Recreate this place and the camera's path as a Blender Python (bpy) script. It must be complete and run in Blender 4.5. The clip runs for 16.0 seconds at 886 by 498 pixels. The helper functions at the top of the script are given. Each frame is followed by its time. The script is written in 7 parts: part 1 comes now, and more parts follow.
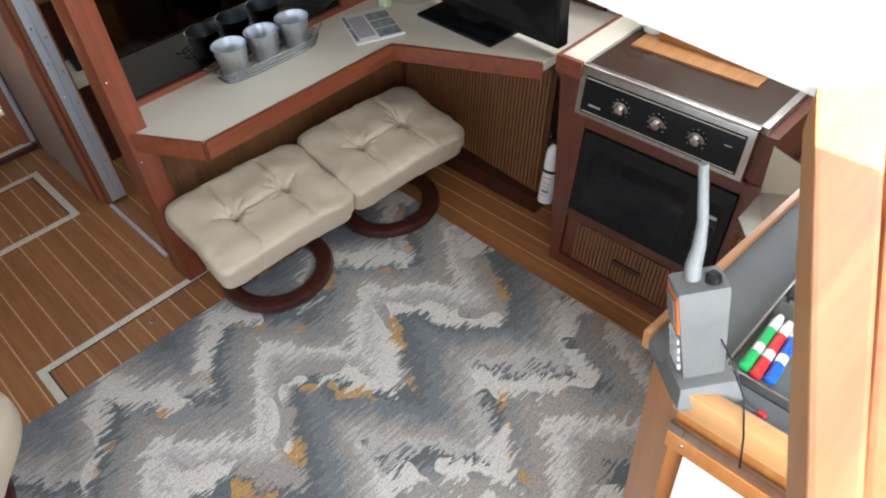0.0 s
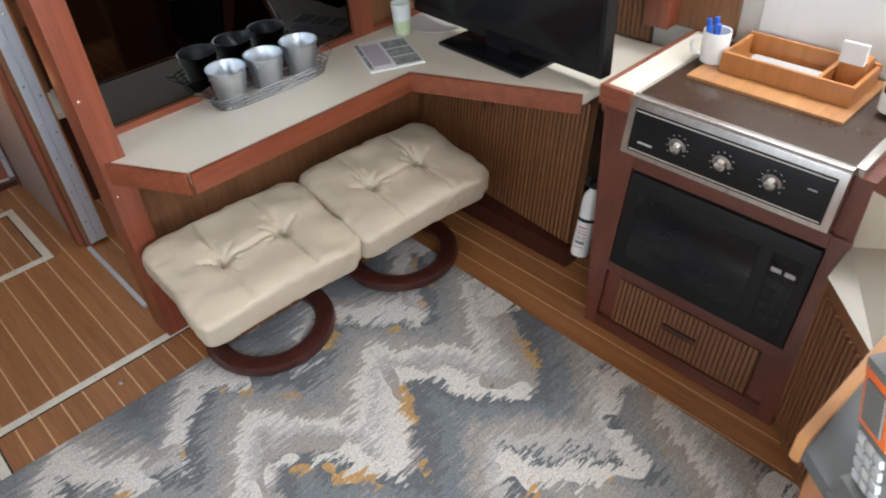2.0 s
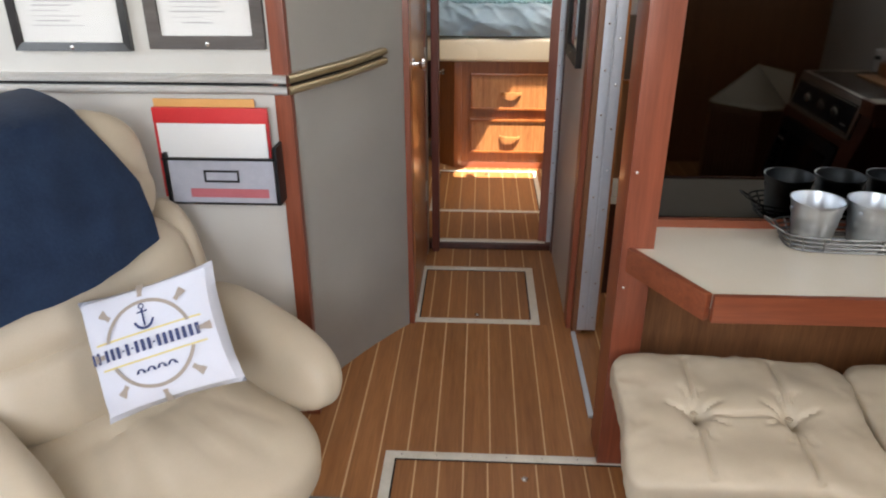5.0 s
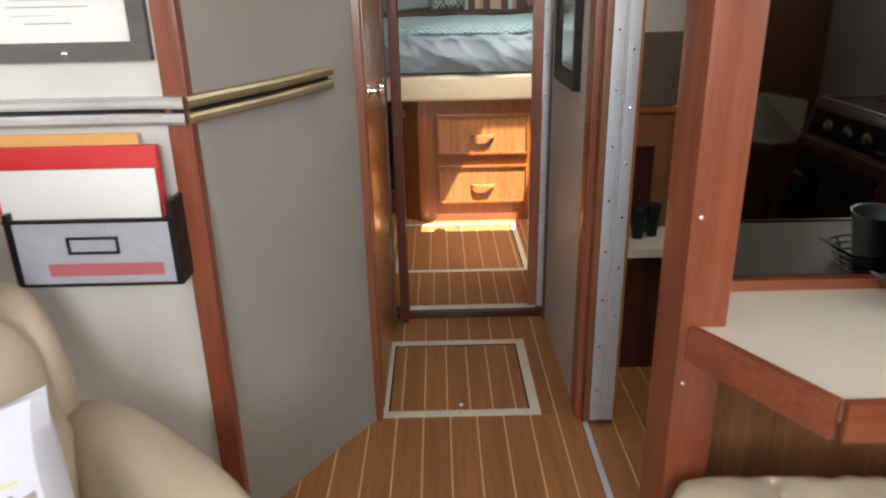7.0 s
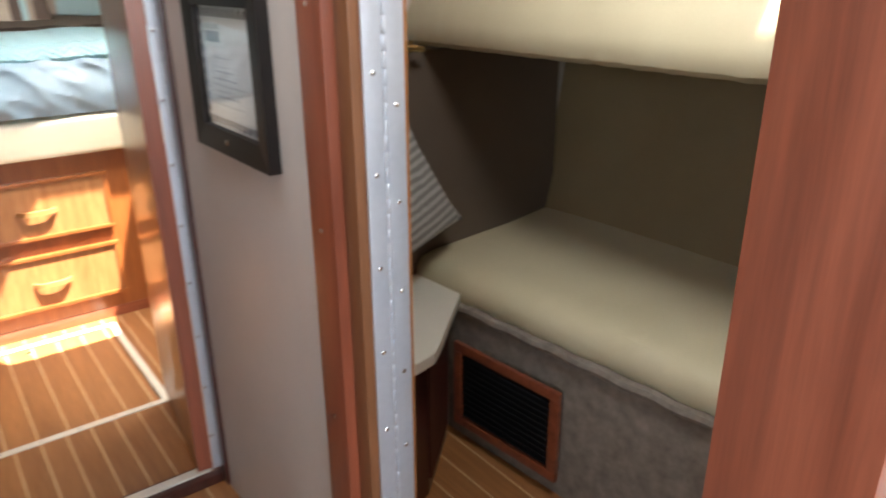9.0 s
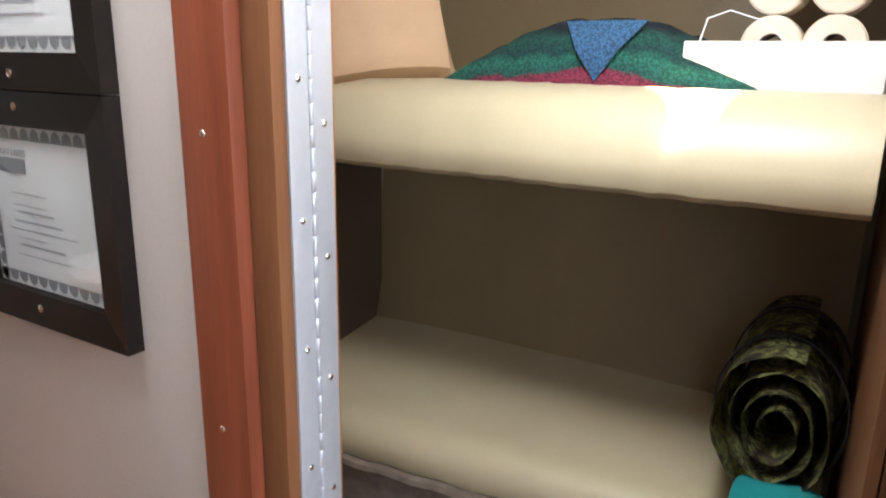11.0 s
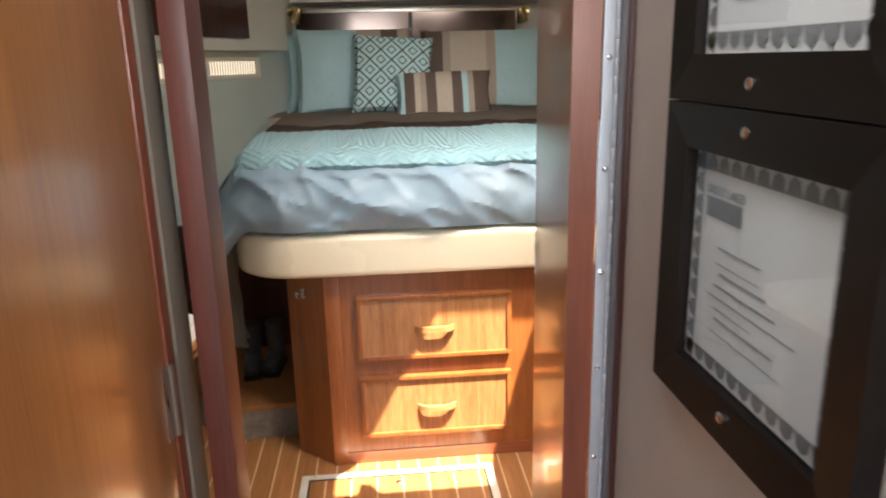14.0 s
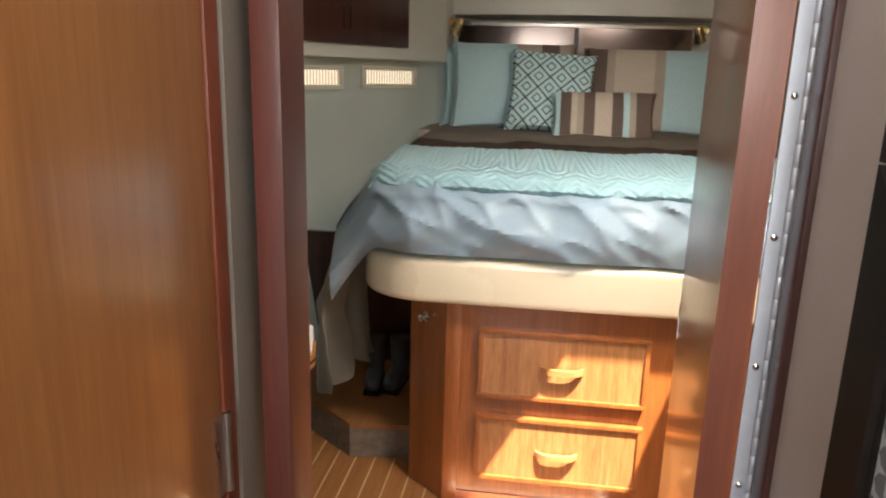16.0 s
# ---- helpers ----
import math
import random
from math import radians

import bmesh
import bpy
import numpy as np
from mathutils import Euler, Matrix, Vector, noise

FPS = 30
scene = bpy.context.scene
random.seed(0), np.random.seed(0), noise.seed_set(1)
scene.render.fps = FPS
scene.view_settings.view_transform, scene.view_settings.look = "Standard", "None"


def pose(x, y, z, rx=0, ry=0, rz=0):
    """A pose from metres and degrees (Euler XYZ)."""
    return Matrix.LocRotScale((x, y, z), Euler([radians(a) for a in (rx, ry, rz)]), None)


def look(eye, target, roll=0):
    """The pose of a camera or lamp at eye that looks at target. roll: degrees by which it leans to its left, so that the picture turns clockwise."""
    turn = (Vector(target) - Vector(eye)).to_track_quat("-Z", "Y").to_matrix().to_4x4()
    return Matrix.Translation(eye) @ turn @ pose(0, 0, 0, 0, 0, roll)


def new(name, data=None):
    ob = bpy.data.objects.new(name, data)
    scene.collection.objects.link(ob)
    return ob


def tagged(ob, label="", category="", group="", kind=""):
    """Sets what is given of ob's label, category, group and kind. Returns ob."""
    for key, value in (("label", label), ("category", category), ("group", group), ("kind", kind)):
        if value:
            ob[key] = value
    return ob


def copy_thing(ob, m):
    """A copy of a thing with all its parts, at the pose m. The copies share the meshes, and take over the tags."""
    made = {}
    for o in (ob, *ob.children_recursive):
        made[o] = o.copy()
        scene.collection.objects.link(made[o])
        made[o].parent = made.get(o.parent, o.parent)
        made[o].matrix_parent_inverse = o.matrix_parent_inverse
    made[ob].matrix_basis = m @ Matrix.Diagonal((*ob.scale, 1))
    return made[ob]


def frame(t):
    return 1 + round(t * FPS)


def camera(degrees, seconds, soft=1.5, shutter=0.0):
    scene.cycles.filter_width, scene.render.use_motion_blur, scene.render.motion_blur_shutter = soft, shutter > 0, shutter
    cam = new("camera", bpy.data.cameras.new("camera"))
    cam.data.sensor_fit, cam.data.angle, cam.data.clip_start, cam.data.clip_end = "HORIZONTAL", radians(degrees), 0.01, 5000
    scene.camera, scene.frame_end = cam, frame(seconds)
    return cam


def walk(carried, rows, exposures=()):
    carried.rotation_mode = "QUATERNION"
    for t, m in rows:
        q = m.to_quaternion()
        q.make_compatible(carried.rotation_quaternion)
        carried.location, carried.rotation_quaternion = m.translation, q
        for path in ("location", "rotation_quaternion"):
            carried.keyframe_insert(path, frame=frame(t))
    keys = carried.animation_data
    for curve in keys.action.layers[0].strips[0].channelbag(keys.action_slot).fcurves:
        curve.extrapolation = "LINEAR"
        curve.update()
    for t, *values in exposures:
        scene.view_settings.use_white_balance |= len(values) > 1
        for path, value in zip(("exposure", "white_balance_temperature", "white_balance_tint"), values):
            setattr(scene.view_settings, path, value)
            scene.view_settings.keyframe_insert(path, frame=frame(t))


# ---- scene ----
cam = camera(64.1, 16.0, 2.0, 0.4)
PATH = [
    (0, (0.742, 0.608, 2.103), (1.712, 1.688, 0.728), -5.2),
    (0.5, (0.786, 0.671, 2.084), (1.757, 1.732, 0.694), -4.8),
    (1, (0.83, 0.71, 2.038), (1.8, 1.794, 0.665), -5.0),
    (1.5, (0.87, 0.773, 1.939), (1.873, 1.891, 0.619), -4.8),
    (2, (0.887, 0.855, 1.842), (1.929, 2.013, 0.588), -3.8),
    (2.5, (0.858, 0.912, 1.853), (1.801, 2.092, 0.543), -2.6),
    (3, (0.862, 0.979, 1.844), (1.684, 2.272, 0.559), -0.4),
    (3.5, (0.9, 1.086, 1.738), (1.474, 2.523, 0.471), 0.7),
    (4, (0.914, 1.16, 1.634), (1.129, 2.757, 0.449), 0.5),
    (4.5, (0.968, 1.173, 1.601), (0.886, 2.904, 0.602), 0.5),
    (5, (0.993, 1.21, 1.536), (0.898, 3.019, 0.688), -0.1),
    (5.2, (0.985, 1.252, 1.493), (0.928, 3.077, 0.677), -0.5),
    (7.3, (0.923, 1.967, 1.341), (0.957, 3.837, 0.633), -1.6),
    (7.5, (0.889, 2.11, 1.36), (0.972, 3.978, 0.65), -1.7),
    (8, (0.836, 2.385, 1.358), (1.176, 4.226, 0.654), -1.5),
    (8.5, (0.848, 2.627, 1.362), (1.578, 4.349, 0.654), -0.7),
    (9, (0.859, 2.795, 1.348), (1.993, 4.276, 0.626), -0.3),
    (9.5, (0.85, 2.958, 1.354), (2.283, 4.146, 0.622), -0.7),
    (9.7, (0.832, 3.006, 1.359), (2.359, 4.091, 0.658), -0.9),
    (11.8, (0.872, 3.223, 1.4), (2.522, 4.27, 0.976), 0.3),
    (12, (0.9, 3.243, 1.399), (2.435, 4.446, 0.952), 0.2),
    (12.5, (0.982, 3.314, 1.395), (2.114, 4.896, 0.93), 0.1),
    (13, (1.037, 3.377, 1.396), (1.687, 5.202, 0.9), 0.3),
    (13.5, (1.047, 3.418, 1.394), (1.356, 5.326, 0.879), -0.5),
    (14, (1.029, 3.522, 1.392), (1.199, 5.447, 0.875), -1.3),
    (14.5, (0.99, 3.616, 1.395), (1.094, 5.543, 0.872), -1.6),
    (15, (1.0, 3.659, 1.394), (1.015, 5.59, 0.87), -0.6),
    (15.5, (1.046, 3.689, 1.401), (0.937, 5.62, 0.891), 0.9),
    (16, (1.087, 3.694, 1.404), (0.832, 5.618, 0.92), 1.6),
]
walk(cam, [(t, look(eye, target, roll)) for t, eye, target, roll in PATH],
     [(0, 2.4, 6200, 8), (1.5, 2.55, 6200, 8), (2.5, 2.75, 6300, 9), (3.5, 2.85, 6500, 10), (4.5, 2.85, 6500, 10), (5.0, 2.4, 6700, 11), (7.5, 2.65, 7000, 10), (8.5, 2.95, 6700, 9),
      (9.5, 3.65, 6300, 10), (11.8, 3.4, 6400, 11), (12.5, 3.05, 6700, 11), (13.0, 3.0, 6700, 11), (14.0, 3.1, 6600, 10), (16.0, 3.1, 6900, 11)])

# ---- world, sun, lights ----
world = bpy.data.worlds.new("world")
scene.world = world
world.use_nodes = True
wn = world.node_tree
sky = wn.nodes.new("ShaderNodeTexSky")
sky.sky_type, sky.sun_disc = "NISHITA", False
SUN_DIR = Vector((-0.22, 0.32, -0.92)).normalized()
sky.sun_elevation = math.asin(-SUN_DIR.z)
sky.sun_rotation = math.atan2(-SUN_DIR.x, -SUN_DIR.y)
wn.nodes["Background"].inputs["Strength"].default_value = 0.15
wn.links.new(sky.outputs["Color"], wn.nodes["Background"].inputs["Color"])
sun = new("sun", bpy.data.lights.new("sun", "SUN"))
sun.data.energy, sun.data.angle, sun.data.color = 5.0, radians(0.5), (1.0, 0.90, 0.75)
sun.matrix_world = look((0, 0, 8), Vector((0, 0, 8)) + SUN_DIR)


def window_light(name, eye, target, w, h, watts, color=(0.96, 0.98, 1.0)):
    """An area lamp that stands in for sky light from the sides or above."""
    li = bpy.data.lights.new(name, "AREA")
    li.shape, li.size, li.size_y, li.energy, li.color = "RECTANGLE", w, h, watts, color
    ob = new(name, li)
    ob.matrix_world = look(eye, target)
    return ob


window_light("window_light", (-1.17, 1.7, 1.62), (1.0, 1.7, 0.6), 1.9, 0.5, 3.4)
# Gives the starboard window's sky light from inside the panel that closes it.
window_light("window_light", (3.17, 1.6, 1.62), (1.0, 1.7, 0.6), 1.9, 0.45, 8.5)
window_light("window_light", (0.85, 0.16, 1.72), (0.92, 3.4, 0.85), 1.0, 0.9, 8.5)
window_light("overhead_light", (1.6, 5.06, 1.93), (1.5, 5.3, 0.6), 0.4, 0.4, 4.4, (1.0, 0.95, 0.86))
# Two fill lamps added under the closed ceiling; no opening lies above them.
window_light("overhead_light", (1.64, 3.42, 1.985), (2.15, 3.6, 0.7), 0.3, 0.3, 1.5)
window_light("overhead_light", (1.10, 3.92, 1.985), (1.06, 3.95, 0.6), 0.36, 0.36, 0.7, (0.90, 0.95, 1.0))

# ---- materials ----


def nodes_of(name):
    m = bpy.data.materials.new(name)
    m.use_nodes = True
    nt = m.node_tree
    return m, nt, nt.nodes["Principled BSDF"]


def add(nt, kind, **values):
    n = nt.nodes.new(kind)
    for k, v in values.items():
        n.inputs[k.replace("_", " ")].default_value = v
    return n


def rgb(c):
    return (*c, 1.0)


def coords(nt, sx=1, sy=1, sz=1, rz=0.0, space="Object"):
    tc = nt.nodes.new("ShaderNodeTexCoord")
    mp = nt.nodes.new("ShaderNodeMapping")
    mp.inputs["Scale"].default_value = (sx, sy, sz)
    mp.inputs["Rotation"].default_value = (0, 0, rz)
    nt.links.new(tc.outputs[space], mp.inputs["Vector"])
    return mp.outputs["Vector"]


def ramp(nt, fac, stops, kind="LINEAR"):
    r = nt.nodes.new("ShaderNodeValToRGB")
    r.color_ramp.interpolation = kind
    els = r.color_ramp.elements
    while len(els) < len(stops):
        els.new(0.5)
    for e, (p, c) in zip(els, stops):
        e.position, e.color = p, rgb(c) if len(c) == 3 else c
    nt.links.new(fac, r.inputs["Fac"])
    return r.outputs["Color"]


def mix(nt, fac, a, b, blend="MIX"):
    n = nt.nodes.new("ShaderNodeMix")
    n.data_type, n.blend_type = "RGBA", blend
    for key, v in (("Factor", fac), ("A", a), ("B", b)):
        sock = [s for s in n.inputs if s.name == key and (s.type == ("VALUE" if key == "Factor" else "RGBA"))][0]
        if hasattr(v, "links"):
            nt.links.new(v, sock)
        else:
            sock.default_value = v if key == "Factor" else rgb(v)
    return [s for s in n.outputs if s.type == "RGBA"][0]


def math_node(nt, op, a, b=0.0, c=0.0):
    n = nt.nodes.new("ShaderNodeMath")
    n.operation = op
    for sock, v in zip(n.inputs, (a, b, c)):
        if hasattr(v, "links"):
            nt.links.new(v, sock)
        else:
            sock.default_value = v
    return n.outputs[0]


def bump(nt, bsdf, height, strength=0.2, distance=0.002):
    b = nt.nodes.new("ShaderNodeBump")
    b.inputs["Strength"].default_value, b.inputs["Distance"].default_value = strength, distance
    nt.links.new(height, b.inputs["Height"])
    nt.links.new(b.outputs["Normal"], bsdf.inputs["Normal"])


def noise_of(nt, vec, scale, detail=3.0, rough=0.55, distort=0.0):
    n = add(nt, "ShaderNodeTexNoise", Scale=scale, Detail=detail, Roughness=rough, Distortion=distort)
    nt.links.new(vec, n.inputs["Vector"])
    return n.outputs["Fac"]


def surface(name, c1, c2, rough=0.5, metal=0.0, scale=8.0, grain=120.0, relief=0.15, coat=0.0, rough2=None, sheen=0.0):
    """A plain surface with blotches, fine grain and some relief."""
    m, nt, b = nodes_of(name)
    v = coords(nt)
    big, fine = noise_of(nt, v, scale, 4.0), noise_of(nt, v, grain, 3.0)
    f = math_node(nt, "ADD", math_node(nt, "MULTIPLY", big, 0.7), math_node(nt, "MULTIPLY", fine, 0.3))
    nt.links.new(ramp(nt, f, [(0.3, c1), (0.7, c2)]), b.inputs["Base Color"])
    r2 = rough2 if rough2 is not None else min(1.0, rough + 0.12)
    rr = add(nt, "ShaderNodeMapRange", To_Min=rough, To_Max=r2)
    nt.links.new(big, rr.inputs["Value"])
    nt.links.new(rr.outputs["Result"], b.inputs["Roughness"])
    b.inputs["Metallic"].default_value = metal
    b.inputs["Coat Weight"].default_value = coat
    b.inputs["Coat Roughness"].default_value = 0.15
    b.inputs["Sheen Weight"].default_value = sheen
    bump(nt, b, fine, relief, 0.0015)
    return m


def wood(name, dark, light, along="z", rough=0.35, coat=0.2, scale=1.0, random_tone=0.0, stripe=0.5):
    """Varnished timber with the grain along one axis."""
    m, nt, b = nodes_of(name)
    s = {"x": (1.5, 26, 26), "y": (26, 1.5, 26), "z": (26, 26, 1.5)}[along]
    v = coords(nt, *[q * scale for q in s])
    info = nt.nodes.new("ShaderNodeObjectInfo")
    off = nt.nodes.new("ShaderNodeVectorMath")
    off.operation = "ADD"
    cb = nt.nodes.new("ShaderNodeCombineXYZ")
    for k in ("X", "Y", "Z"):
        nt.links.new(math_node(nt, "MULTIPLY", info.outputs["Random"], 37.0), cb.inputs[k])
    nt.links.new(v, off.inputs[0])
    nt.links.new(cb.outputs[0], off.inputs[1])
    vv = off.outputs[0]
    streak = noise_of(nt, vv, 1.0, 5.0, 0.6, 0.6)
    pore = noise_of(nt, vv, 5.5, 2.0, 0.7)
    f = math_node(nt, "ADD", math_node(nt, "MULTIPLY", streak, 1.0 - stripe * 0.5), math_node(nt, "MULTIPLY", pore, stripe * 0.5))
    mid = tuple((a + c) / 2 for a, c in zip(dark, light))
    col = ramp(nt, f, [(0.3, dark), (0.5, mid), (0.68, light)])
    if random_tone:
        h = add(nt, "ShaderNodeHueSaturation")
        nt.links.new(math_node(nt, "ADD", math_node(nt, "MULTIPLY", info.outputs["Random"], random_tone), 1.0 - random_tone / 2), h.inputs["Value"])
        nt.links.new(col, h.inputs["Color"])
        col = h.outputs["Color"]
    nt.links.new(col, b.inputs["Base Color"])
    rr = add(nt, "ShaderNodeMapRange", To_Min=rough - 0.06, To_Max=rough + 0.1)
    nt.links.new(streak, rr.inputs["Value"])
    nt.links.new(rr.outputs["Result"], b.inputs["Roughness"])
    b.inputs["Coat Weight"].default_value, b.inputs["Coat Roughness"].default_value = coat, 0.12
    bump(nt, b, pore, 0.12, 0.0008)
    return m


def metal(name, c, rough=0.3, brushed=60.0):
    m, nt, b = nodes_of(name)
    f = noise_of(nt, coords(nt, 1, 1, 0.2), brushed, 3.0)
    nt.links.new(ramp(nt, f, [(0.3, tuple(q * 0.8 for q in c)), (0.7, c)]), b.inputs["Base Color"])
    rr = add(nt, "ShaderNodeMapRange", To_Min=rough * 0.7, To_Max=rough * 1.4)
    nt.links.new(f, rr.inputs["Value"])
    nt.links.new(rr.outputs["Result"], b.inputs["Roughness"])
    b.inputs["Metallic"].default_value = 1.0
    return m


M = {}
M["teak"] = wood("teak_plank", (0.20, 0.078, 0.023), (0.35, 0.148, 0.049), "y", 0.44, 0.08, 1.0, 0.14, 0.8)
M["holly"] = surface("holly_strip", (0.52, 0.33, 0.17), (0.62, 0.42, 0.23), 0.4, 0, 20)
M["red_wood"] = wood("mahogany_upright", (0.14, 0.034, 0.016), (0.285, 0.077, 0.037), "z", 0.36, 0.2)
M["red_wood_x"] = wood("mahogany_across", (0.15, 0.036, 0.016), (0.28, 0.08, 0.034), "x", 0.33, 0.25)
M["red_wood_y"] = wood("mahogany_along", (0.14, 0.034, 0.016), (0.27, 0.076, 0.034), "y", 0.36, 0.2)
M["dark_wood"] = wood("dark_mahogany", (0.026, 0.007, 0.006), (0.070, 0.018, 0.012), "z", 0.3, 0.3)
M["veneer"] = wood("teak_veneer", (0.13, 0.05, 0.02), (0.26, 0.115, 0.045), "z", 0.4, 0.15, 1.4, 0.0, 0.9)
M["door_veneer"] = wood("glossy_teak_veneer", (0.23, 0.086, 0.027), (0.37, 0.15, 0.048), "z", 0.30, 0.35, 1.2, 0.0, 0.7)
M["cabinet_wood"] = wood("cabinet_teak", (0.17, 0.048, 0.012), (0.33, 0.105, 0.027), "z", 0.3, 0.35, 1.2, 0.0, 0.9)
M["galley_wood"] = wood("dark_galley_mahogany", (0.075, 0.02, 0.012), (0.16, 0.044, 0.022), "z", 0.36, 0.2)
M["galley_wood_y"] = wood("dark_galley_mahogany_along", (0.075, 0.02, 0.012), (0.15, 0.042, 0.021), "y", 0.36, 0.2)
M["brown_wood"] = wood("brown_edge", (0.11, 0.043, 0.017), (0.20, 0.082, 0.034), "z", 0.4, 0.1)
M["white_panel"] = surface("white_vinyl_panel", (0.54, 0.52, 0.475), (0.62, 0.60, 0.55), 0.42, 0, 3.0, 260, 0.12)
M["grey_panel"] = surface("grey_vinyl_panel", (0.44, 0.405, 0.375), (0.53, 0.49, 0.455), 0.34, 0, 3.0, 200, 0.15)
M["filler"] = surface("tan_vinyl_strip", (0.20, 0.165, 0.13), (0.27, 0.225, 0.18), 0.5, 0, 4, 200, 0.15)
M["beige_vinyl"] = surface("beige_vinyl_lining", (0.35, 0.258, 0.135), (0.43, 0.33, 0.185), 0.36, 0, 2.5, 300, 0.12)
M["headliner"] = surface("headliner", (0.62, 0.60, 0.55), (0.70, 0.68, 0.63), 0.7, 0, 3)
M["laminate"] = surface("cream_laminate", (0.62, 0.57, 0.47), (0.68, 0.63, 0.53), 0.3, 0, 4, 220, 0.05)
M["aluminium"] = surface("satin_aluminium", (0.48, 0.51, 0.56), (0.58, 0.61, 0.66), 0.48, 0.6, 6, 90, 0.05)
M["bright_alu"] = surface("worn_pale_aluminium", (0.60, 0.57, 0.48), (0.78, 0.75, 0.67), 0.42, 0.35, 12, 90, 0.1)
M["chrome"] = metal("chrome", (0.85, 0.85, 0.84), 0.12)
M["rail_metal"] = surface("satin_rail_metal", (0.58, 0.57, 0.54), (0.70, 0.69, 0.66), 0.28, 0.6, 8, 120, 0.05)
M["rail_warm_sheen"] = surface("satin_rail_warm_sheen", (0.30, 0.235, 0.13), (0.42, 0.335, 0.20), 0.34, 0.6, 8, 120, 0.05)
M["brass"] = metal("worn_brass", (0.72, 0.56, 0.30), 0.24)
M["black"] = surface("black_plastic", (0.008, 0.008, 0.009), (0.013, 0.013, 0.014), 0.32, 0, 10, 200, 0.1)
M["black_glass"] = surface("black_gloss", (0.006, 0.007, 0.009), (0.01, 0.011, 0.013), 0.08, 0, 4, 100, 0.0)
for key, level in (("black", 0.25), ("black_glass", 0.3)):
    M[key].node_tree.nodes["Principled BSDF"].inputs["Specular IOR Level"].default_value = level
m, nt, b = nodes_of("smoked_mirror")
b.inputs["Base Color"].default_value, b.inputs["Metallic"].default_value = (0.07, 0.07, 0.068, 1), 1.0
smear = noise_of(nt, coords(nt), 7.0, 3.0)
rr = add(nt, "ShaderNodeMapRange", To_Min=0.01, To_Max=0.05)
nt.links.new(smear, rr.inputs["Value"])
nt.links.new(rr.outputs["Result"], b.inputs["Roughness"])
M["mirror"] = m
m, nt, b = nodes_of("clear_glass")
b.inputs["Transmission Weight"].default_value, b.inputs["Roughness"].default_value, b.inputs["IOR"].default_value = 1.0, 0.0, 1.45
M["glass"] = m
M["leather"] = surface("cream_leather", (0.42, 0.355, 0.26), (0.52, 0.445, 0.335), 0.42, 0, 5, 420, 0.35, 0.04)
M["carpet"] = surface("taupe_carpet", (0.13, 0.105, 0.08), (0.26, 0.215, 0.17), 0.95, 0, 30, 500, 0.8)
M["gelcoat"] = surface("cream_gelcoat", (0.66, 0.56, 0.40), (0.72, 0.62, 0.46), 0.2, 0, 3, 60, 0.02, 0.4)
M["white"] = surface("white_gelcoat", (0.78, 0.77, 0.74), (0.84, 0.83, 0.80), 0.35, 0, 4)
M["dark_cover"] = surface("dark_grey_top", (0.07, 0.075, 0.075), (0.11, 0.115, 0.115), 0.55, 0, 8, 300, 0.2)

# ---- mesh helpers ----


def box(bm, x0, x1, y0, y1, z0, z1, bevel=0.0):
    r = bmesh.ops.create_cube(bm, size=1.0, matrix=Matrix.LocRotScale(((x0 + x1) / 2, (y0 + y1) / 2, (z0 + z1) / 2), None, (abs(x1 - x0), abs(y1 - y0), abs(z1 - z0))))
    if bevel:
        es = list({e for v in r["verts"] for e in v.link_edges})
        bmesh.ops.bevel(bm, geom=es, offset=bevel, segments=2, affect="EDGES", profile=0.7)
    return r["verts"]


def prism(bm, poly, z0, z1, bevel=0.0):
    lo, hi = [bm.verts.new((x, y, z0)) for x, y in poly], [bm.verts.new((x, y, z1)) for x, y in poly]
    n = len(poly)
    fs = [bm.faces.new(hi), bm.faces.new(lo[::-1])]
    fs += [bm.faces.new((lo[i], lo[(i + 1) % n], hi[(i + 1) % n], hi[i])) for i in range(n)]
    bmesh.ops.recalc_face_normals(bm, faces=fs)
    if bevel:
        es = list({e for f in fs for e in f.edges})
        bmesh.ops.bevel(bm, geom=es, offset=bevel, segments=2, affect="EDGES", profile=0.7)


def lathe(bm, profile, n=24, at=(0, 0, 0), turn=None, cap=True):
    """Turns (radius, height) pairs about z."""
    m = Matrix.Translation(at) @ (turn if turn is not None else Matrix.Identity(4))
    rings = []
    for r, z in profile:
        rings.append([bm.verts.new(m @ Vector((r * math.cos(2 * math.pi * i / n), r * math.sin(2 * math.pi * i / n), z))) for i in range(n)])
    for a, b in zip(rings, rings[1:]):
        for i in range(n):
            bm.faces.new((a[i], a[(i + 1) % n], b[(i + 1) % n], b[i]))
    if cap:
        bm.faces.new(rings[0][::-1]), bm.faces.new(rings[-1])


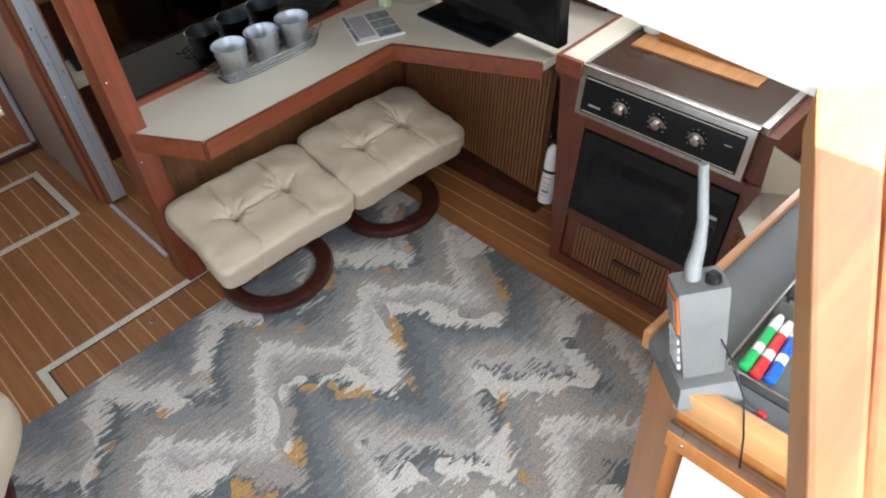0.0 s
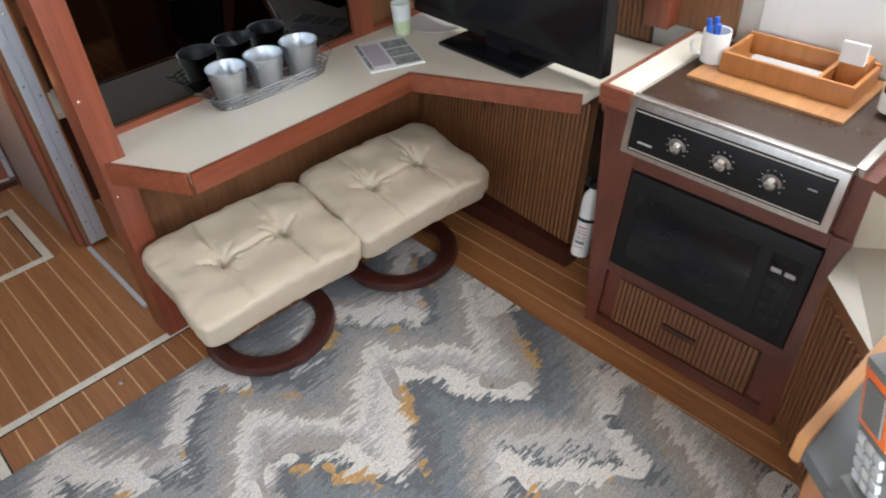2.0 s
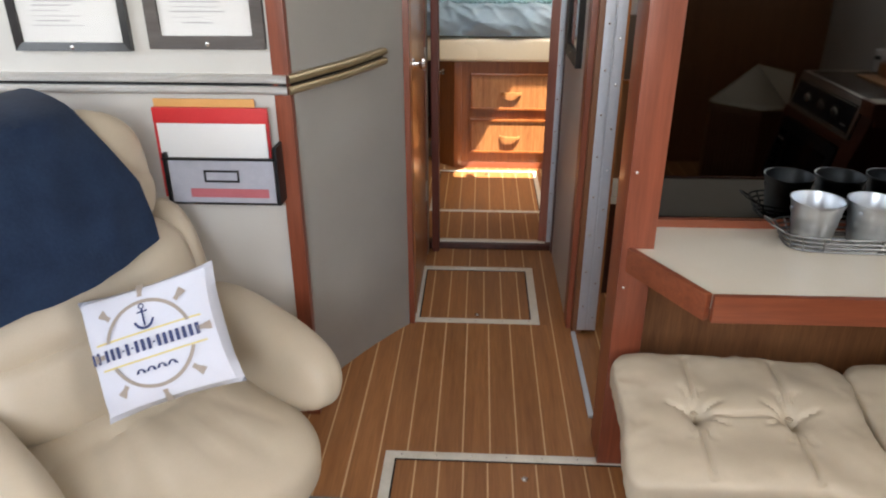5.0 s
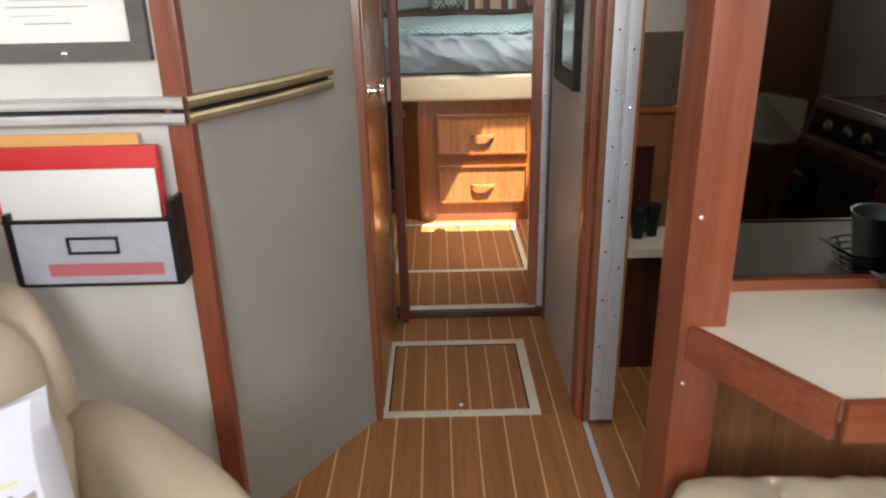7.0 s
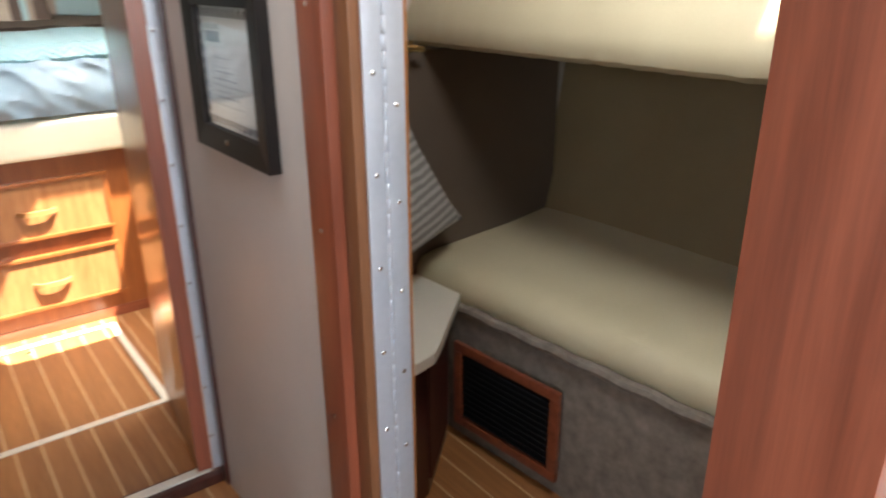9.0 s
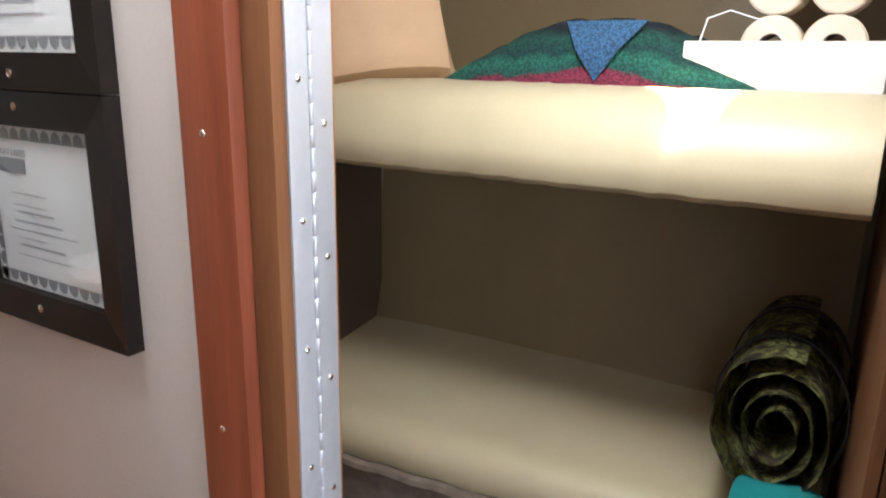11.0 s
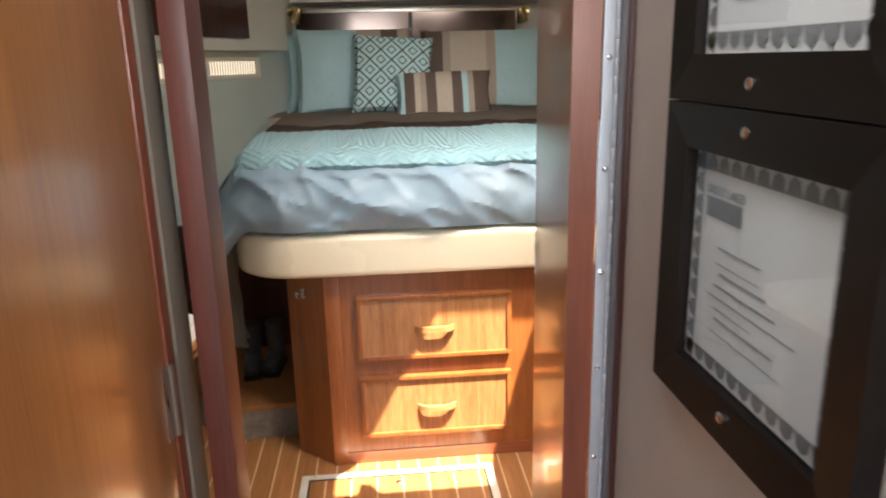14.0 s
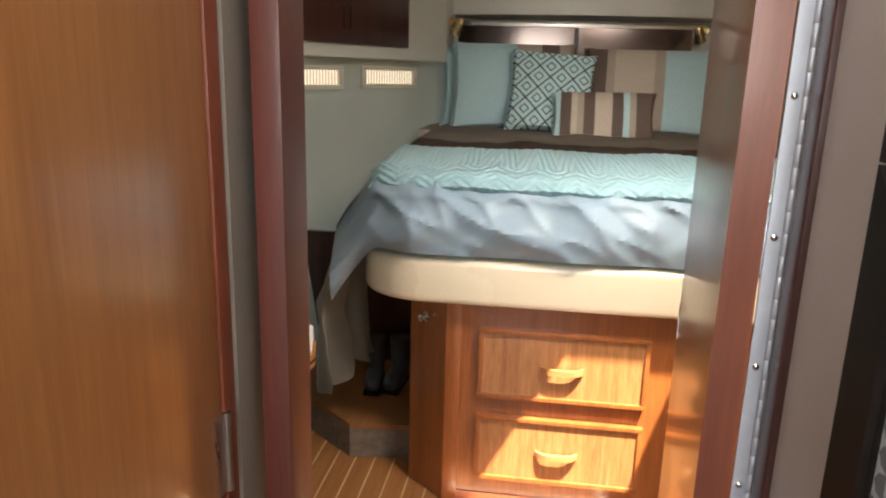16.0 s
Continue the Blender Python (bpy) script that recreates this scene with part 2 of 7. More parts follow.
def tube(bm, pts, r=0.005, n=8, closed=False):
    """A round bar along points; r may be a list."""
    pts = [Vector(p) for p in pts]
    k = len(pts)
    rings = []
    for i, p in enumerate(pts):
        a, b = pts[(i - 1) % k if closed else max(i - 1, 0)], pts[(i + 1) % k if closed else min(i + 1, k - 1)]
        t = (b - a).normalized()
        u = t.orthogonal().normalized() if abs(t.z) > 0.95 else t.cross(Vector((0, 0, 1))).normalized()
        w = t.cross(u).normalized()
        rr = r[i] if isinstance(r, (list, tuple)) else r
        rings.append([bm.verts.new(p + (u * math.cos(2 * math.pi * j / n) + w * math.sin(2 * math.pi * j / n)) * rr) for j in range(n)])
    pairs = list(zip(rings, rings[1:])) + ([(rings[-1], rings[0])] if closed else [])
    for a, b in pairs:
        for j in range(n):
            bm.faces.new((a[j], a[(j + 1) % n], b[(j + 1) % n], b[j]))
    if not closed:
        bm.faces.new(rings[0][::-1]), bm.faces.new(rings[-1])


def mesh_object(name, bm, material, smooth=False):
    bmesh.ops.recalc_face_normals(bm, faces=bm.faces[:])
    me = bpy.data.meshes.new(name)
    bm.to_mesh(me)
    bm.free()
    me.materials.append(material)
    if smooth:
        for p in me.polygons:
            p.use_smooth = True
        me.set_sharp_from_angle(angle=radians(38))
    return new(name, me)


def part(name, bm, material, parent, label="", smooth=False):
    ob = mesh_object(name, bm, material, smooth)
    ob.parent = parent
    if label:
        tagged(ob, label)
    return ob


def thing(name, x, y, z, label, category, group="", kind="", rz=0.0):
    ob = new(name)
    ob.empty_display_size = 0.1
    ob.matrix_world = pose(x, y, z, 0, 0, rz)
    return tagged(ob, label, category, group, kind)


def boxes(name, material, *dims, bevel=0.0, parent=None, label="", smooth=False):
    """One mesh out of boxes (x0, x1, y0, y1, z0, z1)."""
    bm = bmesh.new()
    for d in dims:
        box(bm, *d, bevel=bevel)
    ob = mesh_object(name, bm, material, smooth or bevel > 0)
    if parent:
        ob.parent = parent
    if label:
        tagged(ob, label)
    return ob


def structure(name, material, *dims, label="", category="wall", bevel=0.0):
    return tagged(boxes(name, material, *dims, bevel=bevel), label, category, kind="structure")

# ---- structure ----
CEIL = 2.02
floor = structure("floor", M["holly"], (-1.25, 3.2, 0.2, 4.53, -0.06, -0.0015), (-0.3, 2.6, 4.53, 8.3, -0.06, -0.0015), label="teak and holly sole with pale strips", category="floor")
# Gaps in this unseen ceiling are sized to aim the sun patches.
ceiling = structure("ceiling", M["headliner"], (-1.25, 3.2, 1.18, 3.124, CEIL, CEIL + 0.05), (-1.25, 2.235, 3.124, 4.53, CEIL, CEIL + 0.05), (2.38, 3.2, 3.124, 4.53, CEIL, CEIL + 0.05), (2.235, 2.38, 3.31, 4.53, CEIL, CEIL + 0.05), (-1.25, 0.3, 0.2, 1.18, CEIL, CEIL + 0.05), (2.5, 3.2, 0.2, 1.18, CEIL, CEIL + 0.05), (1.45, 2.5, 0.2, 0.5, CEIL, CEIL + 0.05), (1.45, 2.5, 0.86, 1.18, CEIL, CEIL + 0.05),
                    (-0.3, 1.30, 4.53, 6.35, 1.95, 2.0), (1.9, 2.7, 4.53, 6.35, 1.95, 2.0), (1.30, 1.9, 4.53, 4.91, 1.95, 2.0), (1.30, 1.9, 5.30, 6.35, 1.95, 2.0),
                    (-0.3, 2.7, 6.35, 8.3, 1.95, 2.0),
                    label="off-white headliner", category="ceiling")
# Unseen corner pieces added to slant the edges of the sun patches.
bm = bmesh.new()
for tri in ([(1.295, 5.02), (1.54, 5.305), (1.295, 5.305)], [(1.84, 4.905), (1.905, 4.905), (1.905, 5.305)]):
    prism(bm, tri, 1.952, 2.0)
prism(bm, [(2.233, 3.20), (2.35, 3.312), (2.233, 3.312)], CEIL + 0.002, CEIL + 0.048)
tagged(mesh_object("ceiling_sun_mask", bm, M["headliner"]), "unseen headliner corners added to shape the sun patches", "ceiling", kind="structure")
structure("wall_port", M["white_panel"], (-1.25, -1.2, 0.2, 3.15, 0, 1.36), (-1.25, -1.2, 0.2, 3.15, 1.88, CEIL), (-1.25, -1.2, 0.2, 0.7, 1.36, 1.88), (-1.25, -1.2, 2.7, 3.15, 1.36, 1.88), label="white panelled cabin side with a window opening")
structure("wall_starboard", M["white_panel"], (3.2, 3.25, 0.2, 4.53, -0.06, 1.4), (3.2, 3.25, 0.2, 4.53, 1.86, CEIL), (3.2, 3.25, 0.2, 0.6, 1.4, 1.86), (3.2, 3.25, 2.6, 4.53, 1.4, 1.86), label="white panelled cabin side with window openings")
# Unseen panel added in the window opening to stop sun on the worktop.
structure("window_sun_block", M["white_panel"], (3.215, 3.225, 0.6, 2.6, 1.4, 1.86), label="unseen pale panel added to keep the sun out of the starboard window", category="blind")
structure("wall_aft", M["veneer"], (-1.25, 0.3, 0.15, 0.2, 0, CEIL), (1.42, 3.2, 0.15, 0.2, 0, CEIL), (0.3, 1.42, 0.15, 0.2, 0, 1.2), label="teak veneer aft bulkhead beside the companionway")
structure("wall_saloon_port", M["white_panel"], (-1.25, 0.44, 3.15, 3.19, 0, CEIL), label="white vinyl bulkhead behind the armchair")
structure("wall_partition", M["veneer"], (1.60, 3.2, 3.11, 3.122, 0.74, CEIL), (1.51, 3.2, 3.11, 3.122, 0, 0.74), label="teak veneer bulkhead behind the counter")
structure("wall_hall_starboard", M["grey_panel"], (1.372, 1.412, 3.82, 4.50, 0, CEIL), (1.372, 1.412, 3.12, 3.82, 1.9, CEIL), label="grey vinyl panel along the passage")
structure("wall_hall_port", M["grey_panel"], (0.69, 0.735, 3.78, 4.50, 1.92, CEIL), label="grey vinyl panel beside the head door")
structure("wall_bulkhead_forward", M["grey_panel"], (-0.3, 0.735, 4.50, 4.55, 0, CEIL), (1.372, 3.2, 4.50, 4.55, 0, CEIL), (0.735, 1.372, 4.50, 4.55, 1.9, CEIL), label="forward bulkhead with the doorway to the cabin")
structure("wall_cabin_starboard", M["beige_vinyl"], (2.3, 2.35, 4.55, 8.3, 0, 1.95), label="cream lined hull side of the forward cabin")
structure("wall_head_aft", M["grey_panel"], (-0.3, -0.25, 3.19, 4.5, 0, CEIL), label="grey panel closing the head compartment")

# angled panel between the saloon bulkhead and the head door
bm = bmesh.new()
LO = [(0.37, 3.16), (0.54, 3.49), (0.72, 3.745)]
HI = [(0.462, 3.15), (0.60, 3.46), (0.72, 3.745)]
n = 14
rows = []
for z, poly in ((0.0, LO), (0.5, [tuple((a + b) / 2 for a, b in zip(p, q)) for p, q in zip(LO, HI)]), (1.1, HI), (CEIL, HI)):
    row = []
    for i in range(n + 1):
        t = i / n
        a, b, c = [Vector(p) for p in poly]
        p = a * (1 - t) ** 2 + (2 * b - (a + c) / 2) * 2 * t * (1 - t) + c * t * t
        row.append(bm.verts.new((p.x, p.y, z)))
    rows.append(row)
for r0, r1 in zip(rows, rows[1:]):
    for i in range(n):
        bm.faces.new((r0[i], r0[i + 1], r1[i + 1], r1[i]))
bmesh.ops.solidify(bm, geom=bm.faces[:], thickness=0.02)
tagged(mesh_object("wall_angled", bm, M["white_panel"], True), "white vinyl panel turning into the passage", "wall", kind="structure")

# trim boards of dark red timber
tagged(boxes("trim", M["red_wood"], (0.425, 0.472, 3.135, 3.17, 0, CEIL), bevel=0.004), "red mahogany corner batten", "trim", kind="structure")
tagged(boxes("trim", M["red_wood"], (0.70, 0.742, 3.745, 3.79, 0, CEIL), bevel=0.004), "red mahogany door post", "trim", kind="structure")

tagged(boxes("trim", M["filler"], (0.69, 0.751, 4.427, 4.499, 0, 1.92), bevel=0.003), "grey vinyl filler strip beside the forward doorway", "trim", kind="structure")

# corridor door post with its screws, and the brown jamb

M["steel"] = metal("brushed_steel", (0.55, 0.52, 0.48), 0.3)


def screw(parent, at, axis="x", r=0.0045):
    bm = bmesh.new()
    turn = {"x": Matrix.Rotation(radians(-90), 4, "Y"), "y": Matrix.Rotation(radians(90), 4, "X"), "z": Matrix.Identity(4)}[axis]
    lathe(bm, [(r, 0.0), (r, 0.001), (r * 0.75, 0.0022), (r * 0.3, 0.0028)], 10, at, turn)
    return part("screw", bm, M["chrome"], parent, "", True)


def post(name, dims, material, label, screws=(), axis="x", bevel=0.005):
    ob = tagged(boxes(name, material, dims, bevel=bevel), label, "door post", kind="structure")
    for p in screws:
        screw(ob, p, axis)
    return ob


post("door_post_1", (1.366, 1.40, 3.742, 3.822, 0.0, CEIL), M["red_wood"], "red mahogany post with screws at the passage doorway", [(1.366, 3.785, z) for z in (0.25, 0.60, 0.957, 1.31, 1.66)])
post("door_post_2", (1.386, 1.425, 3.700, 3.742, 0.0, CEIL), M["brown_wood"], "brown timber jamb behind the post")
post("door_post_3", (1.378, 1.464, 2.938, 3.075, 0.0, CEIL), M["red_wood"], "wide red mahogany post at the end of the counter", [(1.395, 2.938, 0.62), (1.395, 2.938, 0.95), (1.395, 2.938, 0.3)], "y", 0.006)
M["jamb_wood"] = wood("deep_red_mahogany", (0.065, 0.014, 0.009), (0.15, 0.034, 0.02), "z", 0.5, 0.05)
post("door_post_4", (1.465, 1.484, 3.02, 3.082, 0.0, CEIL), M["jamb_wood"], "dark red timber jamb of the bunk cabin doorway")


def piano_hinge(x0, x1, y, z0, z1, label, along="x"):
    """Two riveted leaves and a knuckled pin, facing aft."""
    h = thing("piano_hinge", (x0 + x1) / 2, y, z0, label, "hinge", "piano hinges")
    xm = (x0 + x1) / 2
    w = (x1 - x0) / 2
    for a, b in ((-w, -0.004), (0.004, w)):
        leaf = boxes("hinge_leaf", M["aluminium"], (a, b, -0.0035, 0.0, 0, z1 - z0), bevel=0.0008, parent=h)
        z = 0.06 + (0.05 if a < 0 else 0.0)
        while z < z1 - z0:
            screw(leaf, ((a + b) / 2, -0.0035, z), "y", 0.0042)
            z += 0.155
    bm = bmesh.new()
    lathe(bm, [(0.0030, 0), (0.0036, 0.0008), (0.0036, 0.0237), (0.0030, 0.0245)], 10)
    first = part("knuckle", bm, M["aluminium"], h, "", True)
    first.matrix_basis = Matrix.Translation((0, -0.0025, 0))
    z = 0.025
    while z < z1 - z0 - 0.02:
        k = new("knuckle", first.data)
        k.parent = h
        k.matrix_basis = Matrix.Translation((0, -0.0025, z))
        z += 0.025
    return h


piano_hinge(1.405, 1.478, 3.70, 0.02, 1.88, "long aluminium piano hinge with rivets on the bunk cabin door")
# bunk cabin door, folded back into the cabin behind the passage wall
door = structure("door_2", M["door_veneer"], (1.452, 1.488, 3.703, 4.28, 0.03, 1.88), label="open teak door folded back inside the bunk cabin", category="door")
# brass sill of the bunk cabin doorway
tagged(boxes("door_sill", M["aluminium"], (1.382, 1.40, 3.16, 3.70, 0.0, 0.012), bevel=0.002), "metal sill strip in the doorway", "sill", kind="structure")

# head door on the port side of the passage
door = tagged(boxes("door_1", M["door_veneer"], (0.712, 0.745, 3.795, 4.392, 0.02, 1.90), bevel=0.003), "closed glossy teak veneer door to the head", "door", kind="structure")
bm = bmesh.new()
lathe(bm, [(0.022, 0.0), (0.022, 0.004), (0.009, 0.007), (0.008, 0.022), (0.015, 0.026), (0.021, 0.034), (0.019, 0.045), (0.008, 0.05)], 20, (0.745, 3.845, 1.05), Matrix.Rotation(radians(90), 4, "Y"))
part("door_handle", bm, M["chrome"], door, "round chrome door knob", True)
for z in (0.35, 0.97, 1.6):
    bm = bmesh.new()
    tube(bm, [(0.749, 4.396, z - 0.05), (0.749, 4.396, z + 0.05)], 0.005, 10)
    box(bm, 0.744, 0.7475, 4.372, 4.412, z - 0.048, z + 0.048)
    part("hinge", bm, M["steel"], door, "", True)
post("door_post_5", (0.70, 0.748, 4.394, 4.425, 0.0, CEIL), M["red_wood"], "red mahogany door post")
post("door_post_6", (0.768, 0.804, 4.452, 4.535, 0.0, 1.9), M["jamb_wood"], "dark red mahogany jamb of the forward doorway", bevel=0.008)
post("door_post_7", (1.364, 1.384, 4.462, 4.50, 0.0, 1.9), M["dark_wood"], "dark mahogany stop of the forward doorway")
tagged(boxes("door_sill", M["dark_wood"], (0.74, 1.37, 4.49, 4.56, 0.0, 0.03), bevel=0.004), "dark mahogany step under the forward doorway", "sill", kind="structure")
tagged(boxes("door_sill", M["bright_alu"], (0.79, 1.34, 4.515, 4.545, 0.03, 0.036), bevel=0.001), "worn metal strip on the doorway step", "sill", kind="structure")
piano_hinge(1.344, 1.384, 4.512, 0.04, 1.88, "long aluminium piano hinge on the forward cabin door")
# forward cabin door swung open into the cabin
fd = thing("door_3", 1.343, 4.52, 0.04, "open glossy teak veneer door to the forward cabin", "door", kind="structure", rz=-7.0)
boxes("door_leaf", M["door_veneer"], (-0.038, 0.0, 0.0, 0.49, 0.0, 1.84), bevel=0.002, parent=fd)
boxes("edge_strip", M["red_wood"], (-0.039, 0.001, -0.004, 0.0, 0.0, 1.84), parent=fd, label="red mahogany edge strip")
boxes("lock_plate", M["chrome"], (-0.0405, -0.034, 0.47, 0.4925, 0.89, 0.96), bevel=0.001, parent=fd, label="chrome latch plate")

# aluminium handrail on the port bulkhead, bent round onto the angled panel
rail = thing("handrail", 0.0, 3.15, 1.122, "polished metal double handrail along the bulkhead", "rail")


def rail_run(pts, name, mat):
    bm = bmesh.new()
    for dz, h in ((0.0155, 0.0105), (-0.0155, 0.0105)):
        prof = [(0.0, -h), (0.022, -h), (0.028, -h * 0.4), (0.028, h * 0.4), (0.022, h), (0.0, h)]
        rings = []
        for (x, y), (nx, ny) in pts:
            rings.append([bm.verts.new((x + nx * d, y + ny * d, dz + z)) for d, z in prof])
        for a, b in zip(rings, rings[1:]):
            for j in range(len(prof)):
                k = (j + 1) % len(prof)
                bm.faces.new((a[j], a[k], b[k], b[j]))
        bm.faces.new(rings[0][::-1]), bm.faces.new(rings[-1])
    part(name, bm, mat, rail, "", True)
    bm = bmesh.new()
    rings = []
    for (x, y), (nx, ny) in pts:
        rings.append([bm.verts.new((x + nx * d, y + ny * d, z)) for d, z in ((0.0, -0.006), (0.008, -0.006), (0.008, 0.006), (0.0, 0.006))])
    for a, b in zip(rings, rings[1:]):
        for j in range(4):
            bm.faces.new((a[j], a[(j + 1) % 4], b[(j + 1) % 4], b[j]))
    bm.faces.new(rings[0][::-1]), bm.faces.new(rings[-1])
    part("slot", bm, M["black"], rail, "dark recess between the bars", True)


rail_run([((-1.19, 0.0), (0, -1)), ((0.40, 0.0), (0, -1)), ((0.462, -0.012), (0.25, -0.97))], "bar", M["rail_metal"])
# Same rail; the brassy tone puts a warm reflection into this run's colour.
rail_run([((0.464, -0.010), (0.5, -0.86)), ((0.57, 0.21), (0.86, -0.5)), ((0.662, 0.452), (0.86, -0.5))], "bar", M["rail_warm_sheen"])

# ---- saloon counter, mirror ----
ctr = thing("counter", 1.46, 3.11, 0.0, "corner counter with a cream laminate top and red mahogany edge", "counter")
TOP = [(1.43, 3.105), (1.408, 2.94), (1.545, 2.69), (2.437, 2.694), (2.69, 2.11), (3.19, 2.11), (3.19, 3.105)]
loc = [(x - 1.46, y - 3.11) for x, y in TOP]
bm = bmesh.new()
prism(bm, loc, 0.70, 0.738)
part("top", bm, M["laminate"], ctr, "cream laminate top")


def fascia(a, b, name="edge"):
    a, b = Vector(a), Vector(b)
    d = (b - a).normalized()
    nrm = Vector((d.y, -d.x))
    bm = bmesh.new()
    prism(bm, [tuple(p) for p in (a, b, b + nrm * 0.018, a + nrm * 0.018)], 0.672, 0.742, 0.003)
    part(name, bm, M["red_wood_x"], ctr, "red mahogany edge board", True)


for a, b in zip(loc[1:5], loc[2:5]):
    fascia(a, b)
fascia(loc[0], loc[1])
boxes("back_batten", M["red_wood_x"], (0.0, 1.73, -0.022, -0.002, 0.738, 0.762), bevel=0.003, parent=ctr)
bm = bmesh.new()
prism(bm, [(0.17, -0.05), (0.20, -0.05), (0.20, -0.30), (0.17, -0.30)], 0.60, 0.672)
part("bracket", bm, M["red_wood"], ctr)
mir = structure("mirror", M["mirror"], (1.503, 2.50, 3.103, 3.109, 0.765, 1.80), label="dark mirror glass above the counter", category="mirror")
tagged(boxes("trim", M["red_wood"], (2.50, 2.60, 3.085, 3.11, 0.742, CEIL), bevel=0.004), "red mahogany batten beside the mirror", "trim", kind="structure")

# slatted cupboard front beneath the corner counter
cup = thing("corner_cupboard", 2.69, 2.11, 0.0, "corner cupboard with a ribbed teak front under the counter", "cupboard")
bm = bmesh.new()
a, b, lean = Vector((0.0, 0.0)), Vector((0.09, 1.0)), 0.10
vs = [bm.verts.new((p.x + lean * q, p.y, z)) for p, z, q in ((a, 0.0, 0.0), (b, 0.0, 0.0), (b, 0.70, 1.0), (a, 0.70, 1.0))]
bm.faces.new(vs)
bmesh.ops.solidify(bm, geom=bm.faces[:], thickness=0.02)
part("front", bm, M["veneer"], cup)
for i in range(46):
    t = 0.03 + i * 0.0205
    p = a.lerp(b, t)
    bm = bmesh.new()
    w = 0.006
    q = [bm.verts.new((p.x + lean * (z - 0.03) / 0.67 + dx, p.y + dy, z)) for dx, dy, z in ((-0.002, -w, 0.09), (-0.002, w, 0.09), (-0.002, w, 0.66), (-0.002, -w, 0.66))]
    r = [bm.verts.new(v.co + Vector((-0.006, 0, 0))) for v in q]
    bm.faces.new(r)
    for k in range(4):
        bm.faces.new((q[k], q[(k + 1) % 4], r[(k + 1) % 4], r[k]))
    part("slat", bm, M["veneer"], cup)
for y in (0.50, 0.545):
    boxes("pull", M["dark_wood"], (0.105, 0.13, y, y + 0.016, 0.44, 0.54), bevel=0.003, parent=cup, label="dark wooden door pull")
boxes("kick_board", M["dark_wood"], (-0.03, 0.06, 0.0, 0.95, 0.0, 0.085), parent=cup)

# floor hatches
def hatch(x0, x1, y0, y1, w, ring, label, open_aft=False):
    h = thing("floor_hatch", x0, y0, 0.0, label, "floor hatch", "floor hatches")
    X, Y = x1 - x0, y1 - y0
    strips = [(0, X, Y - w, Y), (0, w, 0, Y - w), (X - w, X, 0, Y - w)] + ([] if open_aft else [(w, X - w, 0, w)])
    for s in strips:
        boxes("rim", M["bright_alu"], (*s, -0.001, 0.003), bevel=0.001, parent=h)
    for s in ((w, X - w, Y - w - 0.006, Y - w), (w, w + 0.006, w, Y - w - 0.006), (X - w - 0.006, X - w, w, Y - w - 0.006)):
        boxes("gap", M["black"], (*s, -0.001, 0.001), parent=h)
    bm = bmesh.new()
    lathe(bm, [(0.011, 0.0), (0.011, 0.002), (0.008, 0.004), (0.003, 0.004)], 16, (ring[0] - x0, ring[1] - y0, 0.0005))
    part("lift_ring", bm, M["chrome"], h, "", True)
    x = w + 0.02
    while x < X:
        for yy in (Y - w / 2,) + (() if open_aft else (w / 2,)):
            screw(h, (x, yy, 0.003), "z", 0.003)
        x += 0.11
    return h


hatch(0.722, 1.262, 3.762, 4.285, 0.034, (1.0, 3.83), "teak floor hatch with a pale aluminium rim")
hatch(0.718, 2.0, 1.9, 2.965, 0.032, (1.152, 2.859), "large teak floor hatch with aluminium rim, half under the rug", True)
hatch(0.715, 1.38, 5.0, 5.735, 0.026, (1.05, 5.66), "teak floor hatch in the forward cabin with a metal rim")

# Unseen hatch frames and panes, added to go with the two fill lamps.
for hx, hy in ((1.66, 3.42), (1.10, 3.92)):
    ch_ = thing("deck_hatch", hx, hy, CEIL, "unseen hatch frame and pane added above a fill lamp", "hatch", "deck hatches")
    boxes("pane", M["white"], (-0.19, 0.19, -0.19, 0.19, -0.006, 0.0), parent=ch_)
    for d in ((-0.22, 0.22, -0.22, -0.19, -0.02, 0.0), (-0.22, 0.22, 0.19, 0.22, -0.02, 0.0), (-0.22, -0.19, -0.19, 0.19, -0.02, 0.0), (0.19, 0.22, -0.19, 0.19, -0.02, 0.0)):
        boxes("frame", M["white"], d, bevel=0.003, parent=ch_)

# ---- rug ----


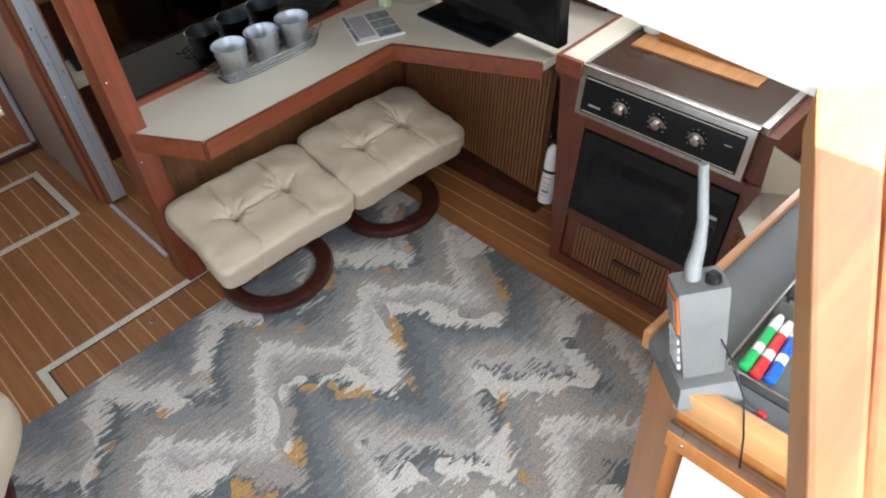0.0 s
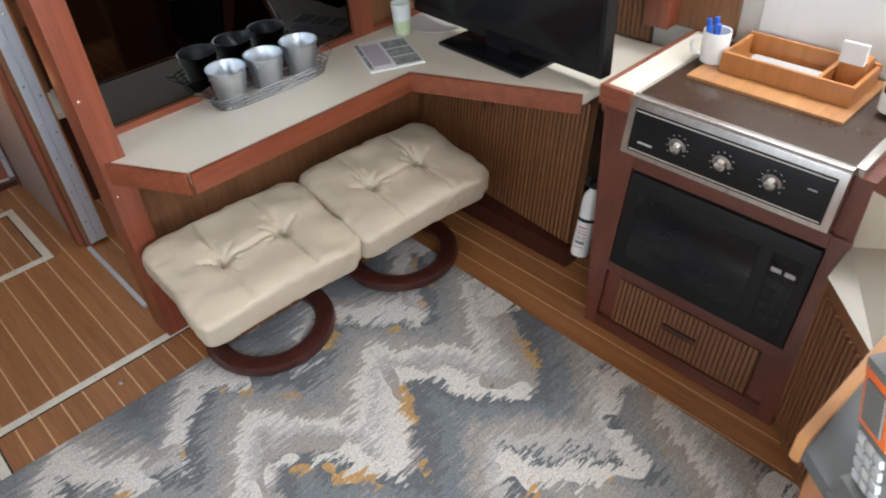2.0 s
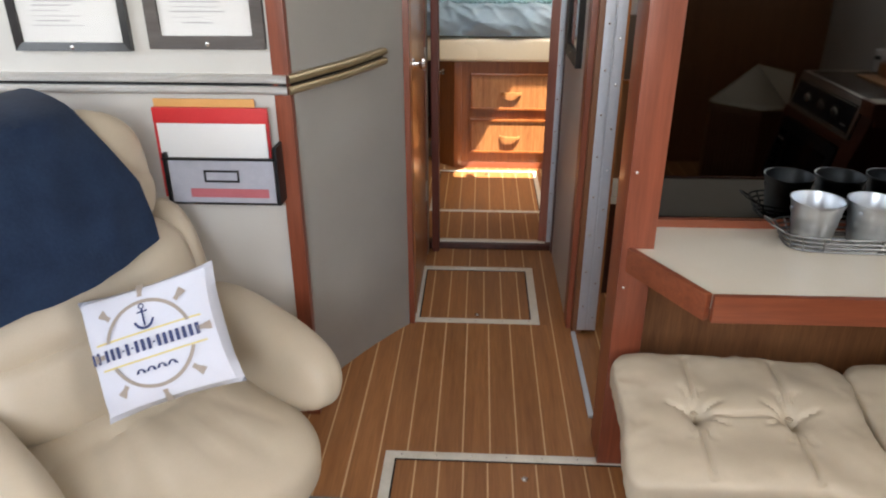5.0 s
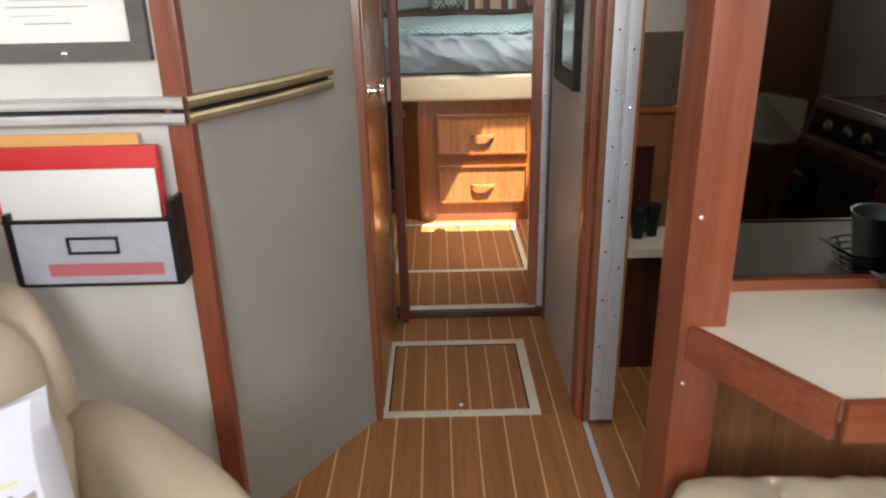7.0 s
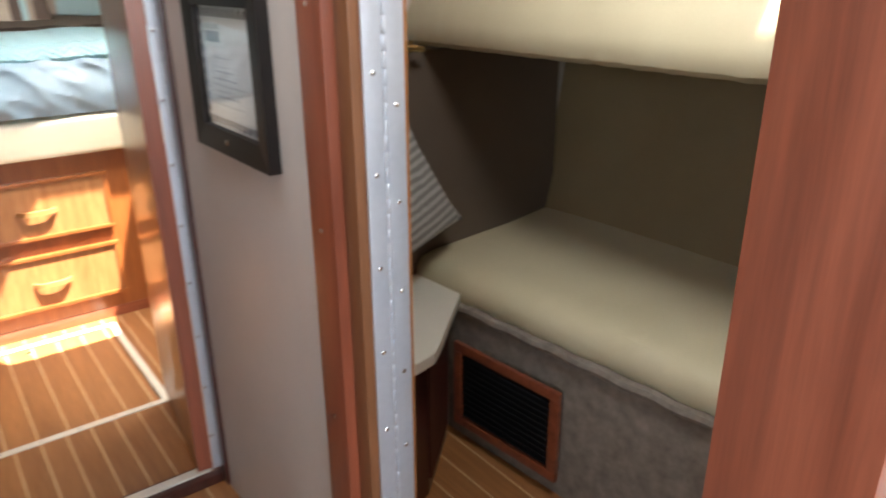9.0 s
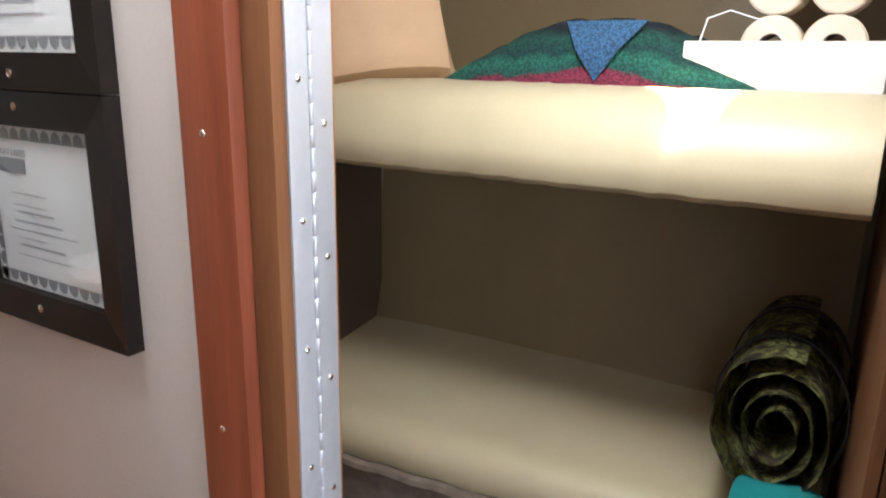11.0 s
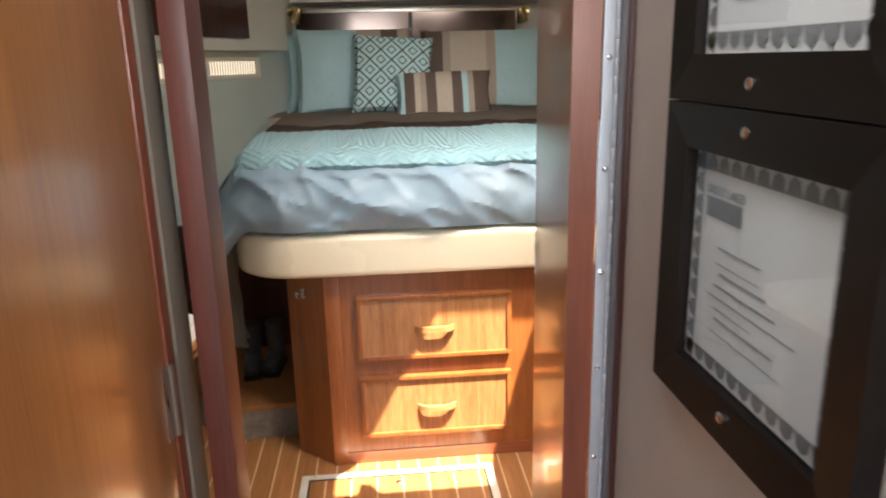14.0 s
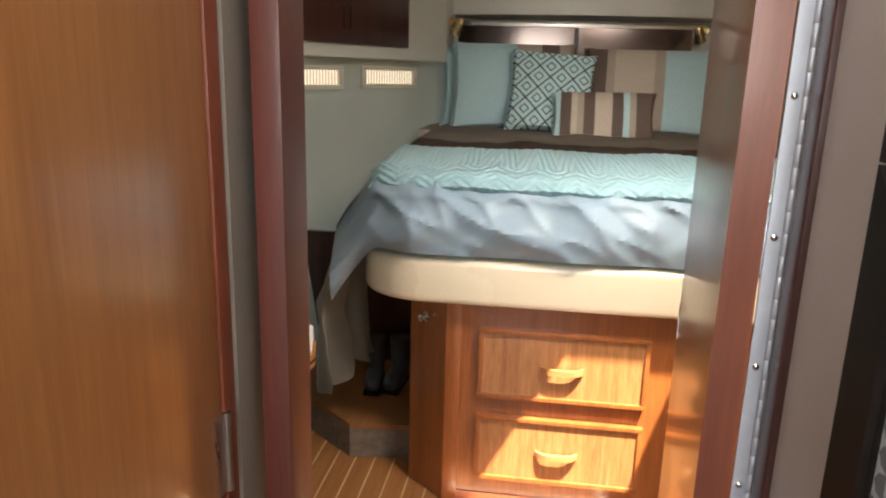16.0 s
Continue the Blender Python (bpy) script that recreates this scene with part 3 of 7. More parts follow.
def rug_material():
    m, nt, b = nodes_of("zigzag_rug")
    tc = nt.nodes.new("ShaderNodeTexCoord")
    sep = nt.nodes.new("ShaderNodeSeparateXYZ")
    nt.links.new(tc.outputs["Object"], sep.inputs[0])
    vec = tc.outputs["Object"]
    mp = nt.nodes.new("ShaderNodeMapping")
    mp.inputs["Scale"].default_value = (0.13, 1.0, 1.0)
    nt.links.new(vec, mp.inputs["Vector"])
    streak = noise_of(nt, mp.outputs["Vector"], 70.0, 3.0, 0.7)
    wide = noise_of(nt, vec, 1.7, 2.0, 0.5)
    blot = noise_of(nt, vec, 4.2, 3.0, 0.6)
    fine = noise_of(nt, vec, 170.0, 2.0, 0.6)

    def about(f, k):
        return math_node(nt, "MULTIPLY", math_node(nt, "SUBTRACT", f, 0.5), k)

    def chevron(pitch, rise, shift, tear):
        """Height above a wandering zigzag with torn edges."""
        u = math_node(nt, "ADD", math_node(nt, "ADD", sep.outputs["X"], shift), about(blot, 0.12))
        v = math_node(nt, "ADD", sep.outputs["Y"], math_node(nt, "MULTIPLY", math_node(nt, "PINGPONG", u, pitch), rise))
        v = math_node(nt, "ADD", v, about(wide, 0.42))
        return math_node(nt, "ADD", math_node(nt, "ADD", v, about(streak, tear)), about(blot, 0.20))

    cream, pale, grey = (0.56, 0.53, 0.49), (0.40, 0.38, 0.36), (0.225, 0.225, 0.222)
    slate, blue, taupe, ochre = (0.108, 0.119, 0.126), (0.155, 0.168, 0.178), (0.30, 0.272, 0.245), (0.42, 0.245, 0.085)
    band = math_node(nt, "FRACT", math_node(nt, "MULTIPLY", chevron(0.24, 1.2, 0.07, 0.36), 1.05))
    col = ramp(nt, band, [(0.0, blue), (0.10, slate), (0.21, taupe), (0.34, pale), (0.42, cream), (0.50, taupe), (0.60, grey), (0.70, slate), (0.79, pale), (0.88, taupe), (0.95, grey)], "CONSTANT")
    over = math_node(nt, "FRACT", math_node(nt, "MULTIPLY", chevron(0.24, 1.2, 0.10, 0.34), 1.9))
    stroke = math_node(nt, "MULTIPLY", math_node(nt, "LESS_THAN", over, 0.24), math_node(nt, "GREATER_THAN", noise_of(nt, vec, 2.9, 2.0), 0.47))
    col = mix(nt, stroke, col, cream)
    dab = math_node(nt, "MULTIPLY", math_node(nt, "GREATER_THAN", over, 0.86), math_node(nt, "GREATER_THAN", noise_of(nt, vec, 6.5, 1.0), 0.60))
    col = mix(nt, dab, col, ochre)
    speck = ramp(nt, fine, [(0.35, (0.72, 0.72, 0.72)), (0.65, (1.15, 1.15, 1.15))])
    col = mix(nt, 1.0, col, speck, "MULTIPLY")
    nt.links.new(col, b.inputs["Base Color"])
    b.inputs["Roughness"].default_value = 0.95
    b.inputs["Sheen Weight"].default_value = 0.2
    bump(nt, b, math_node(nt, "ADD", fine, math_node(nt, "MULTIPLY", band, 0.3)), 0.5, 0.003)
    return m


M["rug"] = rug_material()
bm = bmesh.new()
prism(bm, [(0.44, 2.75), (2.372, 2.715), (2.335, 1.02), (0.40, 1.02)], 0.004, 0.013, 0.003)
tagged(mesh_object("rug", bm, M["rug"], True), "grey, cream and ochre zigzag patterned rug", "rug")

# ---- footstools ----


def cushion_mesh(bm, sx, sy, sz, n=26, power=3.2, dent=None, crown=1.0):
    """A pillowy block about the origin, base at z=0; dent(x, y) lowers its top."""
    bmesh.ops.create_cube(bm, size=2.0)
    bmesh.ops.subdivide_edges(bm, edges=bm.edges[:], cuts=n, use_grid_fill=True)
    for v in bm.verts:
        c = v.co
        d = (abs(c.x) ** power + abs(c.y) ** power + abs(c.z) ** power) ** (1 / power)
        p = c / d
        # stretch a little to the corners
        k = 1 + 0.05 * (abs(p.x) * abs(p.y))
        x, y, z = p.x * sx / 2 * k, p.y * sy / 2 * k, p.z * sz / 2
        if dent and z > 0:
            z += dent(x, y) * min(1.0, z / (sz * 0.3))
        v.co = (x, y, z + sz / 2)


def crease(x, y, ax, ay, bx, by, depth, width):
    """Depth of a seam from (ax, ay) to (bx, by) at (x, y)."""
    dx, dy = bx - ax, by - ay
    t = max(0.0, min(1.0, ((x - ax) * dx + (y - ay) * dy) / (dx * dx + dy * dy)))
    d2 = (x - ax - t * dx) ** 2 + (y - ay - t * dy) ** 2
    return -depth * math.exp(-d2 / (width * width))


def stool_dent(x, y):
    bx, by = 0.115, 0.0
    z = crease(x, y, -bx, by, bx, by, 0.010, 0.009)
    for s in (-1, 1):
        z += -0.026 * math.exp(-((x - s * bx) ** 2 + (y - by) ** 2) / 0.0011)
        for ang in (70, 110, 150, 200, 250, 290, 20):
            a = radians(ang if s > 0 else 180 - ang)
            z += crease(x, y, s * bx, by, s * bx + 0.07 * math.cos(a), by + 0.085 * math.sin(a), 0.0085, 0.006)
        z += crease(x, y, s * bx, by, s * bx, 0.2, 0.010, 0.007) + crease(x, y, s * bx, by, s * bx, -0.2, 0.010, 0.007)
    rim = max(abs(x) / 0.3, abs(y) / 0.22)
    pucker = 0.010 * noise.noise(Vector((x * 34, y * 34, 1.7))) * max(0.0, rim - 0.55)
    return z + pucker + 0.016 * noise.noise(Vector((x * 9, y * 9, 3.1)))


def footstool():
    st = thing("footstool", 0, 0, 0, "cream leather tufted footstool on a dark ring-shaped wooden base", "footstool", "footstools under the counter")
    bm = bmesh.new()
    cushion_mesh(bm, 0.592, 0.436, 0.132, 64, 9.0, stool_dent)
    for v in bm.verts:
        if v.co.z < 0.06:
            v.co.x *= 0.97
            v.co.y *= 0.97
        k = (abs(v.co.x) / 0.3) ** 4 * (abs(v.co.y) / 0.22) ** 4
        v.co.z -= 0.022 * min(1.0, k)
        v.co.x *= 1 + 0.012 * noise.noise(Vector((v.co.y * 30, v.co.z * 22, 4.0)))
        v.co.y *= 1 + 0.014 * noise.noise(Vector((v.co.x * 30, v.co.z * 22, 9.0)))
    bmesh.ops.rotate(bm, verts=bm.verts[:], cent=(0, 0, 0), matrix=Matrix.Rotation(radians(9), 3, "X"))
    bmesh.ops.translate(bm, verts=bm.verts[:], vec=(0, -0.02, 0.285))
    part("cushion", bm, M["leather"], st, "cream leather cushion with two buttons", True)
    for s in (-1, 1):
        bm = bmesh.new()
        lathe(bm, [(0.008, -0.002), (0.010, 0.002), (0.004, 0.004)], 12, (s * 0.115, -0.02 + 0.0, 0.388))
        part("button", bm, M["leather"], st, "", True)
    # ring base: a bent flat hoop with two rising arms
    bm = bmesh.new()
    n = 40
    prof = [(-0.032, 0.0), (0.034, 0.0), (0.038, 0.014), (0.031, 0.034), (0.010, 0.040), (-0.018, 0.038), (-0.034, 0.026), (-0.037, 0.012)]
    rings = []
    for i in range(n):
        a = 2 * math.pi * i / n
        rx, ry = 0.200, 0.196
        rings.append([bm.verts.new(((rx + d) * math.cos(a) - 0.01, (ry + d) * math.sin(a) - 0.026, z + 0.014)) for d, z in prof])
    for i in range(n):
        a, b = rings[i], rings[(i + 1) % n]
        for j in range(8):
            bm.faces.new((a[j], a[(j + 1) % 8], b[(j + 1) % 8], b[j]))
    part("ring_base", bm, M["dark_wood"], st, "dark mahogany ring base", True)
    for s in (-1, 1):
        bm = bmesh.new()
        rings = []
        for t in [i / 10 for i in range(11)]:
            y = 0.15 - 0.16 * t
            z = 0.035 + 0.235 * t ** 0.8
            x = s * (0.10 + 0.02 * t)
            rings.append([bm.verts.new((x + dx, y + dy, z)) for dx, dy in ((-0.016, -0.028), (0.016, -0.028), (0.016, 0.028), (-0.016, 0.028))])
        for a, b in zip(rings, rings[1:]):
            for j in range(4):
                bm.faces.new((a[j], a[(j + 1) % 4], b[(j + 1) % 4], b[j]))
        bm.faces.new(rings[0][::-1]), bm.faces.new(rings[-1])
        part("arm", bm, M["dark_wood"], st, "", True)
    boxes("cross_bar", M["dark_wood"], (-0.14, 0.14, -0.09, 0.05, 0.262, 0.284), bevel=0.004, parent=st)
    for a in (0, 90, 180, 270):
        bm = bmesh.new()
        lathe(bm, [(0.012, 0.0), (0.012, 0.014)], 10, (0.20 * math.cos(radians(a)) - 0.01, 0.196 * math.sin(radians(a)) - 0.026, 0.0))
        part("foot", bm, M["black"], st, "", True)
    return st


stool = footstool()
stool.matrix_world = pose(1.665, 2.695, 0.013, 0, 0, -3.0)
copy_thing(stool, pose(2.27, 2.665, 0.013, 0, 0, -4.0))

# ---- galley range cabinet, its front leaning outward at the foot ----
M["cooktop"] = surface("brown_glass_cooktop", (0.045, 0.028, 0.02), (0.06, 0.038, 0.027), 0.14, 0, 5, 100, 0.02)
M["slat_gap"] = surface("dark_slat_gap", (0.05, 0.022, 0.012), (0.08, 0.035, 0.018), 0.6)
M["mug"] = surface("white_glazed_ceramic", (0.76, 0.75, 0.72), (0.82, 0.81, 0.78), 0.15, 0, 6, 80, 0.02, 0.3)
M["paper"] = surface("white_paper", (0.70, 0.70, 0.68), (0.76, 0.76, 0.74), 0.7, 0, 5, 300, 0.05)
M["ink"] = surface("grey_print", (0.16, 0.16, 0.17), (0.24, 0.24, 0.25), 0.7)
M["pale_ink"] = surface("pale_grey_print", (0.30, 0.30, 0.31), (0.40, 0.40, 0.41), 0.7)
M["red_paint"] = surface("red_plastic", (0.52, 0.02, 0.025), (0.60, 0.035, 0.035), 0.35, 0, 8, 100, 0.05)
M["orange_paint"] = surface("orange_plastic", (0.75, 0.13, 0.02), (0.82, 0.17, 0.03), 0.4)
M["blue_paint"] = surface("blue_plastic", (0.015, 0.09, 0.45), (0.02, 0.12, 0.55), 0.35)
M["green_paint"] = surface("green_plastic", (0.02, 0.33, 0.08), (0.03, 0.40, 0.11), 0.35)
M["grey_plastic"] = surface("grey_rubbery_plastic", (0.11, 0.11, 0.105), (0.16, 0.16, 0.15), 0.5, 0, 12, 300, 0.2)
M["pale_grey"] = surface("pale_grey_plastic", (0.42, 0.43, 0.42), (0.5, 0.51, 0.5), 0.45)
# Paler copy of the oiled teak, with the sunlit look put into its colour.
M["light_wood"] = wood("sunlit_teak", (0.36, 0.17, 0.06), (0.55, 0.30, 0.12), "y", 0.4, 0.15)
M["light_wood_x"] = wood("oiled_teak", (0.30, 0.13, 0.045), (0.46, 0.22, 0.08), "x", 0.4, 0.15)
M["orange_wood"] = wood("orange_teak", (0.33, 0.12, 0.03), (0.48, 0.20, 0.06), "z", 0.35, 0.3)

LEAN = 0.204
rc = thing("range_cabinet", 2.49, 1.19, 0.0, "mahogany galley cabinet with built-in range and microwave", "cabinet")


def leaning(name, material, dims, parent, bevel=0.0, label="", smooth=False):
    bm = bmesh.new()
    for d in dims:
        box(bm, *d, bevel=bevel)
    for v in bm.verts:
        v.co.x += LEAN * v.co.z
    return part(name, bm, material, parent, label, smooth or bevel > 0)


for nm, dims in (("body", (0.012, 0.52, 0.0, 0.695, 0.0, 0.80)), ("stile", (-0.006, 0.012, 0.655, 0.695, 0.0, 0.815))):
    bm = bmesh.new()
    box(bm, *dims)
    for v in bm.verts:
        if v.co.y > 0.69:
            v.co.y += 0.135 * v.co.z
        v.co.x += LEAN * v.co.z
    part(nm, bm, M["galley_wood"], rc)
leaning("stile", M["galley_wood"], [(-0.006, 0.012, -0.005, 0.045, 0.0, 0.64)], rc, 0.003)
leaning("rail", M["galley_wood_y"], [(-0.006, 0.012, 0.045, 0.655, 0.0, 0.045)], rc, 0.003)
leaning("rail", M["galley_wood_y"], [(-0.006, 0.012, 0.045, 0.655, 0.225, 0.262)], rc, 0.003)
leaning("rail", M["galley_wood_y"], [(-0.006, 0.012, 0.045, 0.655, 0.60, 0.645)], rc, 0.003)
leaning("recess", M["slat_gap"], [(0.004, 0.013, 0.10, 0.60, 0.05, 0.22)], rc)
y = 0.105
while y < 0.585:
    leaning("slat", M["veneer"], [(-0.004, 0.004, y, y + 0.0115, 0.052, 0.218)], rc)
    y += 0.0165
leaning("pull", M["dark_wood"], [(-0.014, -0.004, 0.29, 0.41, 0.128, 0.146)], rc, 0.004, "dark recessed drawer pull")
leaning("side_box", M["black"], [(-0.004, 0.012, 0.715, 0.765, 0.665, 0.735)], rc)
# microwave
mw = leaning("microwave", M["black"], [(-0.016, 0.01, 0.046, 0.648, 0.266, 0.596)], rc, 0.012, "black built-in microwave oven")
leaning("window", M["black_glass"], [(-0.0185, -0.012, 0.20, 0.60, 0.315, 0.54)], mw, 0.004, "dark glass window")
leaning("keypad", M["black_glass"], [(-0.0185, -0.012, 0.075, 0.165, 0.30, 0.54)], mw, 0.004)
for i in range(2):
    leaning("display_button", M["pale_grey"], [(-0.0205, -0.016, 0.085 + i * 0.04, 0.115 + i * 0.04, 0.487, 0.500)], mw, 0.002)
for r in range(4):
    for c in range(3):
        leaning("button", M["black"], [(-0.0198, -0.016, 0.084 + c * 0.025, 0.102 + c * 0.025, 0.33 + r * 0.035, 0.352 + r * 0.035)], mw)
# control panel
cp = leaning("control_panel", M["steel"], [(-0.020, 0.01, 0.055, 0.705, 0.648, 0.818)], rc, 0.004, "steel framed range control panel")
leaning("fascia", M["black"], [(-0.0225, -0.016, 0.078, 0.682, 0.664, 0.796)], cp, 0.002, "black control fascia")
leaning("trim_line", M["bright_alu"], [(-0.0235, -0.02, 0.084, 0.676, 0.669, 0.672), (-0.0235, -0.02, 0.084, 0.676, 0.788, 0.791)], cp)
turn = Matrix.Rotation(radians(-90 - 11.5), 4, "Y")
for y in (0.521, 0.379, 0.232):
    at = Vector((LEAN * 0.728 - 0.0225, y, 0.728))
    bm = bmesh.new()
    lathe(bm, [(0.028, 0.0), (0.028, 0.003), (0.024, 0.004)], 28, at, turn)
    dial = part("dial", bm, M["steel"], cp, "", True)
    bm = bmesh.new()
    lathe(bm, [(0.020, 0.003), (0.019, 0.014), (0.016, 0.018), (0.012, 0.019)], 24, at, turn)
    part("knob", bm, M["chrome"], dial, "chrome control knob", True)
    bm = bmesh.new()
    for k in range(9):
        a = radians(-40 + k * 32)
        box(bm, -0.001, 0.0, 0.034 * math.cos(a) - 0.003, 0.034 * math.cos(a) + 0.003, 0.034 * math.sin(a) - 0.0012, 0.034 * math.sin(a) + 0.0012)
    bmesh.ops.transform(bm, matrix=Matrix.Translation(at + Vector((-0.001, 0, 0))) @ Matrix.Rotation(radians(11.5), 4, "Y"), verts=bm.verts[:])
    part("mark", bm, M["pale_grey"], cp)
leaning("mark", M["pale_grey"], [(-0.0232, -0.02, 0.60, 0.65, 0.695, 0.701), (-0.0232, -0.02, 0.115, 0.14, 0.745, 0.749)], cp)
# cooktop
boxes("cooktop", M["cooktop"], (0.155, 0.70, 0.06, 0.70, 0.80, 0.824), bevel=0.004, parent=rc, label="brown glass cooktop")
boxes("cooktop_rim", M["steel"], (0.150, 0.175, 0.055, 0.705, 0.80, 0.828), bevel=0.003, parent=rc)
boxes("cooktop_rim", M["steel"], (0.175, 0.70, 0.035, 0.06, 0.80, 0.827), bevel=0.003, parent=rc)
boxes("worktop", M["laminate"], (0.155, 0.70, 0.705, 0.80, 0.80, 0.832), parent=rc, label="cream laminate strip")
boxes("worktop_edge", M["red_wood_y"], (0.135, 0.155, 0.705, 0.815, 0.77, 0.836), bevel=0.003, parent=rc)
boxes("worktop_edge", M["red_wood_x"], (0.155, 0.70, 0.80, 0.815, 0.735, 0.836), bevel=0.003, parent=rc)

# galley corner unit aft of the range, with a ribbed angled front
gu = thing("corner_unit", 2.63, 1.19, 0.0, "galley corner unit with ribbed teak front and cream top", "cabinet")
bm = bmesh.new()
prism(bm, [(-0.13, -0.01), (-0.34, -0.20), (-0.34, -0.26), (0.55, -0.26), (0.55, -0.01)], 0.0, 0.60)
part("body", bm, M["veneer"], gu)
bm = bmesh.new()
vs = [bm.verts.new(p) for p in ((0.0, -0.004, 0.80), (0.0, -0.004, 0.62), (-0.13, -0.004, 0.60), (-0.34, -0.20, 0.60), (-0.34, -0.262, 0.60), (-0.10, -0.262, 0.80))]
bm.faces.new(vs)
bmesh.ops.solidify(bm, geom=bm.faces[:], thickness=0.012)
part("cream_panel", bm, M["laminate"], gu, "cream laminate sloping panel")
for i in range(13):
    t = (i + 0.5) / 13
    x, y = -0.13 - 0.21 * t, -0.01 - 0.19 * t
    bm = bmesh.new()
    lathe(bm, [(0.006, 0.05), (0.006, 0.56)], 6, (x - 0.004, y + 0.004, 0))
    part("slat", bm, M["veneer"], gu)

# worktop objects
tray = thing("wooden_tray", 2.95, 1.38, 0.824, "shallow divided teak tray holding papers on the cooktop", "tray")
boxes("board", M["light_wood_x"], (-0.10, 0.22, -0.02, 0.46, 0.0, 0.010), bevel=0.002, parent=tray)
boxes("front", M["orange_wood"], (-0.012, 0.0, 0.0, 0.40, 0.010, 0.072), bevel=0.002, parent=tray)
boxes("back", M["orange_wood"], (0.17, 0.182, 0.0, 0.40, 0.010, 0.078), bevel=0.002, parent=tray)
for y in (0.0, 0.388, 0.10):
    boxes("end", M["orange_wood"], (0.0, 0.17, y, y + 0.012, 0.010, 0.072), bevel=0.002, parent=tray)
boxes("block", M["orange_wood"], (0.10, 0.165, 0.02, 0.095, 0.010, 0.10), bevel=0.003, parent=tray)
tagged(boxes("cutlery_paper", M["pale_grey"], (2.97, 3.10, 1.52, 1.74, 0.8345, 0.845), bevel=0.002), "grey packets lying in the teak tray", "papers")


def mug(x, y, z, rz, label, pens=False, logo=None):
    g = thing("mug", x, y, z, label, "mug", "mugs on the range", rz=rz)
    bm = bmesh.new()
    lathe(bm, [(0.036, 0.0), (0.041, 0.004), (0.043, 0.05), (0.044, 0.100), (0.0425, 0.103), (0.040, 0.100), (0.039, 0.02), (0.03, 0.012)], 28)
    cupm = part("cup", bm, M["mug"], g, "", True)
    bm = bmesh.new()
    tube(bm, [(0.041 + 0.034 * math.sin(a), 0, 0.052 + 0.031 * math.cos(a)) for a in [math.pi * i / 10 for i in range(11)]], 0.0055, 8)
    part("handle", bm, M["mug"], g, "", True)
    if logo:
        bm = bmesh.new()
        rows = []
        for j in range(2):
            rows.append([bm.verts.new((0.0442 * math.cos(radians(a)), 0.0442 * math.sin(radians(a)), 0.06 + j * 0.018)) for a in range(200, 246, 9)])
        for i in range(5):
            bm.faces.new((rows[0][i], rows[0][i + 1], rows[1][i + 1], rows[1][i]))
        part("badge", bm, logo, cupm)
    return g


mug(2.99, 1.83, 0.834, 120, "white mug with a red badge holding blue pens", logo=M["red_paint"])
mug(3.00, 1.285, 0.834, 290, "white mug with a dark mark beside the tray", logo=M["black"])
for i, (dx, dy) in enumerate(((0.012, 0.01), (-0.012, -0.006), (0.0, 0.016))):
    bm = bmesh.new()
    tube(bm, [(2.99 + dx, 1.83 + dy, 0.85), (2.99 + dx * 2.2, 1.83 + dy * 2.2, 0.965)], 0.008, 8)
    tagged(mesh_object("pen", bm, M["blue_paint"], True), "blue marker pen standing in the mug", "pen", "pens in the mug")
paper_prop = boxes("notice_sheet", M["paper"], (3.176, 3.182, 1.20, 1.78, 0.84, 1.16))
tagged(paper_prop, "white printed sheet leaning at the back of the range", "sheet")
tagged(boxes("white_card", M["paper"], (3.02, 3.03, 1.40, 1.47, 0.924, 0.985)), "small white card with an orange emblem", "card")
tagged(boxes("trim", M["veneer"], (3.170, 3.196, 1.86, 2.068, 0.838, CEIL)), "teak veneer panel beside the galley post", "trim", kind="structure")

# ---- fire extinguisher on the ribbed front ----
ex = new("fire_extinguisher")
ex.matrix_world = pose(2.635, 2.035, 0.125, 0, 13.0, 0)
tagged(ex, "white fire extinguisher with printed label on a wall bracket", "extinguisher")
bm = bmesh.new()
lathe(bm, [(0.022, 0.0), (0.033, 0.006), (0.034, 0.02), (0.034, 0.225), (0.030, 0.25), (0.018, 0.268), (0.014, 0.278)], 28)
part("cylinder", bm, M["mug"], ex, "white painted cylinder", True)
bm = bmesh.new()
lathe(bm, [(0.0355, 0.150), (0.0355, 0.164)], 28, cap=False)
part("strap", bm, M["black"], ex, "black bracket strap", True)
bm = bmesh.new()
lathe(bm, [(0.016, 0.276), (0.018, 0.285), (0.016, 0.305), (0.010, 0.31)], 18)
box(bm, -0.055, 0.012, -0.009, 0.009, 0.300, 0.312, 0.003)
box(bm, -0.05, 0.0, -0.007, 0.007, 0.322, 0.332, 0.003)
part("valve", bm, M["black"], ex, "black valve and lever", True)
bm = bmesh.new()
lathe(bm, [(0.009, 0.0), (0.009, 0.012), (0.005, 0.014)], 12, (-0.005, 0.012, 0.30), Matrix.Rotation(radians(-90), 4, "X"))
part("gauge", bm, M["pale_grey"], ex, "", True)
for k, (z, h, mat) in enumerate(((0.125, 0.005, "red_paint"), (0.112, 0.003, "ink"), (0.10, 0.004, "red_paint"), (0.088, 0.003, "ink"), (0.08, 0.003, "ink"), (0.06, 0.012, "ink"), (0.045, 0.003, "red_paint"))):
    bm = bmesh.new()
    rows = [[bm.verts.new((0.0344 * math.cos(radians(a)), 0.0344 * math.sin(radians(a)), z + j * h)) for a in range(165, 235, 10)] for j in range(2)]
    for i in range(6):
        bm.faces.new((rows[0][i], rows[0][i + 1], rows[1][i + 1], rows[1][i]))
    part("label_line", bm, M[mat], ex)
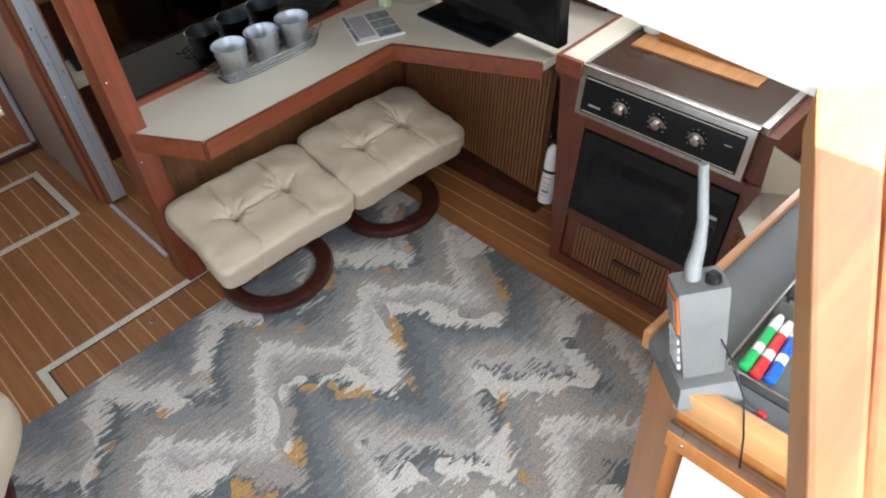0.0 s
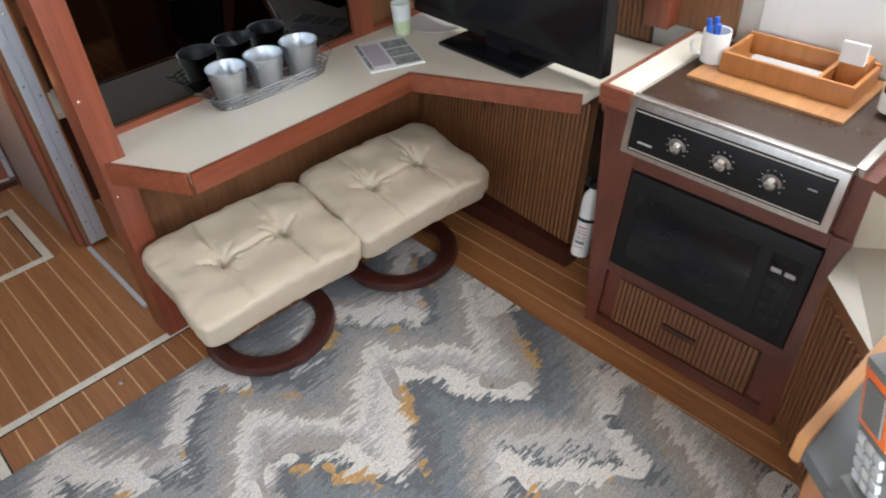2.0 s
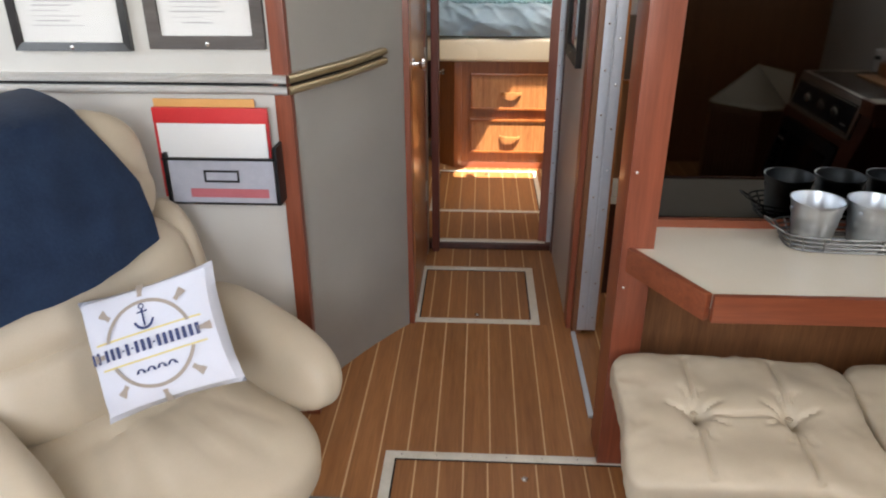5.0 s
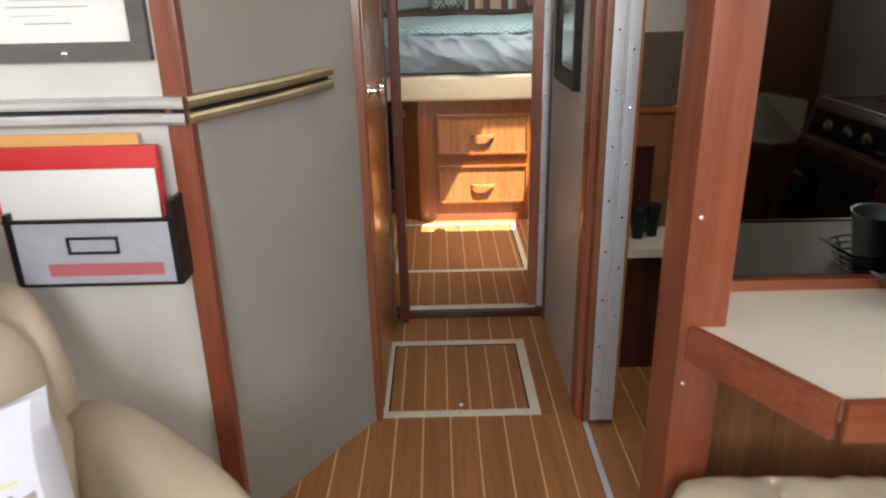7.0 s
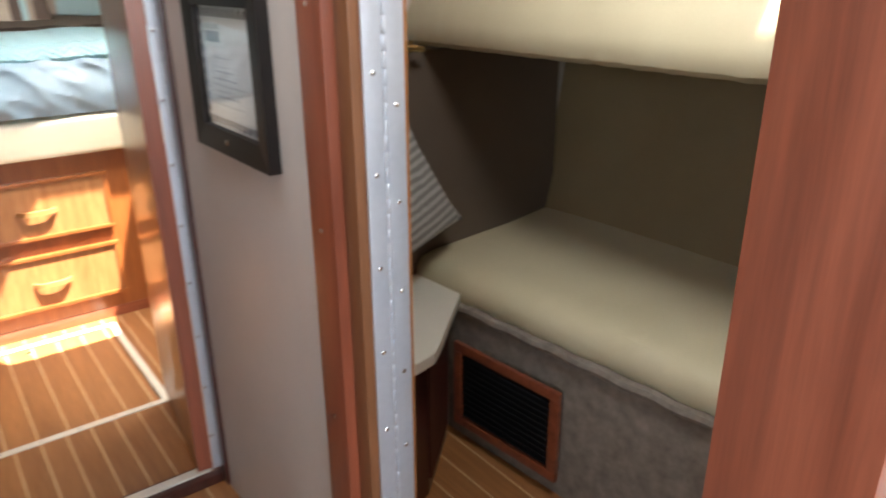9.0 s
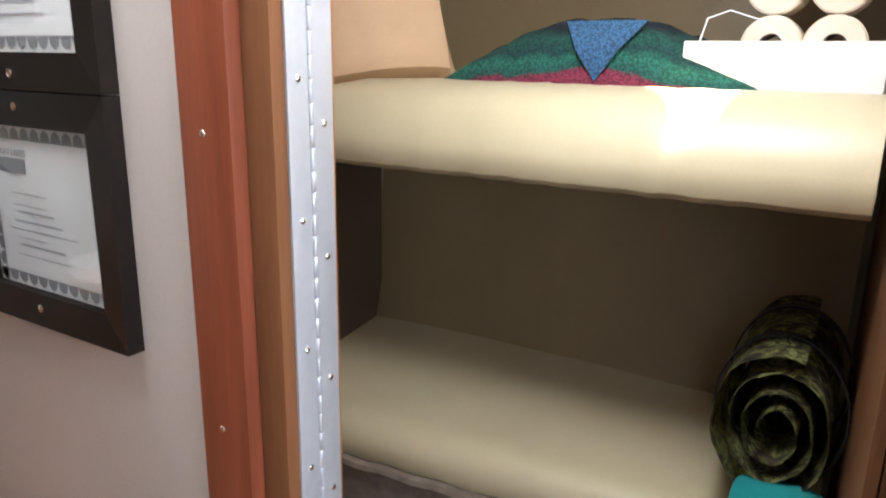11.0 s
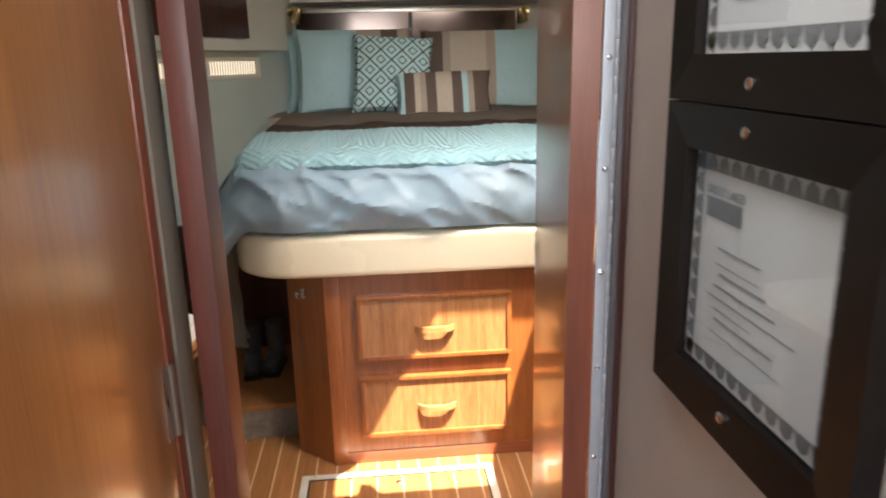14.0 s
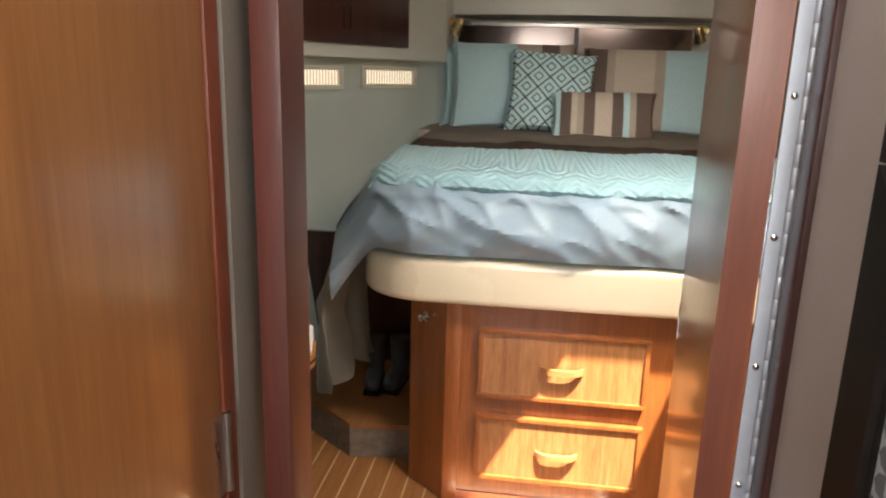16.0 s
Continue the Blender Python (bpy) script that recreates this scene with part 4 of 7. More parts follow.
boxes("bracket", M["black"], (0.03, 0.05, -0.012, 0.012, 0.05, 0.24), parent=ex)

# ---- on the counter ----
tv = thing("television", 2.79, 2.56, 0.738, "black flat television on a stand in the counter corner", "television", rz=87)
bm = bmesh.new()
box(bm, -0.485, 0.485, -0.025, 0.03, 0.045, 0.62, 0.008)
part("screen_case", bm, M["black"], tv, "", True)
boxes("screen", M["black_glass"], (-0.465, 0.465, 0.029, 0.0325, 0.082, 0.605), parent=tv, label="glossy dark screen")
boxes("neck", M["black"], (-0.06, 0.06, -0.03, 0.03, 0.012, 0.08), bevel=0.005, parent=tv)
boxes("foot", M["black_glass"], (-0.22, 0.22, -0.07, 0.13, 0.0, 0.014), bevel=0.005, parent=tv, label="glossy black stand foot")

mag = thing("magazine", 2.49, 2.88, 0.738, "folded property magazine with photographs on the cover", "magazine", rz=-24)
boxes("leaf", M["paper"], (-0.105, 0.105, -0.14, 0.14, 0.0, 0.006), bevel=0.001, parent=mag)
M["photo"] = surface("printed_photos", (0.05, 0.07, 0.06), (0.38, 0.42, 0.43), 0.4, 0, 40, 160, 0.02)
M["lilac"] = surface("lilac_print", (0.40, 0.36, 0.42), (0.48, 0.44, 0.5), 0.5)
boxes("picture", M["lilac"], (-0.08, -0.01, -0.10, 0.10, 0.006, 0.0066), parent=mag)
for i in range(3):
    boxes("picture", M["photo"], (0.0, 0.098, -0.125 + i * 0.08, -0.055 + i * 0.08, 0.006, 0.0067), parent=mag)
for i in range(2):
    boxes("picture", M["photo"], (-0.1, -0.085, -0.12 + i * 0.13, 0.0 + i * 0.12, 0.006, 0.0066), parent=mag)

cj = thing("candle_jar", 2.665, 2.985, 0.738, "pale green candle in a frosted glass tumbler", "candle")
M["frost"] = surface("frosted_green_glass", (0.42, 0.52, 0.28), (0.62, 0.70, 0.5), 0.2, 0, 25, 80, 0.05, 0.3)
M["frost2"] = surface("frosted_white_glass", (0.68, 0.72, 0.68), (0.74, 0.77, 0.73), 0.2, 0, 25, 80, 0.05, 0.3)
bm = bmesh.new()
lathe(bm, [(0.030, 0.0), (0.033, 0.003), (0.036, 0.06)], 24)
part("wax", bm, M["frost"], cj, "green wax showing through", True)
bm = bmesh.new()
lathe(bm, [(0.0362, 0.06), (0.040, 0.125), (0.038, 0.125), (0.034, 0.065)], 24, cap=False)
part("glass", bm, M["frost2"], cj, "", True)
pl = thing("plate", 2.80, 2.93, 0.738, "pale oval plate behind the television stand", "plate")
bm = bmesh.new()
lathe(bm, [(0.05, 0.0), (0.055, 0.004), (0.105, 0.014), (0.107, 0.017), (0.055, 0.008)], 32)
part("dish", bm, M["mug"], pl, "", True)

# wire tray with three ribbed zinc buckets
wt = thing("wire_tray", 2.035, 2.995, 0.738, "dark wire oval tray carrying three zinc buckets", "tray", rz=-1.5)
M["zinc"] = metal("galvanised_zinc", (0.66, 0.70, 0.74), 0.34, 25)
M["wire"] = metal("dark_wire", (0.25, 0.25, 0.25), 0.4)


def oval(a, b, r, z, n=40):
    pts = []
    for i in range(n):
        t = 2 * math.pi * i / n
        pts.append((a * abs(math.cos(t)) ** 0.5 * (1 if math.cos(t) >= 0 else -1), b * abs(math.sin(t)) ** 0.5 * (1 if math.sin(t) >= 0 else -1), z))
    return pts


for k, z in enumerate((0.004, 0.018, 0.032, 0.046)):
    bm = bmesh.new()
    tube(bm, oval(0.215 + k * 0.006, 0.068 + k * 0.005, 0, z), 0.0028, 6, True)
    part("hoop", bm, M["wire"], wt, "", True)
for i in range(5):
    bm = bmesh.new()
    y = -0.052 + i * 0.026
    tube(bm, [(-0.20, y, 0.004), (0.20, y, 0.004)], 0.0022, 6)
    part("bar", bm, M["wire"], wt, "", True)
for i in range(16):
    t = 2 * math.pi * i / 16
    p, q = oval(0.215, 0.068, 0, 0.004, 16)[i], oval(0.233, 0.083, 0, 0.046, 16)[i]
    bm = bmesh.new()
    tube(bm, [p, q], 0.0022, 6)
    part("upright", bm, M["wire"], wt, "", True)
for s in (-1, 1):
    bm = bmesh.new()
    tube(bm, [(s * 0.232, -0.035, 0.046), (s * 0.262, -0.03, 0.062), (s * 0.268, 0.0, 0.066), (s * 0.262, 0.03, 0.062), (s * 0.232, 0.035, 0.046)], 0.003, 6)
    part("handle", bm, M["wire"], wt, "", True)


def bucket():
    b = thing("bucket", 0, 0, 0, "small ribbed zinc bucket in the wire tray", "bucket", "zinc buckets")
    bm = bmesh.new()
    prof = [(0.046, 0.0), (0.048, 0.002)]
    for i in range(1, 13):
        z = i * 0.009
        prof.append((0.048 + z * 0.16 + (0.0016 if i % 3 == 0 else 0.0), z))
    prof += [(0.0665, 0.112), (0.0695, 0.115), (0.0695, 0.119), (0.066, 0.118), (0.062, 0.10), (0.050, 0.03), (0.046, 0.02)]
    lathe(bm, prof, 36)
    part("pail", bm, M["zinc"], b, "", True)
    bm = bmesh.new()
    lathe(bm, [(0.052, 0.045), (0.045, 0.052), (0.02, 0.056), (0.004, 0.056)], 20)
    part("filling", bm, M["photo"], b, "dark speckled filling", True)
    for s in (-1, 1):
        bm = bmesh.new()
        lathe(bm, [(0.006, 0.0), (0.006, 0.003), (0.003, 0.004)], 10, (s * 0.065, 0, 0.095), Matrix.Rotation(radians(90 * s), 4, "Y"))
        part("ear", bm, M["zinc"], b, "", True)
    return b


bk = bucket()
bk.matrix_world = pose(1.892, 3.005, 0.744)
for x, a in ((2.038, 35), (2.185, 80)):
    copy_thing(bk, pose(x, 3.0, 0.744, 0, 0, a))

# wall of ribbed teak and a red post starboard of the television
tagged(boxes("trim", M["red_wood"], (3.10, 3.19, 2.07, 2.16, 0.84, CEIL), bevel=0.004), "red mahogany post behind the range", "trim", kind="structure")
lw = thing("ribbed_panel", 3.19, 2.17, 0.74, "ribbed teak panel behind the television", "panel", kind="structure")
boxes("backing", M["slat_gap"], (-0.012, 0.0, 0.0, 0.92, 0.0, 0.62), parent=lw)
for i in range(44):
    boxes("slat", M["veneer"], (-0.020, -0.012, 0.008 + i * 0.0205, 0.022 + i * 0.0205, 0.01, 0.61), parent=lw)

# ---- radio desk beside the companionway ----
DZ = 1.15
rd = thing("chart_desk", 1.42, 0.62, 0.0, "orange teak cabinet with a dark grey top beside the steps", "cabinet")
P0 = Vector((1.42, 0.62))
outline = [(1.425, 0.45), (1.418, 0.85), (1.485, 0.936), (2.10, 0.905), (2.10, 0.45)]
loc = [tuple(Vector(p) - P0) for p in outline]
bm = bmesh.new()
prism(bm, loc, DZ - 0.02, DZ)
part("top", bm, M["dark_cover"], rd, "dark grey top")
bm = bmesh.new()
prism(bm, [(x * 0.985 + 0.008, y - 0.012) for x, y in loc], 0.0, DZ - 0.021)
part("body", bm, M["orange_wood"], rd)


def strip(p, q, w, z0, z1, name, mat, bevel=0.004):
    p, q = Vector(p), Vector(q)
    dd = (q - p).normalized()
    nn = Vector((-dd.y, dd.x))
    bm = bmesh.new()
    prism(bm, [tuple(v) for v in (p, q, q + nn * w, p + nn * w)], z0, z1, bevel)
    part(name, bm, mat, rd, "", True)


strip(loc[3], loc[2], -0.014, DZ - 0.03, DZ + 0.012, "edge_strip", M["light_wood_x"])
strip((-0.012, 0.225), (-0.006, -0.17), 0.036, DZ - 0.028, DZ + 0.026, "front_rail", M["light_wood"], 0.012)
boxes("metal_strip", M["steel"], (-0.012, -0.002, -0.17, 0.22, DZ - 0.085, DZ - 0.062), bevel=0.002, parent=rd)
boxes("frame_rail", M["orange_wood"], (-0.014, 0.0, -0.17, 0.22, DZ - 0.125, DZ - 0.085), bevel=0.003, parent=rd)
boxes("white_panel", M["mug"], (-0.008, 0.0, -0.15, 0.185, DZ - 0.30, DZ - 0.125), parent=rd, label="white inset panel")
for z in (DZ - 0.1,):
    for yy in (0.19, 0.02):
        screw(rd, (-0.014, yy, z), "x", 0.004)

radio = thing("handheld_radio", 1.485, 0.862, DZ, "grey handheld marine radio with orange face in a charger", "radio", rz=-42)
M["antenna_grey"] = surface("grey_antenna_rubber", (0.17, 0.175, 0.17), (0.23, 0.235, 0.23), 0.5, 0, 12, 300, 0.2)
bm = bmesh.new()
box(bm, -0.045, 0.045, -0.05, 0.035, 0.0, 0.035, 0.008)
for v in bm.verts:
    if v.co.z > 0.02:
        v.co.x *= 0.85
        v.co.y *= 0.85
part("charger", bm, M["grey_plastic"], radio, "dark grey charging cradle", True)
bm = bmesh.new()
box(bm, -0.030, 0.030, -0.024, 0.024, 0.022, 0.182, 0.008)
for v in bm.verts:
    v.co.x *= 1 + 0.12 * (v.co.z - 0.08) / 0.1
body = part("radio_body", bm, M["grey_plastic"], radio, "grey plastic radio body", True)
boxes("face", M["orange_paint"], (-0.0335, -0.029, -0.020, 0.020, 0.112, 0.174), bevel=0.002, parent=body, label="orange display surround")
boxes("display", M["grey_plastic"], (-0.036, -0.034, -0.013, 0.013, 0.122, 0.165), parent=body)
for r in range(4):
    for c in range(3):
        boxes("key", M["pale_grey"], (-0.0335, -0.029, -0.017 + c * 0.0125, -0.007 + c * 0.0125, 0.046 + r * 0.015, 0.056 + r * 0.015), bevel=0.001, parent=body)
boxes("red_key", M["red_paint"], (-0.0338, -0.029, -0.02, -0.012, 0.024, 0.032), bevel=0.001, parent=body)
for i in range(4):
    boxes("grille_bar", M["pale_grey"], (-0.016, 0.018, -0.0238, -0.0215, 0.042 + i * 0.007, 0.0445 + i * 0.007), parent=body)
bm = bmesh.new()
lathe(bm, [(0.011, 0.180), (0.010, 0.190), (0.006, 0.194)], 16, (0.016, -0.006, 0))
part("volume_knob", bm, M["black"], body, "", True)
bm = bmesh.new()
tube(bm, [(-0.006, 0.006, 0.178), (-0.004, 0.008, 0.20), (0.004, 0.012, 0.225), (0.009, 0.014, 0.26), (0.010, 0.016, 0.338)], [0.0105, 0.0105, 0.0085, 0.0066, 0.006], 12)
part("antenna", bm, M["antenna_grey"], radio, "pale grey stub antenna", True)
bm = bmesh.new()
tube(bm, [(0.02, -0.02, 0.10), (0.03, -0.045, 0.07), (0.035, -0.07, 0.03), (0.02, -0.11, 0.006), (0.0, -0.15, 0.003)], 0.0014, 6)
part("lanyard", bm, M["black"], radio, "", True)
radio.matrix_world = Matrix.Translation((1.467, 0.835, DZ - 0.005)) @ Matrix.Rotation(radians(-11), 4, "X") @ Matrix.Rotation(radians(-42), 4, "Z") @ Matrix.Scale(1.15, 4)

mt = thing("marker_tray", 1.60, 0.74, DZ, "dark steel tray with whiteboard markers", "tray")
M["clear"] = surface("smoky_tray", (0.09, 0.095, 0.085), (0.14, 0.145, 0.13), 0.25, 0, 10, 100, 0.05)
boxes("base", M["clear"], (-0.10, 0.24, -0.16, 0.075, 0.0, 0.004), parent=mt)
for dims in ((-0.10, -0.096, -0.16, 0.075), (0.236, 0.24, -0.16, 0.075), (-0.096, 0.236, 0.071, 0.075), (-0.096, 0.236, -0.16, -0.156)):
    boxes("rim", M["steel"], (*dims, 0.0, 0.022), bevel=0.001, parent=mt)
boxes("divider", M["clear"], (0.10, 0.103, -0.156, 0.071, 0.004, 0.018), parent=mt)


def marker(x, y, rz, mat, label, length=0.137):
    g = thing("marker", x, y, DZ + 0.014, label, "marker", "whiteboard markers", rz=rz)
    rot = Matrix.Rotation(radians(90), 4, "Y")
    bm = bmesh.new()
    lathe(bm, [(0.0085, 0.038), (0.009, 0.042), (0.009, 0.12), (0.006, 0.137)], 14, (0, 0, 0), rot)
    part("barrel", bm, M["mug"], g, "white printed barrel", True)
    bm = bmesh.new()
    lathe(bm, [(0.006, 0.0), (0.0098, 0.002), (0.0098, 0.038), (0.008, 0.040)], 14, (0, 0, 0), rot)
    part("cap", bm, mat, g, "coloured cap", True)
    bm = bmesh.new()
    lathe(bm, [(0.0093, 0.058), (0.0093, 0.100)], 14, (0, 0, 0), rot, cap=False)
    part("print_band", bm, mat, g, "", True)
    return g


marker(1.520, 0.790, 2, M["green_paint"], "white whiteboard marker with a green cap")
marker(1.517, 0.770, 3, M["red_paint"], "white whiteboard marker with a red cap")
marker(1.522, 0.749, 5, M["blue_paint"], "white whiteboard marker with a blue cap")
marker(1.70, 0.80, 6, M["black"], "white whiteboard marker with a black cap")
marker(1.53, 0.66, 4, M["red_paint"], "white whiteboard marker with a red band")
er = thing("key_float", 1.60, 0.695, DZ + 0.004, "blue foam key float with white print", "key float", rz=15)
bm = bmesh.new()
cushion_mesh(bm, 0.085, 0.042, 0.026, 8, 3.0)
part("foam", bm, M["blue_paint"], er, "", True)
boxes("print", M["mug"], (-0.024, 0.024, -0.008, 0.008, 0.0255, 0.0265), parent=er)
pin = thing("red_led_pin", 1.468, 0.735, DZ, "red tipped pin with two wire legs", "pin", rz=-10)
bm = bmesh.new()
lathe(bm, [(0.005, 0.0), (0.005, 0.009), (0.002, 0.012)], 10, (0, 0, 0.005), Matrix.Rotation(radians(90), 4, "X"))
part("tip", bm, M["red_paint"], pin, "", True)
for s in (-1, 1):
    bm = bmesh.new()
    tube(bm, [(s * 0.002, 0.0, 0.004), (s * 0.005, 0.028, 0.001)], 0.0008, 5)
    part("leg", bm, M["chrome"], pin)

# companionway: steps, sunlit coaming and deck edge
st = thing("companionway_steps", 0.75, 0.3, 0.0, "teak companionway steps down into the saloon", "steps")
for i in range(3):
    boxes("tread", M["teak"], (-0.35, 0.35, 0.0 + i * -0.0, 0.62 - i * 0.22, 0.19 * (i + 1) - 0.03, 0.19 * (i + 1)), bevel=0.004, parent=st)
    boxes("riser", M["red_wood_x"], (-0.35, 0.35, 0.58 - i * 0.22, 0.60 - i * 0.22, 0.19 * i, 0.19 * (i + 1) - 0.03), parent=st)
bm = bmesh.new()
prism(bm, [(1.362, 0.775), (1.405, 1.06), (3.2, 1.06), (3.2, 0.50), (1.40, 0.50)], 1.738, 1.75, 0.002)
tagged(mesh_object("deck_edge", bm, M["white"]), "sunlit white gelcoat deck edge over the galley", "deck", kind="structure")
# Paler than the next coaming board; part of its sunlit look is in the colour.
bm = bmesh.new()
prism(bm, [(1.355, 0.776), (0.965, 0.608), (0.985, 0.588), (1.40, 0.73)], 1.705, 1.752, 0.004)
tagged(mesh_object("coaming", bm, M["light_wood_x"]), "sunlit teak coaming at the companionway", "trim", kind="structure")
bm = bmesh.new()
prism(bm, [(0.987, 0.585), (1.0, 0.50), (1.42, 0.50), (1.42, 0.727)], 1.69, 1.735, 0.004)
tagged(mesh_object("coaming", bm, M["orange_wood"]), "teak coaming board beside the companionway", "trim", kind="structure")
# Unseen slab added over the cockpit to block sun from the saloon.
structure("cockpit_sun_block", M["white"], (-1.25, 1.45, -0.6, 1.18, 2.5, 2.55), label="unseen roof slab added to keep the sun off the rug", category="roof")

# ---- armchair ----
ch = thing("armchair", 0.165, 2.585, 0.0, "cream leather reclining armchair on a dark wooden ring base", "armchair", rz=53.5)


def soft(name, size, at, parent, tilt=0.0, lean=0.0, power=3.4, n=22, dent=None, label="", mat="leather", turn=0.0):
    bm = bmesh.new()
    cushion_mesh(bm, *size, n, power, dent)
    m = Matrix.Translation(at) @ Matrix.Rotation(radians(turn), 4, "Z") @ Matrix.Rotation(radians(tilt), 4, "X") @ Matrix.Rotation(radians(lean), 4, "Y")
    bmesh.ops.transform(bm, matrix=m, verts=bm.verts[:])
    return part(name, bm, M[mat], parent, label, True)


def seat_dent(x, y):
    z = crease(x, y, -0.30, 0.06, 0.30, 0.06, 0.010, 0.012)
    for a, b in ((-0.12, -0.25), (0.12, -0.25), (-0.2, -0.18), (0.2, -0.18), (0.03, -0.2)):
        z += crease(x, y, a * 0.5, 0.06, a, b, 0.006, 0.016)
    return z + 0.010 * noise.noise(Vector((x * 7, y * 7, 1.3)))


def back_dent(x, y):
    z = crease(x, y, -0.30, -0.02, 0.30, -0.02, 0.014, 0.014) + crease(x, y, 0.0, -0.02, -0.05, 0.14, 0.006, 0.012)
    return z + 0.012 * noise.noise(Vector((x * 6, y * 6, 7.3)))


soft("seat", (0.60, 0.66, 0.22), (0, -0.10, 0.235), ch, 4, 0, 3.2, 30, seat_dent, "cream leather seat cushion")
soft("backrest", (0.60, 0.46, 0.20), (0, 0.255, 0.58), ch, 66, 0, 3.4, 26, back_dent, "cream leather back cushion")
soft("headrest", (0.56, 0.36, 0.20), (0, 0.39, 0.905), ch, 72, 0, 2.8, 24, back_dent, "cream leather headrest")
for s in (-1, 1):
    soft("armrest", (0.165, 0.585, 0.22), (s * 0.322, -0.035, 0.375), ch, 6, s * 10, 2.6, 22, None, "rolled cream leather armrest")
    soft("wing", (0.13, 0.24, 0.34), (s * 0.30, 0.22, 0.50), ch, -20, 0, 2.6, 18)
bm = bmesh.new()
n = 44
prof = [(-0.036, 0.0), (0.036, 0.0), (0.038, 0.014), (0.030, 0.030), (-0.030, 0.030), (-0.038, 0.014)]
rings = [[bm.verts.new(((0.275 + d) * math.cos(2 * math.pi * i / n), (0.275 + d) * math.sin(2 * math.pi * i / n), z)) for d, z in prof] for i in range(n)]
for i in range(n):
    a, b = rings[i], rings[(i + 1) % n]
    for j in range(6):
        bm.faces.new((a[j], a[(j + 1) % 6], b[(j + 1) % 6], b[j]))
part("ring_base", bm, M["dark_wood"], ch, "dark mahogany ring base", True)
boxes("upright", M["dark_wood"], (-0.05, 0.05, -0.26, 0.26, 0.028, 0.06), (-0.04, 0.04, -0.04, 0.04, 0.06, 0.25), bevel=0.006, parent=ch)
boxes("side_rail", M["dark_wood"], (-0.27, -0.23, -0.22, 0.24, 0.22, 0.27), (0.23, 0.27, -0.22, 0.24, 0.22, 0.27), bevel=0.006, parent=ch)

# navy fleece blanket over the headrest
M["navy"] = surface("navy_fleece", (0.014, 0.030, 0.072), (0.030, 0.060, 0.125), 0.95, 0, 9, 130, 0.9, 0.0, None, 0.08)
bm = bmesh.new()
nu, nv = 40, 44
grid = []
for j in range(nv + 1):
    t = j / nv
    row = []
    for i in range(nu + 1):
        u = i / nu * 2 - 1
        hang = 0.335 + 0.006 * math.sin(u * 4.6 + 0.6) - 0.035 * u
        s = t * 1.0
        if s < 0.62:
            k = s / 0.62
            z, y = 1.105 - hang + hang * k, 0.050 + 0.175 * k - 0.03 * math.sin(k * math.pi)
        elif s < 0.8:
            k = (s - 0.62) / 0.18 * math.pi
            z, y = 1.105 + 0.040 * math.sin(k), 0.225 + 0.17 * (1 - math.cos(k)) / 1.0
        else:
            k = (s - 0.8) / 0.2
            z, y = 1.105 - 0.25 * k, 0.567 + 0.03 * k
        w = 0.285 - 0.06 * max(0, (z - 0.95)) / 0.15
        x = u * w * 0.9 - 0.075
        y += 0.05 * abs(u) ** 3
        f = noise.noise(Vector((x * 7, z * 6, 0.7))) * 0.016 + noise.noise(Vector((x * 17, z * 15, 4.7))) * 0.009
        row.append(bm.verts.new((x, y - 0.012 + f * (-1 if s < 0.7 else 1), z)))
    grid.append(row)
for a, b in zip(grid, grid[1:]):
    for i in range(nu):
        bm.faces.new((a[i], a[i + 1], b[i + 1], b[i]))
bmesh.ops.solidify(bm, geom=bm.faces[:], thickness=0.012)
bl = mesh_object("blanket", bm, M["navy"], True)
bl.matrix_world = ch.matrix_world.copy()
tagged(bl, "navy blue fleece blanket draped over the armchair headrest", "blanket")

# printed throw pillow
M["pillow_white"] = surface("white_printed_cotton", (0.56, 0.58, 0.65), (0.63, 0.65, 0.72), 0.85, 0, 6, 300, 0.3)
M["print_grey"] = surface("taupe_print", (0.30, 0.26, 0.22), (0.36, 0.31, 0.27), 0.85)
M["print_navy"] = surface("navy_print", (0.03, 0.045, 0.12), (0.05, 0.065, 0.16), 0.85)
M["print_gold"] = surface("yellow_print", (0.62, 0.52, 0.20), (0.68, 0.58, 0.26), 0.85)
U = Vector((0.92, 0.22, 0.33)).normalized()
Nn = Vector((0.32, -0.74, 0.58))
Nn = (Nn - U * Nn.dot(U)).normalized()
V = Nn.cross(U)
pm = Matrix((U, V, Nn)).transposed().to_4x4()
pm.translation = Vector((0.225, 2.60, 0.605)) + Nn * 0.07 + U * 0.055
tp = new("throw_pillow")
tp.matrix_world = pm @ Matrix.Rotation(radians(-4), 4, "Z")
tagged(tp, "white square pillow printed with a ship's wheel and anchor", "pillow")


def pillow_z(x, y, sx, sy, sz):
    """Height of the upper face of a pillow."""
    u, v = min(1, abs(2 * x / sx)), min(1, abs(2 * y / sy))
    return sz / 2 * math.sqrt(max(0.0, (1 - u ** 2.6) * (1 - v ** 2.6))) ** 0.8


